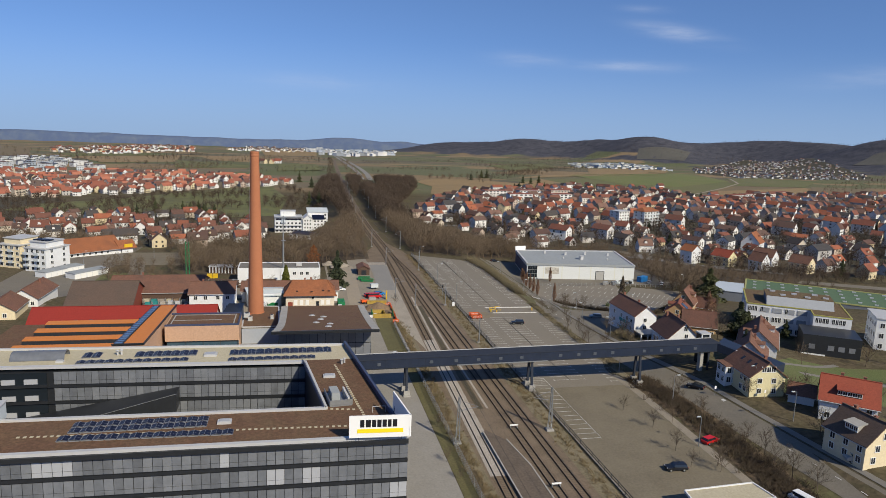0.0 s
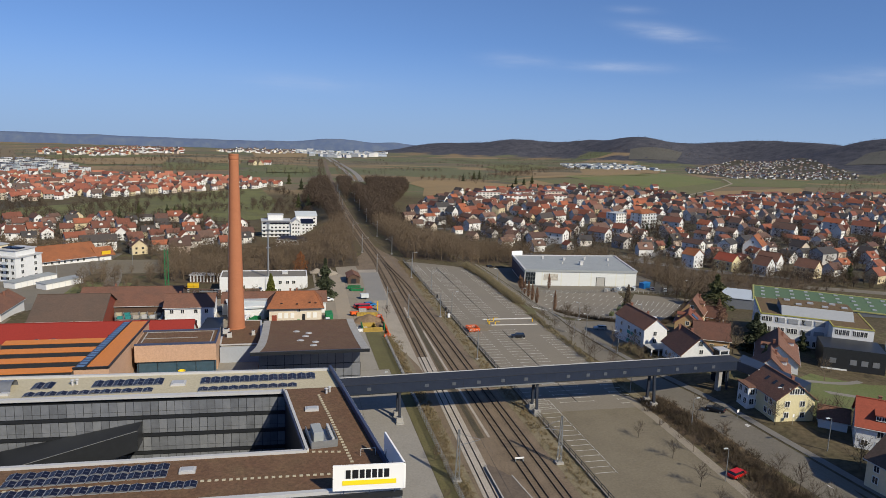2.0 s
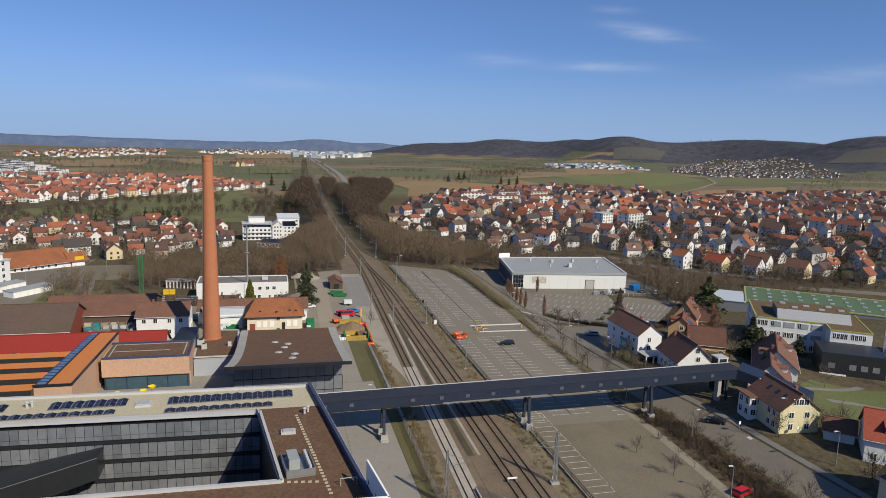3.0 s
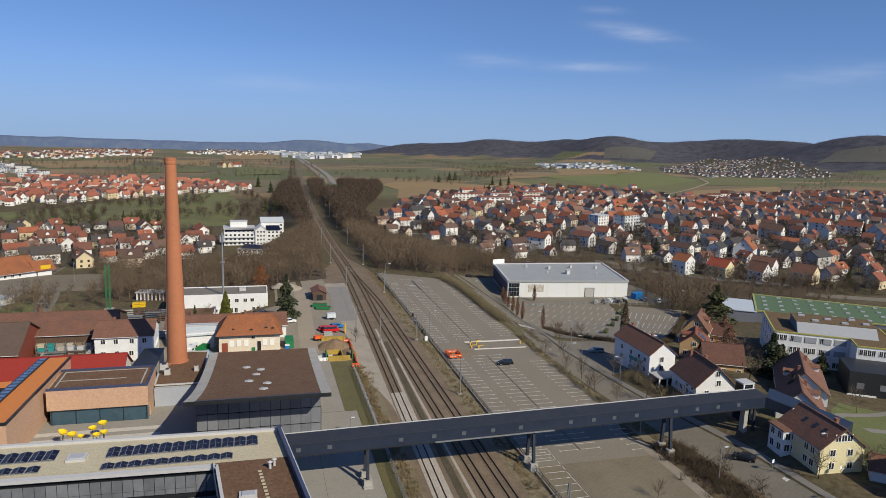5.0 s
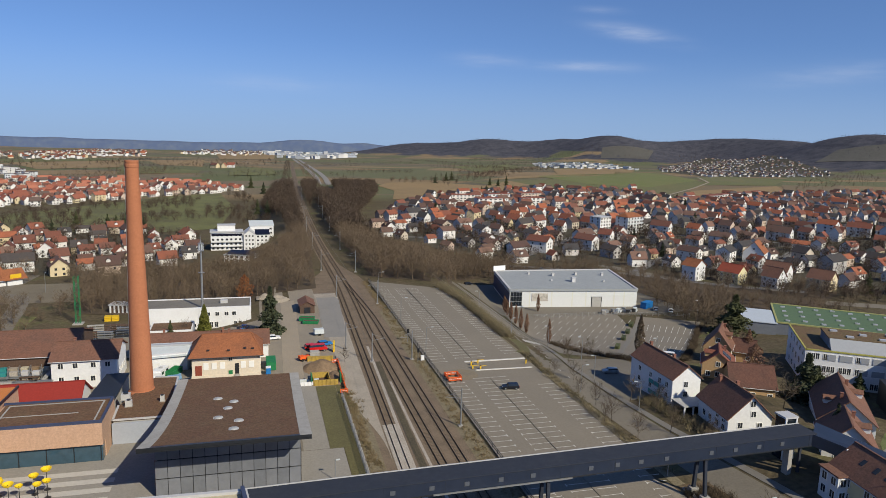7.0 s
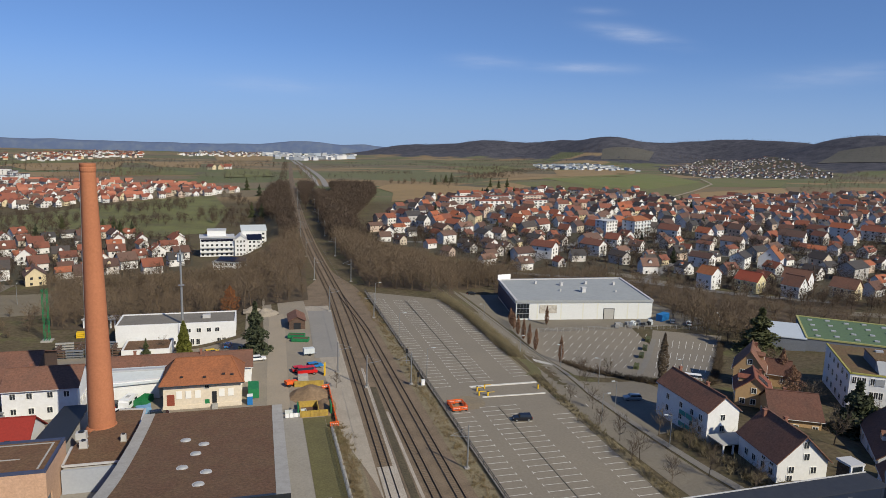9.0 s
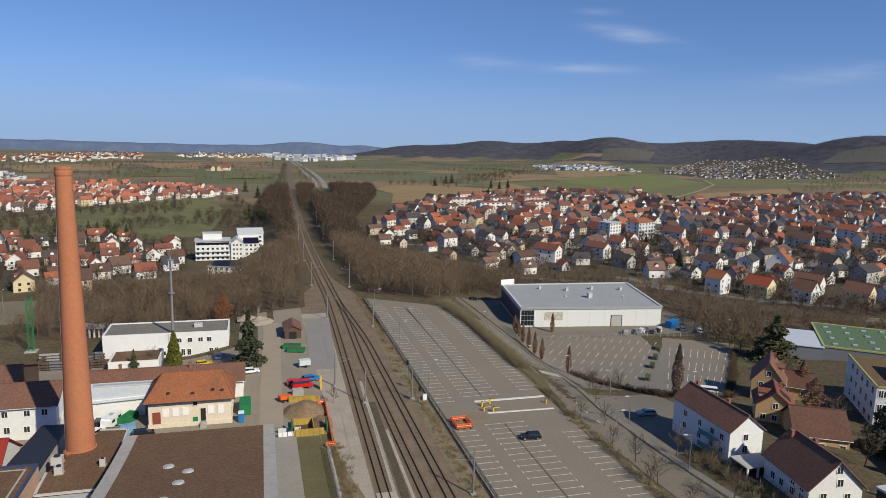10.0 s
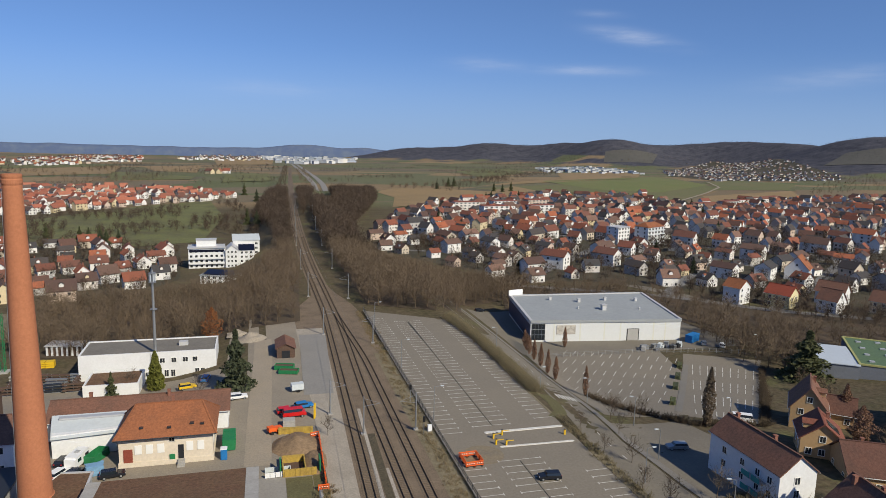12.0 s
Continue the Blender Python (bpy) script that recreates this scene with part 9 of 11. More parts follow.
def flat_twigs(rng, a, b, width):
    """Twigs that are a long thin triangle each."""
    d = b - a
    q = np.cross(d, rng.normal(0, 1, d.shape))
    q /= np.maximum(np.linalg.norm(q, axis=1, keepdims=True), 1e-6)
    w = width * (0.7 + 0.6 * rng.random((len(a), 1)))
    v = np.stack([a - q * w, a + q * w, b], 1).reshape(-1, 3)
    return v, np.arange(len(a) * 3).reshape(-1, 3)


def wood_template(seed, twigs, width, reach=0.34, low=0.14, limbed=True):
    """A leafless crown, 10 m high: a stem, a few limbs, and a rounded cloud of outward twigs."""
    rng = np.random.default_rng(seed)
    az = rng.random(9) * 6.28
    top = np.stack([np.cos(az) * 1.9, np.sin(az) * 1.9, 5.0 + 3.0 * rng.random(9)], 1)
    limbs = [(np.array([0.0, 0.0, -0.4]), np.array([0.1, 0.0, 6.6]), 0.17, 0.06)] + [(np.array([0.0, 0.0, 1.8 + 2.4 * rng.random()]), p, 0.08, 0.03) for p in (top if limbed else ())]
    v0, f0 = strokes_to_arrays(limbs)
    n = twigs
    dirs = rng.normal(0, 1, (n, 3)); dirs /= np.linalg.norm(dirs, axis=1, keepdims=True)
    lump = 1 + 0.22 * np.sin(3 * np.arctan2(dirs[:, 1], dirs[:, 0]) + seed) + 0.15 * np.sin(5 * dirs[:, 2] + seed * 2)
    rad = (0.35 + 0.65 * rng.random(n) ** 0.6) * lump
    mid = 10 * (low + 1) / 2
    p = np.stack([dirs[:, 0] * rad * 10 * reach, dirs[:, 1] * rad * 10 * reach, mid + dirs[:, 2] * rad * 10 * (1 - low) / 2], 1)
    out = dirs * 0.8 + rng.normal(0, 0.45, (n, 3)) + np.array([0, 0, 0.45]); out /= np.linalg.norm(out, axis=1, keepdims=True)
    ln = 0.7 + 1.1 * rng.random((n, 1))
    v1, f1 = flat_twigs(rng, p - out * ln * 0.6, p + out * ln * 0.5, width)
    return np.concatenate([v0, v1]), np.concatenate([f0, f1 + len(v0)])


light_trees = [wood_template(500 + k, 230, 0.085) for k in range(4)]
fine_trees = [wood_template(540 + k, 420, 0.045) for k in range(4)]
speck_trees = [wood_template(590 + k, 22, 0.42, 0.36, 0.05, False) for k in range(4)]
tiny_trees = [wood_template(580 + k, 40, 0.20, 0.30, 0.16, False) for k in range(4)]


def inside(poly, x, y):
    hit = False
    j = len(poly) - 1
    for i in range(len(poly)):
        (xi, yi), (xj, yj) = poly[i], poly[j]
        if (yi > y) != (yj > y) and x < (xj - xi) * (y - yi) / (yj - yi) + xi:
            hit = not hit
        j = i
    return hit


def scatter(poly, gap, rng, tries, keep=lambda x, y: True):
    xs, ys = [p[0] for p in poly], [p[1] for p in poly]
    cells, out = {}, []
    for _ in range(tries):
        x, y = rng.uniform(min(xs), max(xs)), rng.uniform(min(ys), max(ys))
        if not inside(poly, x, y) or not keep(x, y):
            continue
        g = gap if not callable(gap) else gap(x, y)
        ci, cj = int(x // 60), int(y // 60)
        if any((x - a) ** 2 + (y - b) ** 2 < g * g for i in (ci - 1, ci, ci + 1) for j in (cj - 1, cj, cj + 1) for a, b in cells.get((i, j), ())):
            continue
        cells.setdefault((ci, cj), []).append((x, y))
        out.append((x, y))
    return out


def wood(name, label, poly, gap, h0, h1, seed, keep=lambda x, y: True, tries=9000, kinds=None, mat="twig_far"):
    kinds = kinds or light_trees
    rng = np.random.default_rng(seed)
    pts = scatter(poly, gap, rng, tries, keep)
    vs, fs, off = [], [], 0
    for k in range(4):
        pl = [(x, y, ground(x, y) - 0.2, rng.uniform(0, 6.28), (h := rng.uniform(h0, h1)) / 10 * rng.uniform(0.9, 1.25), h / 10) for i, (x, y) in enumerate(pts) if i % 4 == k]
        if pl:
            v, f = merge_copies(*kinds[k], pl)
            vs.append(v); fs.append(f + off); off += len(v)
    tagged(part(name, fast_mesh(name, np.concatenate(vs), np.concatenate(fs), M[mat]), None), label, "woods", kind="stuff")


def near_line(x, y, pts, r):
    """Whether a point lies within r of a line of points."""
    for (ax, ay), (bx, by) in zip(pts, pts[1:]):
        k = max(0.0, min(1.0, ((x - ax) * (bx - ax) + (y - ay) * (by - ay)) / ((bx - ax) ** 2 + (by - ay) ** 2)))
        if math.hypot(x - ax - k * (bx - ax), y - ay - k * (by - ay)) < r:
            return True
    return False


open_ground = lambda x, y: not near_line(x, y, MAIN_ROAD, 8.0) and all(math.hypot(x - a, y - b) > 10.5 for a, b in ROADSIDE)
clear = lambda x, y: abs(x - 48.3 - rail_x(y)) > 12.5 - 5.6 * smooth(350, 440, y)
wood("woods", "bare brown woods west of the railway", [(37, 352), (12, 345), (-20, 330), (-90, 338), (-120, 372), (-60, 420), (-20, 470), (36, 480), (34, 600), (20, 760), (40, 1010), (95, 1010), (66, 760), (54, 560), (42, 430)], 4.2, 9, 15, 1, lambda x, y: clear(x, y) and y > 500, 16000, mat="twig_dark")
wood("woods", "bare brown wood behind the white building", [(37, 340), (12, 332), (-20, 324), (-50, 332), (-56, 362), (-56, 398), (-20, 402), (8, 412), (24, 440), (36, 500), (44, 500), (44, 430)], 4.4, 6, 12, 11, lambda x, y: clear(x, y) and math.hypot(x - 6, y - 450) > 13, 9000, fine_trees)
wood("woods", "bare brown woods east of the railway", [(63, 360), (86, 345), (98, 350), (106, 380), (128, 392), (150, 415), (120, 440), (92, 470), (84, 540), (94, 640), (112, 740), (140, 850), (175, 1000), (190, 1120), (128, 1120), (120, 960), (76, 800), (62, 500)], 3.7, 11, 17, 2, lambda x, y: clear(x, y) and y > 500, 22000, mat="twig_dark")
wood("woods", "bare brown wood at the end of the car park", [(63, 360), (86, 345), (98, 350), (106, 380), (128, 392), (150, 415), (120, 440), (92, 470), (84, 500), (63, 500)], 4.3, 8, 13, 12, clear, 6000, fine_trees)
wood("woods", "bare trees between the hall and the town", [(124, 372), (185, 366), (190, 320), (205, 300), (240, 292), (300, 300), (290, 330), (240, 380), (190, 412), (140, 425)], 5.0, 4, 10, 3, lambda x, y: open_ground(x, y) and noise.noise((x / 28, y / 28, 5)) > -0.42, kinds=fine_trees)
wood("woods", "bare trees beside the sports hall", [(163, 236), (170, 246), (182, 264), (188, 271), (181, 278), (176, 270), (164, 252), (157, 243)], 4.8, 3.5, 6, 14, lambda x, y: math.hypot(x - 184, y - 273) > 8, kinds=fine_trees)
wood("woods", "dark bare trees along the main road", [(214, 398), (232, 352), (256, 322), (300, 300), (316, 300), (306, 318), (270, 334), (250, 362), (234, 396)], 5.0, 5, 9.5, 16, lambda x, y: not near_line(x, y, MAIN_ROAD, 5.6) and all(math.hypot(x - a, y - b) > 8.5 for a, b in ROADSIDE), 2500, mat="twig_dark")
wood("woods", "dense brown bare trees behind the hall car park", [(178, 290), (186, 278), (198, 294), (206, 302), (196, 322), (184, 330), (180, 312)], 4.2, 7, 12, 4, lambda x, y: open_ground(x, y) and math.hypot(x - 184, y - 273) > 9, 3000)
wood("woods", "bare trees and scrub round the western car park", [(-84, 300), (-60, 304), (-54, 330), (-58, 352), (-40, 400), (-60, 412), (-100, 424), (-140, 470), (-190, 456), (-150, 410), (-96, 396), (-80, 394), (-56, 392), (-54, 356), (-84, 350), (-78, 338)], 5.2, 4, 10, 15,
     lambda x, y: noise.noise((x / 30, y / 30, 9)) > -0.25, 5000)
wood("orchard", "orchard trees on the western slope", [(-190, 660), (-120, 612), (-60, 600), (-10, 590), (24, 600), (20, 800), (0, 1000), (-40, 985), (-110, 900), (-180, 800)], 8.5, 5, 10, 5, lambda x, y: noise.noise((x / 60, y / 60, 8)) > 0.0, 7000, mat="twig_dark")
wood("woods", "hedgerows on the far fields", [(190, 1100), (300, 1230), (420, 1300), (600, 1500), (560, 1560), (380, 1400), (220, 1260)], 13, 6, 11, 6, lambda x, y: noise.noise((x / 90, y / 90, 2)) > 0.05)
wood("woods", "tree line along the far railway", [(60, 1000), (100, 1010), (130, 1500), (150, 2000), (110, 2000), (80, 1500)], 13, 6, 10, 8, lambda x, y: abs(x - 50 - rail_x(y)) > 14, kinds=tiny_trees)
wood("woods", "scattered trees at the foot of the hills", [(300, 1500), (900, 1900), (1300, 2500), (1900, 2600), (2300, 2100), (2700, 2300), (2400, 2900), (1500, 3000), (700, 2500)], 26, 6, 11, 9, lambda x, y: noise.noise((x / 260, y / 260, 5)) > 0.12 and ground(x, y) + 0.025 * y < 20, 12000, tiny_trees)

# ------------------------------------------------------------------ town houses
def town_template(k, w, l, eave, rise, wins, roof="roof_tile", dormer=False):
    t = thing("house", "small house with tiled saddle roof", "house", 0, 0, -400, 0, group="town houses")
    bm = B(); gable_body(bm, w, l, -3.0, eave, rise); part("wall", bm, M["house_wall"], t)
    bm = B(); gable_roof(bm, w, l, eave, rise, 0.7, 0.28); part("roof", bm, M[roof], t)
    bm = B(); cbox(bm, w * 0.13, l * 0.2, eave + rise * 0.55, 0.75, 0.75, rise * 0.45 + 1.2); part("chimney", bm, M["brick_small"], t)
    bm = B(); box(bm, -0.65, -0.06, 0, 0.65, 0.04, 1.45); wm = mesh_of(bm, "window", M["window"])
    for face, u, z in wins:
        o = new("window", wm)
        o.parent = t
        o.matrix_local = pose(u * w, -l / 2, z) if face == 0 else (pose(-w / 2, u * l, z, 0, 0, -90) if face == 1 else (pose(w / 2, u * l, z, 0, 0, 90) if face == 2 else pose(u * w, l / 2, z, 0, 0, 180)))
    if dormer:
        gb = B(); gable_body(gb, 2.2, 3.0, 0, 1.3, 0.8)
        bmesh.ops.rotate(gb, verts=gb.verts, cent=(0, 0, 0), matrix=Matrix.Rotation(radians(-90), 3, "Z"))
        bmesh.ops.translate(gb, verts=gb.verts, vec=(-w * 0.25, 0, eave + rise * 0.32)); part("dormer", gb, M["house_wall"], t)
        rb = B(); gable_roof(rb, 2.2, 3.0, 1.3, 0.8, 0.25, 0.15)
        bmesh.ops.rotate(rb, verts=rb.verts, cent=(0, 0, 0), matrix=Matrix.Rotation(radians(-90), 3, "Z"))
        bmesh.ops.translate(rb, verts=rb.verts, vec=(-w * 0.25, 0, eave + rise * 0.32)); part("dormer_roof", rb, M[roof], t)
    return t


two = [(0, -0.22, 0.9), (0, 0.22, 0.9), (0, -0.2, 3.9), (0, 0.2, 3.9), (1, -0.25, 3.6), (1, 0.25, 3.6), (2, 0.0, 3.6)]
one = [(0, -0.22, 0.9), (0, 0.22, 0.9), (0, 0.0, 4.2), (1, -0.3, 0.9), (1, 0.25, 0.9), (2, 0.0, 0.9)]
near_kinds = [town_template(0, 9.4, 11.5, 6.6, 3.7, two), town_template(1, 8.8, 10.5, 5.6, 3.8, one), town_template(2, 10.0, 12.5, 6.4, 4.2, two, dormer=True), town_template(3, 9.0, 15.0, 6.6, 3.4, two),
              town_template(4, 9.8, 10.5, 6.0, 4.0, one, dormer=True), town_template(5, 11.0, 17.0, 9.0, 3.4, two + [(0, -0.2, 6.2), (0, 0.2, 6.2), (1, -0.2, 6.2), (1, 0.2, 6.2)])]


def settle_houses(pts, kinds, rng, label, turn, group):
    for x, y in pts:
        base = kinds[rng.integers(len(kinds))]
        a = turn(x, y) + (90 if rng.random() < 0.62 else 0) + rng.normal(0, 8)
        o = copy_thing(base, pose(x, y, ground(x, y), 0, 0, a))
        s = rng.uniform(0.57, 0.85)
        o.scale = (s, s, s * rng.uniform(0.92, 1.12))
        tagged(o, label, "house", group)


rng = np.random.default_rng(77)
TOWN = [(100, 575), (140, 470), (150, 436), (190, 430), (235, 398), (262, 345), (285, 322), (330, 318), (520, 420), (1090, 985), (1000, 1035), (760, 960), (560, 880), (600, 1060), (470, 1085), (390, 1055), (250, 945), (170, 800), (126, 700)]
keep_out = lambda x, y: not (280 < x < 330 and 552 < y < 592) and not near_line(x, y, MAIN_ROAD, 12) and all(math.hypot(x - a, y - b) > 16 for a, b in ROADSIDE) and noise.noise((x / 38, y / 38, 15)) > -0.30
pts = scatter(TOWN, lambda x, y: 17.5 if y < 560 else 15.5, rng, 16000, keep_out)
NEAR_MAX = 106
pts.sort(key=lambda q: math.hypot(*q))
near_pts = [p for p in pts if math.hypot(*p) < 700]
far_pts = [p for p in pts if math.hypot(*p) >= 700]
settle_houses(near_pts[:NEAR_MAX], near_kinds, rng, "town house with light walls and a tiled saddle roof", lambda x, y: 24 + 26 * noise.noise((x / 150, y / 150, 1)), "town houses")
WEST = [(-190, 455), (-140, 470), (-104, 425), (-62, 408), (-26, 428), (-14, 470), (-24, 575), (-70, 600), (-130, 612), (-190, 660), (-230, 760), (-330, 800), (-330, 600)]
west_pts = sorted(scatter(WEST, lambda x, y: 15.5 + 4 * smooth(-60, -20, x), rng, 5000), key=lambda q: math.hypot(*q))[:84]
settle_houses(west_pts, near_kinds[:5], rng, "village house with light walls and a tiled roof", lambda x, y: 24 + 40 * noise.noise((x / 110, y / 110, 3)), "village houses")
VILLAGE = [(-520, 1150), (-300, 1165), (-180, 1190), (-120, 1180), (-60, 1140), (0, 1060), (-40, 990), (-110, 930), (-190, 820), (-240, 770), (-335, 690), (-420, 760)]
for o in near_kinds:
    for c in o.children_recursive:
        bpy.data.objects.remove(c)
    bpy.data.objects.remove(o)

# garden trees in the town and village
house_cells = {}
for q in pts + west_pts:
    house_cells.setdefault((int(q[0] // 12), int(q[1] // 12)), []).append(q)


def free(x, y, r=6.2):
    """No house stands here."""
    i, j = int(x // 12), int(y // 12)
    return all((x - a) ** 2 + (y - b) ** 2 > r * r for u in (i - 1, i, i + 1) for v in (j - 1, j, j + 1) for a, b in house_cells.get((u, v), ()))


wood("garden_trees", "bare garden trees among the nearer town houses", TOWN, 4.6, 4, 11, 31, lambda x, y: y < 600 and x < 520 and free(x, y, 5.6) and open_ground(x, y) and noise.noise((x / 45, y / 45, 6)) > -0.38, 11000, light_trees, "twig_dark")
wood("garden_trees", "bare garden trees among the farther town houses", TOWN, 5.6, 4, 10, 35, lambda x, y: y >= 600 and free(x, y, 5.0), 14000, tiny_trees, "twig_dark")
wood("garden_trees", "bare garden trees among the village houses", WEST, 6.0, 4, 9, 32, lambda x, y: free(x, y, 6.6), 4200, mat="twig_dark")
wood("garden_trees", "bare garden trees in the far village", VILLAGE, 13, 4, 8, 33, tries=6000, kinds=tiny_trees, mat="twig_dark")
rng = np.random.default_rng(91)
random.seed(5)
for x, y in scatter(TOWN, 55, rng, 260)[:34] + [(-70, 590), (-64, 596), (-76, 601), (-118, 640), (330, 1010), (338, 1016), (352, 1012), (372, 1022), (380, 1016)]:
    conifer(x, y, 8 + rng.random() * 5, rng.integers(3))


# ------------------------------------------------------------------ larger blocks
def block(name, label, x, y, rz, w, d, h, storeys, wall, roof, cols, base=None, balconies=False, category="apartment block"):
    z = ground(x, y) if base is None else base
    t = thing(name, label, category, x, y, z, rz)
    bm = B(); box(bm, -w / 2, -d / 2, -3, w / 2, d / 2, h); part("wall", bm, M[wall], t)
    bm = B(); box(bm, -w / 2 - .4, -d / 2 - .4, h, w / 2 + .4, d / 2 + .4, h + 0.4); part("roof", bm, M[roof], t)
    st = h / storeys
    for s in range(storeys):
        for i in range(cols):
            add_window(t, -w / 2 + (i + 0.5) * w / cols, -d / 2, s * st + 0.9, 0, w / cols * 0.5, 1.5)
        for i in range(max(2, int(d / 5))):
            n = max(2, int(d / 5))
            add_window(t, -w / 2, -d / 2 + (i + 0.5) * d / n, s * st + 0.9, -90, 1.4, 1.5)
            add_window(t, w / 2, -d / 2 + (i + 0.5) * d / n, s * st + 0.9, 90, 1.4, 1.5)
        if balconies and s:
            for i in range(0, cols, 2):
                bm = B(); cx = -w / 2 + (i + 0.5) * w / cols
                box(bm, cx - w / cols * .45, -d / 2 - 1.3, s * st - 0.1, cx + w / cols * .45, -d / 2, s * st + 0.08); box(bm, cx - w / cols * .45, -d / 2 - 1.35, s * st + .08, cx + w / cols * .45, -d / 2 - 1.25, s * st + 1.0)
                part("balcony", bm, M["light_metal"], t)
    return t


def clinic(x, y, rz, z):
    """Main range with balcony bands, gabled centre, eastern range, taller block behind, top storey set back."""
    t = thing("clinic", "white four-storey clinic with balcony bands and a gabled centre", "clinic", x, y, z, rz)
    bm = B(); box(bm, 0, 0, -4, 21, 13, 13.2); part("wall", bm, M["white_wall"], t)
    bm = B(); box(bm, -0.5, -0.8, 13.2, 21.3, 13.5, 13.6); part("roof", bm, M["zinc"], t, "pale metal roof")
    for s in range(4):
        for i in range(7):
            bm = B(); box(bm, 0.9 + i * 2.9, -0.06, s * 3.2 + 1.0, 2.3 + i * 2.9, 0.04, s * 3.2 + 2.4); part("window", bm, M["window"], t)
        if 0 < s < 3:
            for x0, x1 in ((0.2, 9.6), (10.6, 20.6)):
                bm = B(); box(bm, x0, -1.6, s * 3.2 - 0.1, x1, 0.0, s * 3.2 + 0.12); box(bm, x0, -1.65, s * 3.2 + 0.12, x1, -1.52, s * 3.2 + 1.05); part("balcony", bm, M["white_wall"], t)
    bm = B(); box(bm, 0.6, -0.3, 10.9, 20.4, 0.2, 12.3); part("glazed_band", bm, M["solar"], t, "dark glazed top floor")
    bm = B(); box(bm, 4.5, 5, 13.6, 16.0, 12, 17.6); part("attic_wall", bm, M["white_wall"], t, "white set-back top storey")
    bm = B(); box(bm, 4.2, 4.7, 17.6, 16.3, 12.3, 17.9); part("attic_roof", bm, M["zinc"], t)
    bm = B(); gable_body(bm, 7.6, 13, -4, 11.6, 3.2); bmesh.ops.translate(bm, verts=bm.verts, vec=(25, 4.6, 0)); part("centre_wall", bm, M["white_wall"], t, "white gabled centre wing")
    bm = B(); gable_roof(bm, 7.6, 13, 11.6, 3.2, 0.4, 0.3); bmesh.ops.translate(bm, verts=bm.verts, vec=(25, 4.6, 0)); part("centre_roof", bm, M["zinc"], t)
    for s in range(4):
        for i in range(3):
            add_window(t, 22.9 + i * 2.1, -1.9, s * 3.0 + 0.9, 0, 1.1, 1.5)
    bm = B(); box(bm, 29, -0.5, -4, 38, 12, 11.4); part("east_wall", bm, M["white_wall"], t, "white eastern range")
    bm = B(); prism(bm, [(28.8, -0.9, 0.0), (38.4, -0.9, 0.0), (38.4, 6.0, 2.6), (28.8, 6.0, 2.6)], 11.4, 11.7); part("solar_roof", bm, M["solar"], t, "sloping dark solar roof")
    for s in range(4):
        for i in range(3):
            add_window(t, 30.7 + i * 2.7, -0.5, s * 2.8 + 0.8, 0, 1.4, 1.4)
    bm = B(); box(bm, 26, 12, -4, 42, 24, 15.8); part("rear_wall", bm, M["white_wall"], t, "taller white rear block")
    bm = B(); prism(bm, [(25.6, 11.6, 0.0), (42.4, 11.6, 0.0), (42.4, 24.4, 2.2), (25.6, 24.4, 2.2)], 15.8, 16.2); part("rear_roof", bm, M["light_metal"], t, "blue-grey pitched metal roof")
    for s in range(5):
        add_window(t, 40.0, 12.0, s * 3.0 + 0.9, 0, 1.6, 1.5)
    t.scale = (0.92, 0.92, 0.86)
    return t


clinic(-13.0, 505.0, 3, -13.2)
lo = block("clinic_annexe", "low white annexe with a solar roof", 6.5, 451, -20, 17, 9, 4.6, 2, "white_wall", "hall_roof", 6, base=-10.5, category="clinic")
bm = B(); prism(bm, [(-7.5, -3.6, 0.2), (7.5, -3.6, 0.2), (7.5, 3.2, 1.3), (-7.5, 3.2, 1.3)], 5.0, 5.2); part("solar_roof", bm, M["solar"], lo, "dark blue solar panels")
ap = block("apartment_block", "white five-storey block with an orange hipped roof", 313, 571, 24, 20, 12, 14, 5, "white_wall", "roof_orange", 5, base=-15.5, balconies=True)
bm = B()
v = [bm.verts.new(p) for p in ((-10.6, -6.6, 14.3), (10.6, -6.6, 14.3), (10.6, 6.6, 14.3), (-10.6, 6.6, 14.3), (-6, 0, 17.4), (6, 0, 17.4))]
for f in ((0, 1, 5, 4), (1, 2, 5), (2, 3, 4, 5), (3, 0, 4), (3, 2, 1, 0)):
    bm.faces.new([v[i] for i in f])
part("hipped_roof", bm, M["roof_orange"], ap)
block("apartment_block", "grey-white block of flats beside the orange-roofed one", 290, 577, 24, 14, 11, 13, 5, "house_wall", "zinc", 4, base=-15.5)
for i, (x, y, r, n) in enumerate(((250, 845, 8, 6), (300, 860, 10, 6), (350, 880, 12, 6), (265, 790, 8, 5), (320, 800, 12, 5))):
    block("terrace_flats", "row of white four-storey flats in the town", x, y, r, 30, 11, 11.5, 4, "house_wall", "roof_red_far", n)
for i, (x, y, r) in enumerate(((620, 880, 20), (660, 905, 20), (700, 935, 22), (760, 965, 22), (560, 850, 18))):
    block("terrace_flats", "row of pale flats at the edge of the fields", x, y, r, 32, 11, 9.5, 3, "house_wall", "roof_red_far", 5)
def setback(t, w, d, z, h, mat, label):
    """A smaller top storey with a thin roof."""
    bm = B(); box(bm, -w / 2, -d / 2, z, w / 2, d / 2, z + h); part("attic_wall", bm, M[mat], t, label)
    bm = B(); box(bm, -w / 2 - .5, -d / 2 - .5, z + h, w / 2 + .5, d / 2 + .5, z + h + 0.3); part("attic_roof", bm, M["zinc"], t)


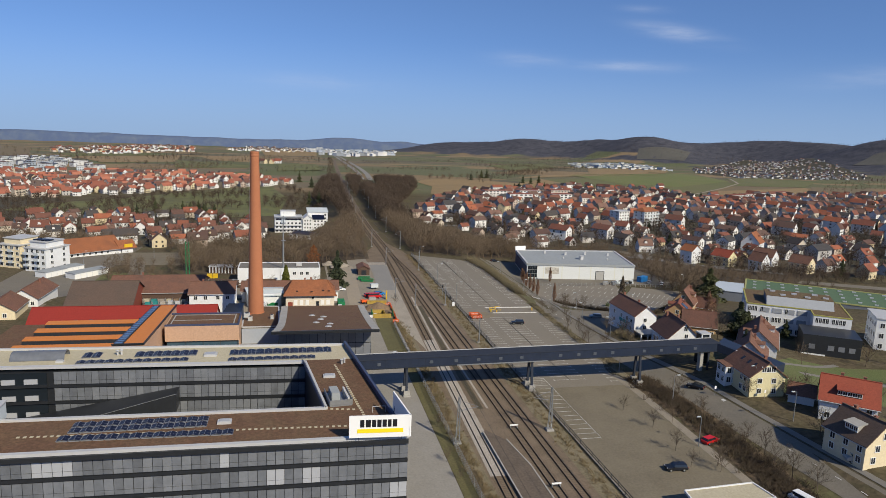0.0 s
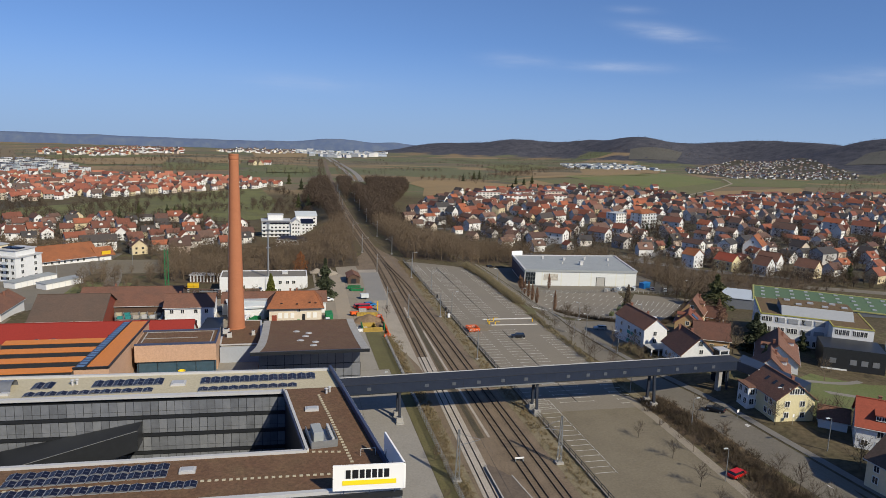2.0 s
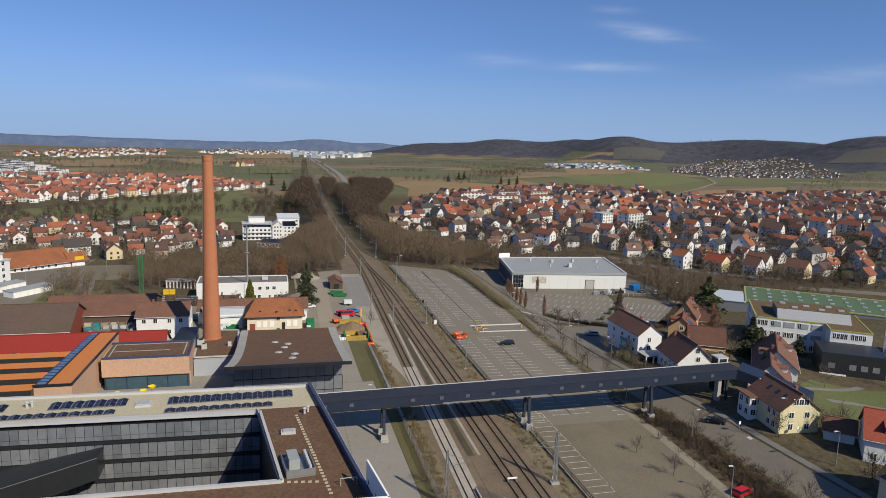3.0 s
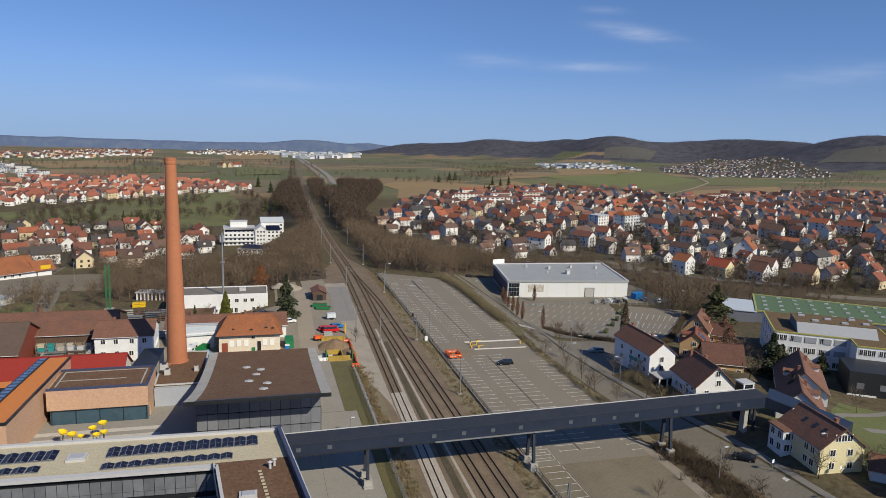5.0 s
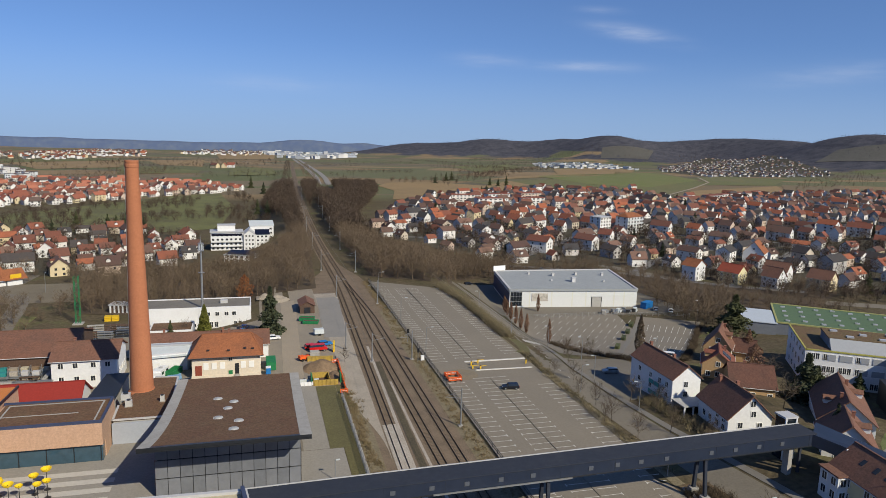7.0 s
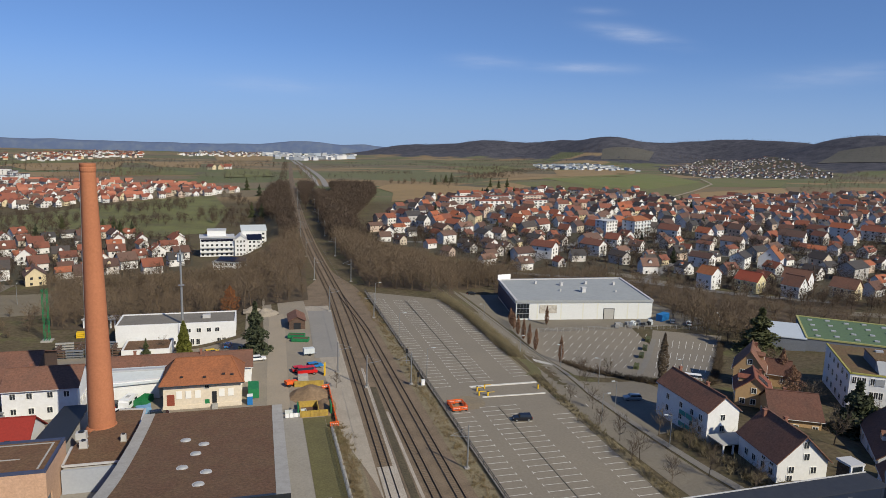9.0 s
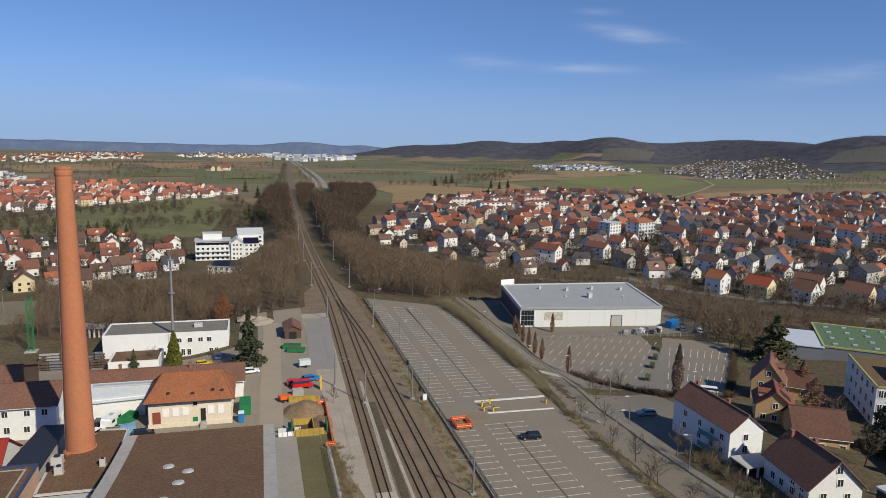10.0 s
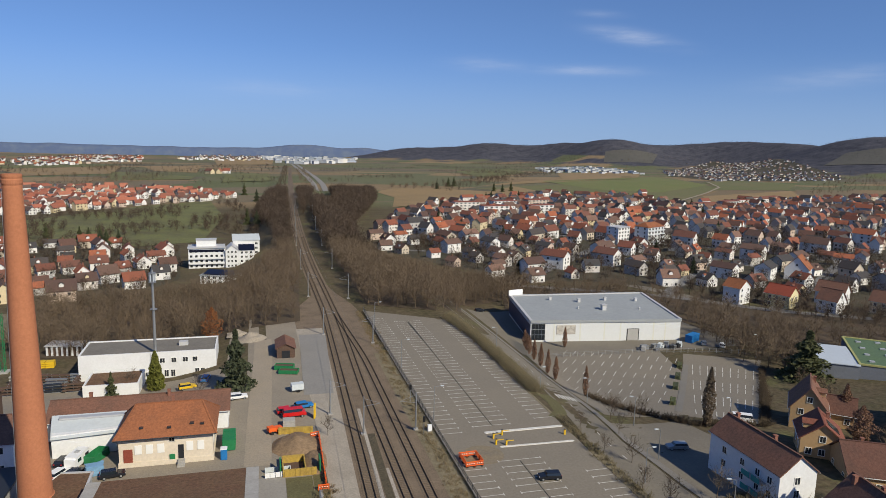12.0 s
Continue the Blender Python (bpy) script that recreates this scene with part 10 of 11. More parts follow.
fl = block("apartment_block", "white four-storey flats with blue-grey balconies", -110.5, 343.1, -25.9, 11.4, 14.2, 10.6, 4, "white_wall", "zinc", 4, base=-5.5, balconies=True)
setback(fl, 8.6, 10.4, 11.0, 2.5, "white_wall", "white set-back top storey")
for i in range(4):
    bm = B(); box(bm, -4.0 + i * 2.1, -3.6, 13.9, -2.4 + i * 2.1, 0.2, 14.3); part("roof_panel", bm, M["solar"], fl)
for s in range(1, 4):
    for y in (-3.6, 3.2):
        bm = B(); z = s * 2.65 - 0.1
        box(bm, -7.2, y - 2.0, z, -5.7, y + 2.0, z + 0.18); box(bm, -7.25, y - 2.0, z + 0.18, -7.15, y + 2.0, z + 1.1); part("balcony", bm, M["light_metal"], fl)
f2 = block("apartment_block", "cream four-storey flats with balconies", -124.5, 353.0, -25.9, 12, 14.2, 10.6, 4, "cream", "zinc", 4, base=-5.5, balconies=True)
setback(f2, 9.0, 10.0, 11.0, 2.4, "cream", "cream set-back top storey")


def garage_row(x, y, rz, n):
    """Garages side by side under one flat roof, doors to the front."""
    w = n * 2.9
    t = thing("garage_row", "row of low white garages with a flat roof", "garages", x, y, ground(x, y), rz, group="garage rows")
    bm = B(); box(bm, -w / 2, 0, -0.6, w / 2, 6, 2.4); part("wall", bm, M["white_wall"], t)
    bm = B(); box(bm, -w / 2 - .15, -.2, 2.4, w / 2 + .15, 6.15, 2.65); part("roof", bm, M["hall_roof"], t)
    for i in range(n):
        bm = B(); box(bm, -w / 2 + i * 2.9 + .25, -0.06, 0.05, -w / 2 + (i + 1) * 2.9 - .25, 0.02, 2.1); part("garage_door", bm, M["frame_white"], t)


garage_row(-102.0, 327.0, 59, 4)
garage_row(-87.2, 325.8, 52.3, 6)
garage_row(-97.0, 336.5, 52.3, 3)
mk = house("market_hall", "low market building under a wide orange roof", -109.0, 386.5, -51.5, 19, 34, 3.0, 5.2, "white_wall", "roof_orange", front=((-6, 0.8), (0, 0.8), (6, 0.8)),
           side=((-14, 0.8), (-11, 0.8), (-8, 0.8), (-5, 0.8), (-2, 0.8), (1, 0.8), (4, 0.8), (7, 0.8), (10, 0.8)), over=1.2, base=-6.5, chimneys=(), category="shop")
bm = B(); gable_roof(bm, 9, 8, 2.8, 3.2, 0.8, 0.25)
bmesh.ops.translate(bm, verts=bm.verts, vec=(5.5, 20.5, 0)); part("porch_roof", bm, M["roof_orange"], mk, "lower orange roof over the entrance")
bm = B(); gable_body(bm, 8.6, 6.0, -0.5, 2.8, 3.0)
bmesh.ops.translate(bm, verts=bm.verts, vec=(5.5, 20.5, 0)); part("porch_wall", bm, M["white_wall"], mk)
bm = B(); box(bm, 9.9, 18.6, 2.2, 10.3, 23.0, 4.6); part("gable_sign", bm, M["yellow_paint"], mk, "yellow and orange gable board")
house("farm_house", "white house with a red-brown roof by the yard", -90.0, 263, -1.5, 9.4, 19, 3.2, 3.0, "white_wall", "roof_brown", front=((-3, 0.8), (0, 0.8), (3, 0.8)), chimneys=((0.1, 0.2),))
house("farm_house", "long brown-roofed barn by the yard", -92.4, 244, 4, 10, 14, 3.0, 3.0, "cream", "roof_brown", front=((-2, 0.8), (2, 0.8)), chimneys=())
# storage yard: racks of steel and timber
random.seed(9)
for i in range(24):
    x, y = (-39 + (i % 4) * 4.9 + random.random(), 297 + (i // 4) * 4.1 + random.random()) if i < 12 else (-49 + (i % 4) * 3.9 + random.random(), 240 + (i // 4 - 3) * 3.6)
    g = thing("storage_rack", random.choice(("grey steel storage rack with pipes", "wooden rack stacked with boards")), "rack", x, y, ground(x, y) + 0.05, random.choice((0, 4, -5, 90)), group="storage racks")
    bm = B()
    for sx in (-2, 0, 2):
        for z in (0.5, 1.3, 2.1):
            beam(bm, (sx, -0.7, z), (sx, 0.7, z), 0.1)
        beam(bm, (sx, 0, 0), (sx, 0, 2.6), 0.14)
    beam(bm, (-2.05, 0, 0.08), (2.05, 0, 0.08), 0.16)
    part("frame", bm, M["steel_grey"], g)
    lm = M[random.choice(("wood_dark", "concrete", "steel_grey", "dark_metal", "steel_grey"))]
    for z in (0.55, 1.35, 2.15):
        for k in range(1):
            bm = B(); beam(bm, (-2.6, 0, z + 0.15), (2.6, 0, z + 0.15), 0.95, 0.32); part("load", bm, lm, g)
cr = thing("crane", "green lattice tower crane mast in the storage yard", "crane", -45.9, 317.7, ground(-45.9, 317.7))
bm = B()
for sx in (-0.7, 0.7):
    for sy in (-0.7, 0.7):
        beam(bm, (sx, sy, 0), (sx, sy, 17), 0.14)
for i in range(14):
    z = i * 1.2
    f = 1 if i % 2 else -1
    for sy in (-0.7, 0.7):
        beam(bm, (f * 0.7, sy, z), (-f * 0.7, sy, z + 1.2), 0.08)
    for sx in (-0.7, 0.7):
        beam(bm, (sx, f * 0.7, z), (sx, -f * 0.7, z + 1.2), 0.08)
part("mast", bm, M["green_paint"], cr)
bm = B(); box(bm, -1.6, -1.6, -0.2, 1.6, 1.6, 0.4); part("base", bm, M["concrete"], cr)
for k, (x, y) in enumerate(((-37, 320.5), (-34.6, 320.5))):
    yl = thing("formwork_stack", "stack of yellow formwork boards on the yard", "stack", x, y, ground(x, y) + 0.05, 4, group="formwork stacks")
    for i in range(3):
        bm = B(); box(bm, -1.1, -1.2, i * 0.6, 1.1, 1.2, i * 0.6 + 0.5); part("board_pack", bm, M["yellow_paint"], yl)
ws = thing("open_store", "long low store with white posts and dark bays", "shed", -32.5, 330.5, ground(-32.5, 330.5), -10)
bm = B(); box(bm, -6, 0, -0.5, 6, 5, 3.0); part("back", bm, M["wood_dark"], ws)
bm = B(); box(bm, -6.4, -0.7, 3.0, 6.4, 5.4, 3.25); part("roof", bm, M["zinc"], ws)
for i in range(9):
    bm = B(); box(bm, -6 + i * 1.45, -0.45, -0.5, -5.5 + i * 1.45, -0.1, 3.0); part("post", bm, M["white_wall"], ws)

# ------------------------------------------------------------------ far towns (kind stuff)
def far_town(name, label, poly, gap, seed, wall, roof, size=1.0, tries=3000, flat=False, pts=None, keep=lambda x, y: True, turn=None, tall=1.0):
    """Walls, windows and roofs of many small houses; gables face turn(x, y) or its right angle."""
    rng = np.random.default_rng(seed)
    wv, wf, rv, rf, gv_, gf_ = [], [], [], [], [], []
    for x, y in (pts if pts is not None else scatter(poly, gap, rng, tries, keep)):
        big = rng.random() < 0.14
        w, l = 8.4 * size * rng.uniform(.8, 1.15), 10.5 * size * rng.uniform(.8, 1.3) * (1.6 if big else 1.0)
        h = 5.6 * tall * rng.uniform(.75, 1.25) * (1.35 if big else 1.0)
        r = 0.3 if flat else 4.0 * size * rng.uniform(0.85, 1.15)
        a = rng.uniform(0, 3.14) if turn is None else radians(turn(x, y) + (90 if rng.random() < 0.6 else 0) + rng.normal(0, 7))
        c, s = math.cos(a), math.sin(a)
        z = ground(x, y)
        def put(px, py, pz):
            return (x + px * c - py * s, y + px * s + py * c, z + pz)
        o = len(wv)
        wv += [put(-w / 2, -l / 2, -2), put(w / 2, -l / 2, -2), put(w / 2, l / 2, -2), put(-w / 2, l / 2, -2), put(-w / 2, -l / 2, h), put(w / 2, -l / 2, h), put(w / 2, l / 2, h), put(-w / 2, l / 2, h), put(0, -l / 2, h + r), put(0, l / 2, h + r)]
        wf += [(o + i, o + j, o + k) for i, j, k in ((0, 1, 5), (0, 5, 4), (1, 2, 6), (1, 6, 5), (2, 3, 7), (2, 7, 6), (3, 0, 4), (3, 4, 7), (4, 5, 8), (6, 7, 9))]
        o = len(rv)
        q = 0.6 * r / (w / 2)
        rv += [put(-w / 2 - .6, -l / 2 - .6, h - q + .12), put(w / 2 + .6, -l / 2 - .6, h - q + .12), put(w / 2 + .6, l / 2 + .6, h - q + .12), put(-w / 2 - .6, l / 2 + .6, h - q + .12), put(0, -l / 2 - .6, h + r + .12), put(0, l / 2 + .6, h + r + .12)]
        rf += [(o + i, o + j, o + k) for i, j, k in ((0, 4, 5), (0, 5, 3), (1, 2, 5), (1, 5, 4))]
        if y < 1700:
            for zz in np.arange(0.9, h - 0.8, 2.7):
                spots = [(u * w, -l / 2 - .06, 1, 0) for u in (-.26, .24)] + [(-w / 2 - .06, u * l, 0, 1) for u in (-.3, 0.02, .31)] + [(w / 2 + .06, u * l, 0, 1) for u in (-.28, .22)]
                for px, py, ax, ay in spots:
                    if rng.random() < 0.8:
                        o, k = len(gv_), rng.uniform(.45, .85)
                        gv_ += [put(px - k * ax, py - k * ay, zz), put(px + k * ax, py + k * ay, zz), put(px + k * ax, py + k * ay, zz + 1.3), put(px - k * ax, py - k * ay, zz + 1.3)]
                        gf_ += [(o, o + 1, o + 2), (o, o + 2, o + 3)]
    tagged(part(name + "_walls", fast_mesh(name, wv, wf, M[wall]), None), label + ", walls", "houses", kind="stuff")
    tagged(part(name + "_roofs", fast_mesh(name, rv, rf, M[roof]), None), label + ", roofs", "houses", kind="stuff")
    if gv_:
        tagged(part(name + "_windows", fast_mesh(name, gv_, gf_, M["window"]), None), label + ", windows", "houses", kind="stuff")


patchy = lambda size, z, low: (lambda x, y: noise.noise((x / size, y / size, z)) > low)
HILL_VILLAGE = [(1370, 2205), (1700, 2560), (1930, 2770), (2000, 2790), (2010, 2480), (1752, 1925), (1590, 1650), (1400, 1540), (1204, 1497), (1060, 1500), (1130, 1800)]
far_town("hill_village", "pale distant village below the wooded hills", HILL_VILLAGE, 19, 1, "house_wall_far", "roof_muted_far", 0.58, 12000, keep=lambda x, y: patchy(90, 3, -0.08)(x, y) and ground(x, y) + 0.025 * y < 55, tall=0.62)
wood("garden_trees", "bare trees and gardens among the distant houses", HILL_VILLAGE, 17, 4, 8, 36, tries=12000, kinds=tiny_trees, mat="twig_dark")
far_town("industrial_estate", "white flat industrial sheds on the plain", [(850, 2040), (1030, 2490), (1340, 2740), (1400, 2630), (1230, 2190), (1150, 1890)], 34, 2, "white_far", "hall_roof", 1.5, 900, True, tall=0.85)
far_town("industrial_estate", "long white works halls on the plain", [(890, 2030), (1210, 2180), (1260, 2330), (1010, 2380)], 90, 12, "white_far", "hall_roof", 3.0, 40, True, tall=1.1)
far_town("plain_town", "distant town of white blocks on the plain", [(180, 2790), (300, 2760), (450, 3280), (560, 3900), (230, 4300), (60, 4300), (90, 3300)], 52, 3, "white_far", "zinc", 2.2, 1500, True, keep=patchy(200, 6, -0.25), tall=1.9)
far_town("plain_town", "large white sheds at the distant town", [(190, 2820), (430, 3180), (470, 3300), (330, 3200)], 120, 13, "white_far", "zinc", 5.0, 60, True, tall=2.2)
far_town("plain_village", "distant red-roofed houses beside the line", [(-280, 4300), (60, 4300), (40, 3300), (-160, 3000), (-280, 3050)], 36, 4, "house_wall_far", "roof_muted_far", 1.05, 2600, keep=patchy(220, 4, -0.1), tall=1.2)
far_town("plain_village", "distant red-roofed village on the western plain", [(-840, 3140), (-760, 4000), (-560, 3900), (-425, 2310), (-525, 1990), (-640, 2300)], 34, 5, "house_wall_far", "roof_tile_far", 0.95, 3000, keep=patchy(150, 5, -0.12))
far_town("plain_village", "distant houses on the left of the plain", [(-835, 2720), (-800, 2820), (-600, 2110), (-632, 2056)], 30, 15, "house_wall_far", "roof_tile_far", 1.1, 600, keep=patchy(120, 7, -0.15))
far_town("plain_village", "small red-roofed hamlet on the plain", [(-490, 3730), (-355, 2630), (-445, 2710), (-600, 3700)], 38, 14, "house_wall_far", "roof_tile_far", 1.2, 500)
far_town("west_village", "white flat-roofed houses at the village's western end", [(-570, 1538), (-512, 1648), (-318, 1290), (-305, 1236), (-433, 1164), (-560, 1230)], 19, 6, "white_far", "roof_muted_far", 1.0, 2500, True, keep=patchy(80, 8, -0.3), tall=1.15)
far_town("farmstead", "red-roofed farm buildings in the fields", [(-70, 1640), (-30, 1660), (-30, 1700), (-75, 1690)], 22, 16, "house_wall_far", "roof_red_far", 1.3, 60)
far_town("town_quarter", "reddish tiled houses in the far part of the town", None, 0, 8, "house_wall_far", "roof_tile_far", 0.86, tall=1.08, pts=far_pts + near_pts[NEAR_MAX:], turn=lambda x, y: 24 + 26 * noise.noise((x / 150, y / 150, 1)))
far_town("red_village", "village of light houses with red tiled roofs", VILLAGE, 13.2, 9, "house_wall_far", "roof_red_far", 0.78, 12000, keep=patchy(60, 2, -0.42), tall=0.85, turn=lambda x, y: 30 + 40 * noise.noise((x / 90, y / 90, 2)))

# large fields beyond the town, and meadows on the western slope
def field(name, label, mat, poly, lift=0.4, size=26):
    """A patch of land with straight edges, cut into cells so that it follows the ground."""
    bm = B()
    bm.faces.new([bm.verts.new((x, y, 0)) for x, y in poly])
    xs, ys = [q[0] for q in poly], [q[1] for q in poly]
    for v in steps(min(xs), max(xs), size)[1:-1]:
        bmesh.ops.bisect_plane(bm, geom=bm.verts[:] + bm.edges[:] + bm.faces[:], plane_co=(v, 0, 0), plane_no=(1, 0, 0))
    for v in steps(min(ys), max(ys), size)[1:-1]:
        bmesh.ops.bisect_plane(bm, geom=bm.verts[:] + bm.edges[:] + bm.faces[:], plane_co=(0, v, 0), plane_no=(0, 1, 0))
    for v in bm.verts:
        v.co.z = ground(v.co.x, v.co.y) + lift
    tagged(part(name, bm, M[mat], smooth_faces=True), label, "field", kind="structure")


field("gardens", "brown and green gardens between the town houses", "garden", TOWN, 0.1, 14)
field("gardens", "brown and green gardens between the village houses", "garden", WEST, 0.1, 14)
bm = B()
for row in ([(150, 425), (209, 388), (240, 352), (275, 330)], [(240, 352), (310, 402), (460, 523), (548, 584), (800, 800)], [(209, 388), (300, 480), (420, 590), (640, 790)], [(150, 430), (230, 520), (330, 640), (470, 800)],
            [(120, 560), (230, 520), (300, 480), (350, 430)], [(140, 690), (250, 640), (330, 560), (420, 480)], [(200, 820), (330, 730), (460, 640), (560, 590)], [(300, 930), (420, 830), (560, 730), (680, 690)]):
    ribbon(bm, row, 3.0, 0.22, 5)
tagged(part("town_streets", bm, M["town_road"]), "grey streets winding through the town", "road", kind="structure")
field("field_east", "broad green field beyond the town", "field_green", [(380, 1220), (530, 1000), (630, 1000), (870, 1230), (1050, 1680), (900, 1800), (820, 1450), (600, 1330)])
field("field_ochre", "ochre ploughed field on the rise", "field_ochre", [(610, 1350), (820, 1450), (1120, 1930), (1120, 2170), (810, 1830)])
field("field_ochre", "brown stubble field at the edge of the town", "field_brown", [(590, 920), (790, 940), (910, 1030), (990, 1200), (850, 1200), (640, 1000)], 0.5)
field("field_green", "green winter wheat field below the far village", "field_green", [(850, 1205), (1000, 1205), (1160, 1360), (1130, 1510), (980, 1430)], 0.45)
field("field_brown", "brown field beside a pale track", "field_brown", [(860, 1010), (1050, 1030), (1150, 1200), (1030, 1220)], 0.5)
field("field_strip", "narrow ochre strip between green fields", "field_ochre", [(410, 1270), (650, 1420), (880, 1540), (700, 1530), (510, 1380)], 0.6)
field("field_ochre", "ochre stubble field at the wood's edge", "field_ochre", [(200, 1140), (210, 1050), (180, 910), (270, 960), (275, 1000), (345, 1060), (390, 1150), (300, 1230), (235, 1210)])
field("meadow_west", "green meadow on the orchard slope", "meadow", [(-240, 640), (-150, 610), (-60, 600), (-14, 620), (-6, 800), (-30, 1000), (-100, 930), (-170, 780), (-230, 700)], 0.15, 12)
field("field_ochre", "broad ochre stubble field on the middle plain", "field_ochre", [(-513, 1808), (-319, 2129), (-250, 1606), (-366, 1468)], 0.5)
field("field_ochre", "ochre field beside the farm", "field_ochre", [(-279, 2182), (-131, 2298), (-97, 1699), (-196, 1789)], 0.5)
field("field_brown", "brown field before the distant town", "field_ochre", [(-157, 3453), (121, 3830), (82, 2571), (-92, 2432)], 0.6, 60)
field("field_brown", "tan ploughed field far to the west", "field_brown", [(-1015, 2742), (-906, 2689), (-590, 1766), (-620, 1672), (-1100, 2000)], 0.5, 50)
field("field_green", "fresh green field below the farm", "meadow", [(-270, 1716), (-184, 1624), (-85, 1488), (-85, 1391), (-213, 1352)], 0.5)
field("field_green", "green pasture on the far plain", "meadow", [(-640, 2050), (-430, 2290), (-330, 2160), (-520, 1830)], 0.5)
field("field_green", "green strip beside the railway", "meadow", [(-36, 1660), (52, 1690), (54, 1365), (-29, 1322)], 0.9)
field("field_ochre", "ochre patch on the slope below the sheds", "field_ochre", [(860, 1940), (1049, 2060), (1002, 1828), (796, 1477), (657, 1465)], 0.55)
field("field_green", "long fresh green strip along the slope", "field_fresh", [(584, 1434), (800, 1560), (1014, 1697), (917, 1330), (687, 1145), (600, 1200)], 0.6)
field("field_ochre", "ochre foot of the slope by the town", "field_ochre", [(309, 1061), (469, 1265), (475, 1166), (385, 1036)], 0.6)
bm = B(); ribbon(bm, [(615, 983), (777, 1141), (895, 1266), (993, 1441)], 2.2, 0.9, 8)
tagged(part("field_track", bm, M["sand"]), "pale farm track across the fields", "track", kind="structure")
field("field_brown", "tan field on the rise beyond the town", "field_ochre", [(719, 1072), (992, 1188), (864, 1006), (640, 945)], 0.9)
field("field_green", "green field before the industrial sheds", "meadow", [(571, 2011), (878, 2369), (770, 1946), (500, 1539)], 0.9)
field("vineyard", "open brown-green slope on the wooded hill", "vineyard", [(1591, 3026), (1812, 2942), (1696, 2798), (1522, 2907)], 1.4)
field("vineyard", "bare vineyard slope on the eastern hill", "vineyard", [(1950, 2026), (2060, 1903), (1900, 1758), (1808, 1969)], 1.4)
field("meadow_near", "grassy waste ground by the western road", "meadow", [(-84, 300), (-62, 300), (-62, 330), (-84, 335)], 0.06, 6)
bm = B()
for side in (-7.5, 7.5):
    ribbon(bm, [(118, 1150), (126, 1290), (137, 1700), (150, 2215), (165, 2800)], 4.6, 0.6, 20, side)
tagged(part("far_road", bm, M["pad"]), "pale straight line of the far motorway", "road", kind="structure")
for name, poly in (("woodland_floor", [(124, 374), (185, 369), (190, 322), (205, 302), (240, 296), (290, 330), (240, 350), (190, 408), (140, 425)]), ("woodland_floor", [(37, 340), (12, 332), (-20, 324), (-50, 332), (-56, 362), (-56, 398), (-20, 402), (8, 412), (24, 440), (36, 500), (41, 500), (42, 430)]),
                   ("woodland_floor", [(63, 360), (86, 347), (98, 352), (106, 380), (128, 392), (150, 415), (120, 440), (92, 470), (84, 540), (94, 640), (112, 740), (140, 850), (120, 860), (76, 700), (63, 500)])):
    field(name, "leaf-strewn dark floor of the bare wood", "wood_floor", poly, 0.12, 6)
wood("woods", "dark belts of trees across the far plain", [(-700, 1500), (-120, 1480), (80, 1700), (60, 2600), (-900, 2600), (-1500, 2000)], 15, 7, 12, 51, lambda x, y: noise.noise((x / 260, y / 70, 12)) > 0.30, 14000, tiny_trees, "twig_dark")
wood("woods", "dark hedge belts below the eastern hills", [(320, 1140), (450, 1340), (700, 1690), (960, 2040), (930, 2080), (660, 1760), (420, 1400), (290, 1180)], 9, 7, 12, 52, tries=3500, kinds=tiny_trees, mat="twig_dark")
wood("woods", "orchards and gardens below the far village", [(930, 1080), (1310, 1260), (1620, 1540), (1800, 1850), (1500, 1560), (1210, 1350)], 13, 5, 10, 53, tries=3000, kinds=tiny_trees)
wood("woods", "trees along the western village edge", [(-330, 1150), (-180, 1440), (-130, 1420), (-230, 1180)], 10, 7, 12, 54, tries=1500, kinds=tiny_trees)
random.seed(15)
for x, y, h in ((9, 1087, 17), (25, 994, 15), (16, 732, 14), (24, 671, 14), (-85, 611, 12), (-79, 616, 13), (-74, 610, 11), (-92, 618, 12), (-125, 601, 10), (394, 1160, 15), (424, 1162, 16), (405, 1150, 13), (338, 1011, 13), (360, 1275, 16), (346, 1262, 15), (352, 1283, 14), (312, 1209, 13)):
    conifer(x, y, h, random.randrange(3))
wood("woods", "hedgerows and lone trees on the middle plain", [(-420, 1380), (-60, 1300), (60, 1150), (90, 1500), (90, 2300), (-700, 2300)], 13, 6, 11, 61, lambda x, y: noise.noise((x / 120, y / 55, 3)) > 0.22 and abs(x - 50 - rail_x(y)) > 12, 12000, tiny_trees, "twig_dark")
wood("woods", "hedgerows and copses on the eastern plain", [(150, 1130), (330, 1150), (900, 1900), (1250, 2700), (500, 2700), (150, 2000)], 9, 5, 10, 62, lambda x, y: noise.noise((x / 190, y / 70, 7)) > 0.30, 20000, tiny_trees, "twig_dark")
wood("woods", "trees lining the railway to the horizon", [(34, 1010), (66, 1010), (100, 1600), (120, 2300), (84, 2300), (60, 1600)], 9, 6, 10, 63, lambda x, y: 8 < abs(x - 49 - rail_x(y)) < 20, 4000, tiny_trees, "twig_dark")
wood("woods", "dark woods at the foot of the eastern hills", [(900, 2900), (1150, 2950), (1500, 2950), (1800, 2750), (2050, 2650), (2050, 2800), (1500, 3150), (1000, 3200)], 15, 8, 13, 64, lambda x, y: noise.noise((x / 180, y / 90, 4)) > 0.0, 6000, tiny_trees, "twig_dark")
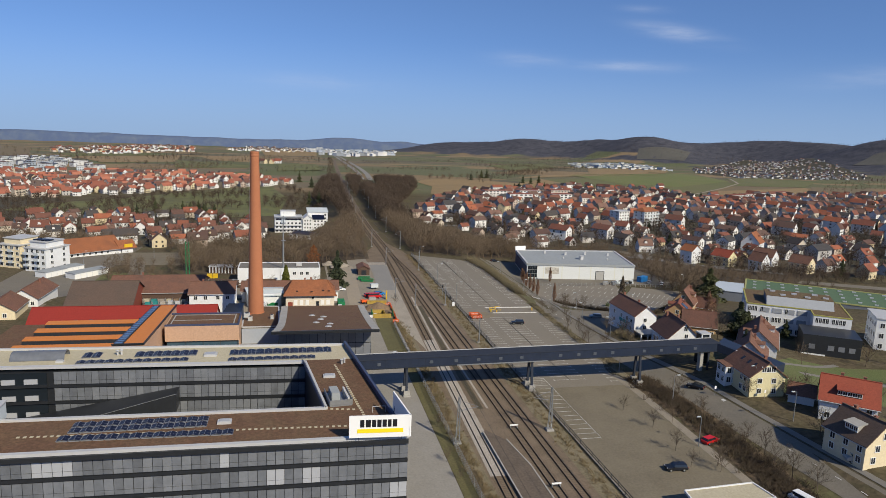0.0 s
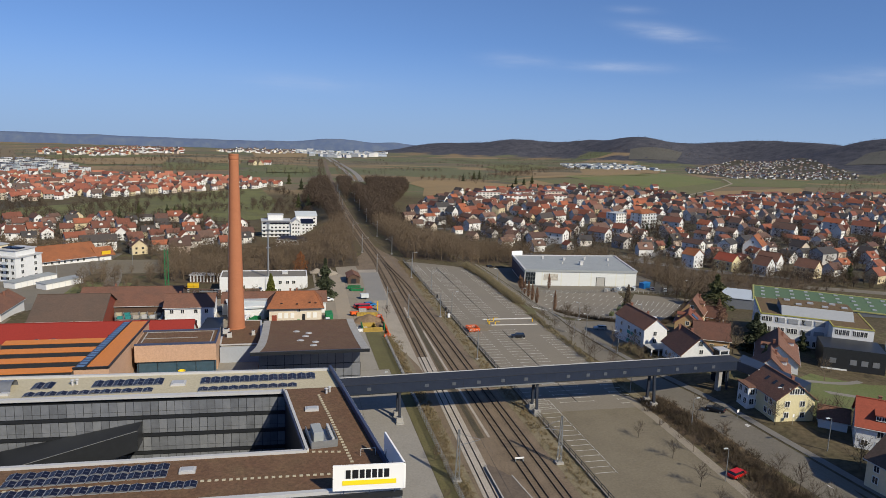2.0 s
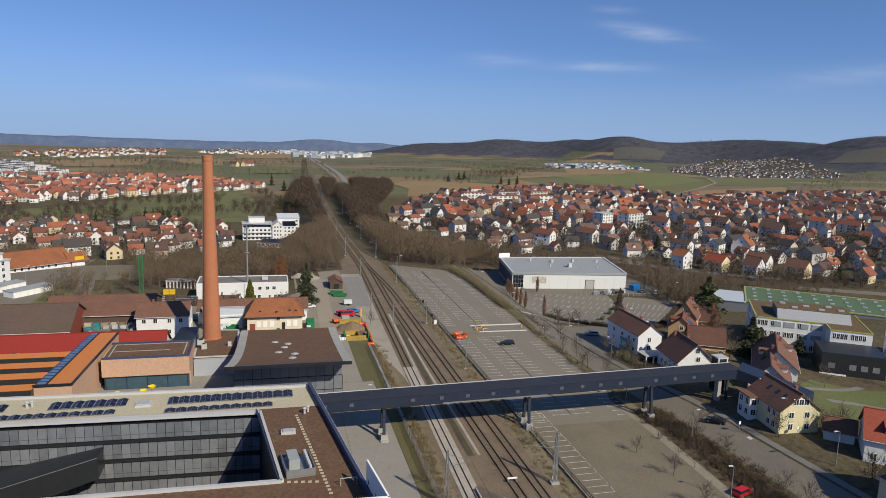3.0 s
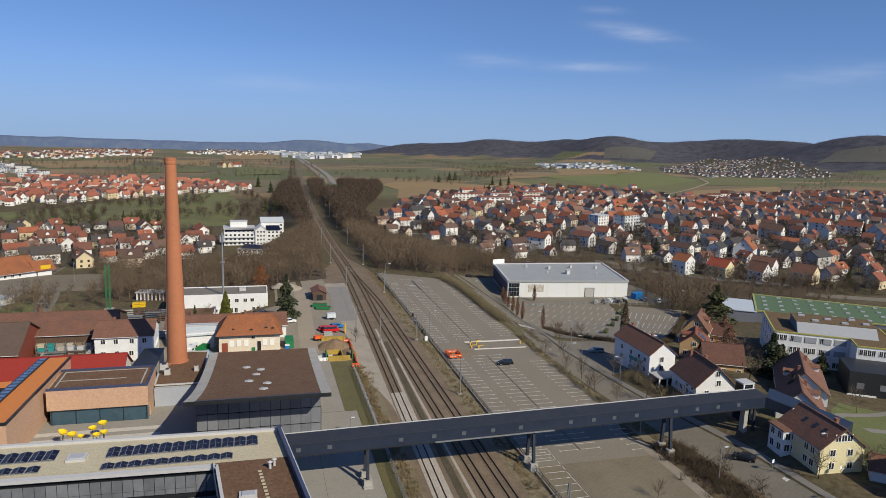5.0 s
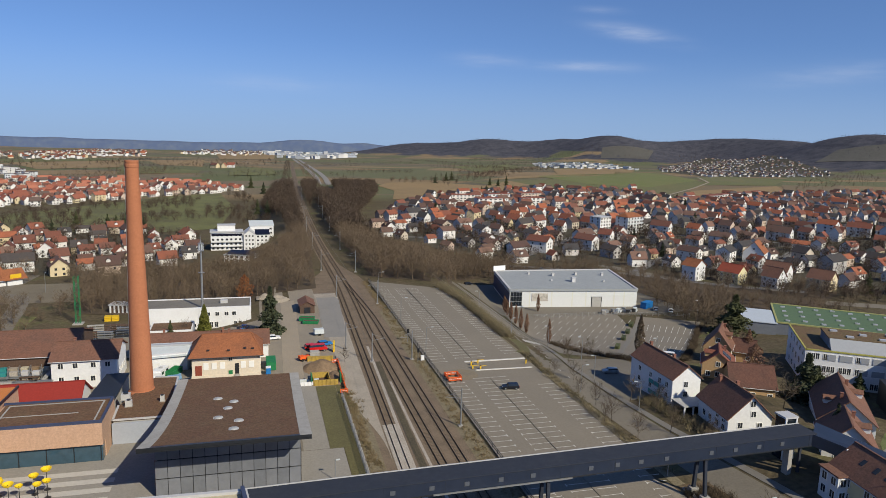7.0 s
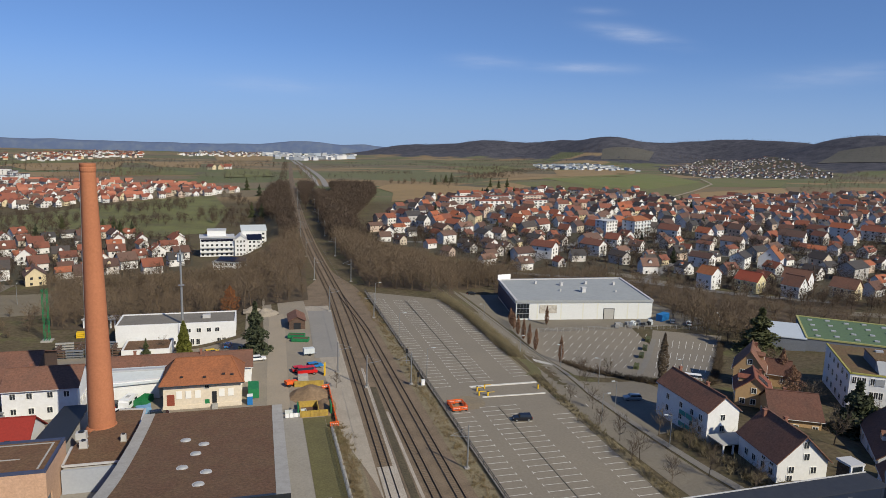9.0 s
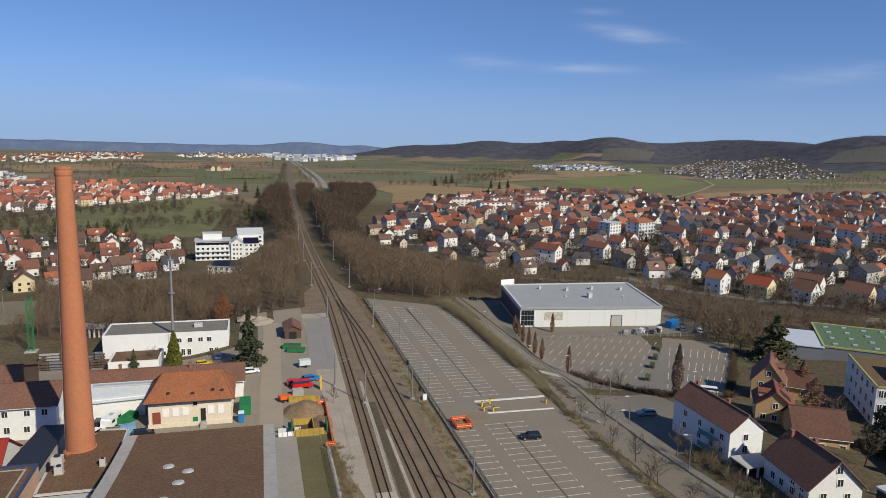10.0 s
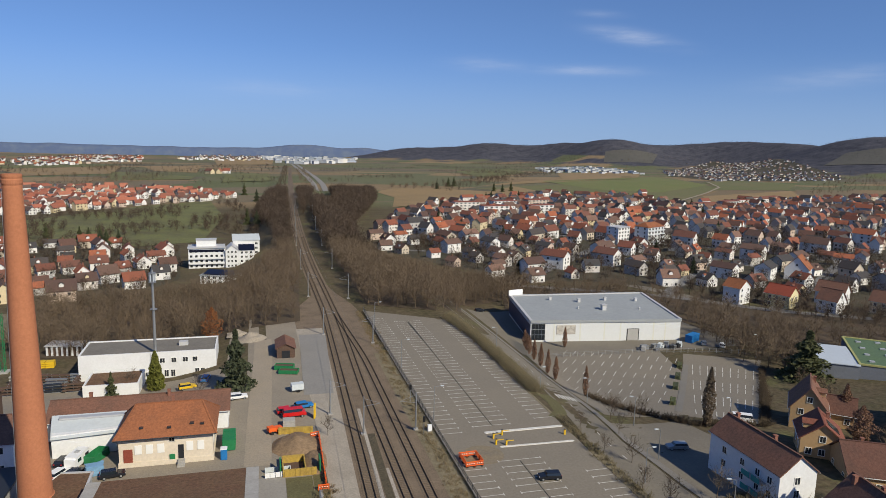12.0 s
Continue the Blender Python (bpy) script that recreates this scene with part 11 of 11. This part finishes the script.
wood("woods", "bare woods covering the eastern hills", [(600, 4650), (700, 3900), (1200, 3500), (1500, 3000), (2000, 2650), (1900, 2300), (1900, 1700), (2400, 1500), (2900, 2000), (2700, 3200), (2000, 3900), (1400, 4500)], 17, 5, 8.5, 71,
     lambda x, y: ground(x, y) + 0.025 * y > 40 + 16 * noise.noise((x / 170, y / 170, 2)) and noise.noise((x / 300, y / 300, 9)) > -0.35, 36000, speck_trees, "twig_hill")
field("gardens", "brown gardens between the distant houses", "garden", HILL_VILLAGE, 0.35, 40)


# ------------------------------------------------------------------ goods stored along the long shed
def goods_rack(x, y, bays):
    """Open shelves of mixed packs in the light."""
    g = thing("goods_rack", "open storage rack filled with stone and timber packs", "rack", x, y, 0.05, 0, group="goods racks")
    rnd = random.Random(int(x * 10))
    for i in range(bays + 1):
        bm = B(); beam(bm, (i * 2.4, 0, 0), (i * 2.4, 0, 3.9), 0.14); beam(bm, (i * 2.4, 1.3, 0), (i * 2.4, 1.3, 3.9), 0.14); part("upright", bm, M["steel_grey"], g)
    for z in (1.25, 2.55):
        bm = B(); box(bm, 0, -0.1, z, bays * 2.4, 1.4, z + 0.12); part("shelf", bm, M["steel_grey"], g)
    for i in range(bays):
        for z in (0.0, 1.37, 2.67):
            if rnd.random() < 0.88:
                w, h = rnd.uniform(1.2, 2.0), rnd.uniform(0.5, 1.0)
                bm = B(); cbox(bm, i * 2.4 + 1.2, 0.6, z + 0.12, w, 1.2, h); cbox(bm, i * 2.4 + 1.2, 0.6, z, w - 0.1, 1.1, 0.12)
                part("pack", bm, M[rnd.choice(("concrete", "gravel_roof", "sand", "zinc", "earth", "ballast_pale", "teal"))], g)


goods_rack(-50.6, 246.6, 6)
goods_rack(-49.6, 243.4, 5)
field("lawn", "green lawn between the houses and the school", "green_lawn", [(127, 156), (140, 170), (151.5, 179), (164.5, 171), (163, 158), (156, 151), (134, 145), (120, 141)], 0.06, 5)
bm = B(); ribbon(bm, [(129, 160.5), (140, 167), (152, 171), (166, 174)], 1.0, 0.10, 2.5)
tagged(part("lawn_path", bm, M["paving"]), "pale path winding over the lawn", "path", kind="structure")
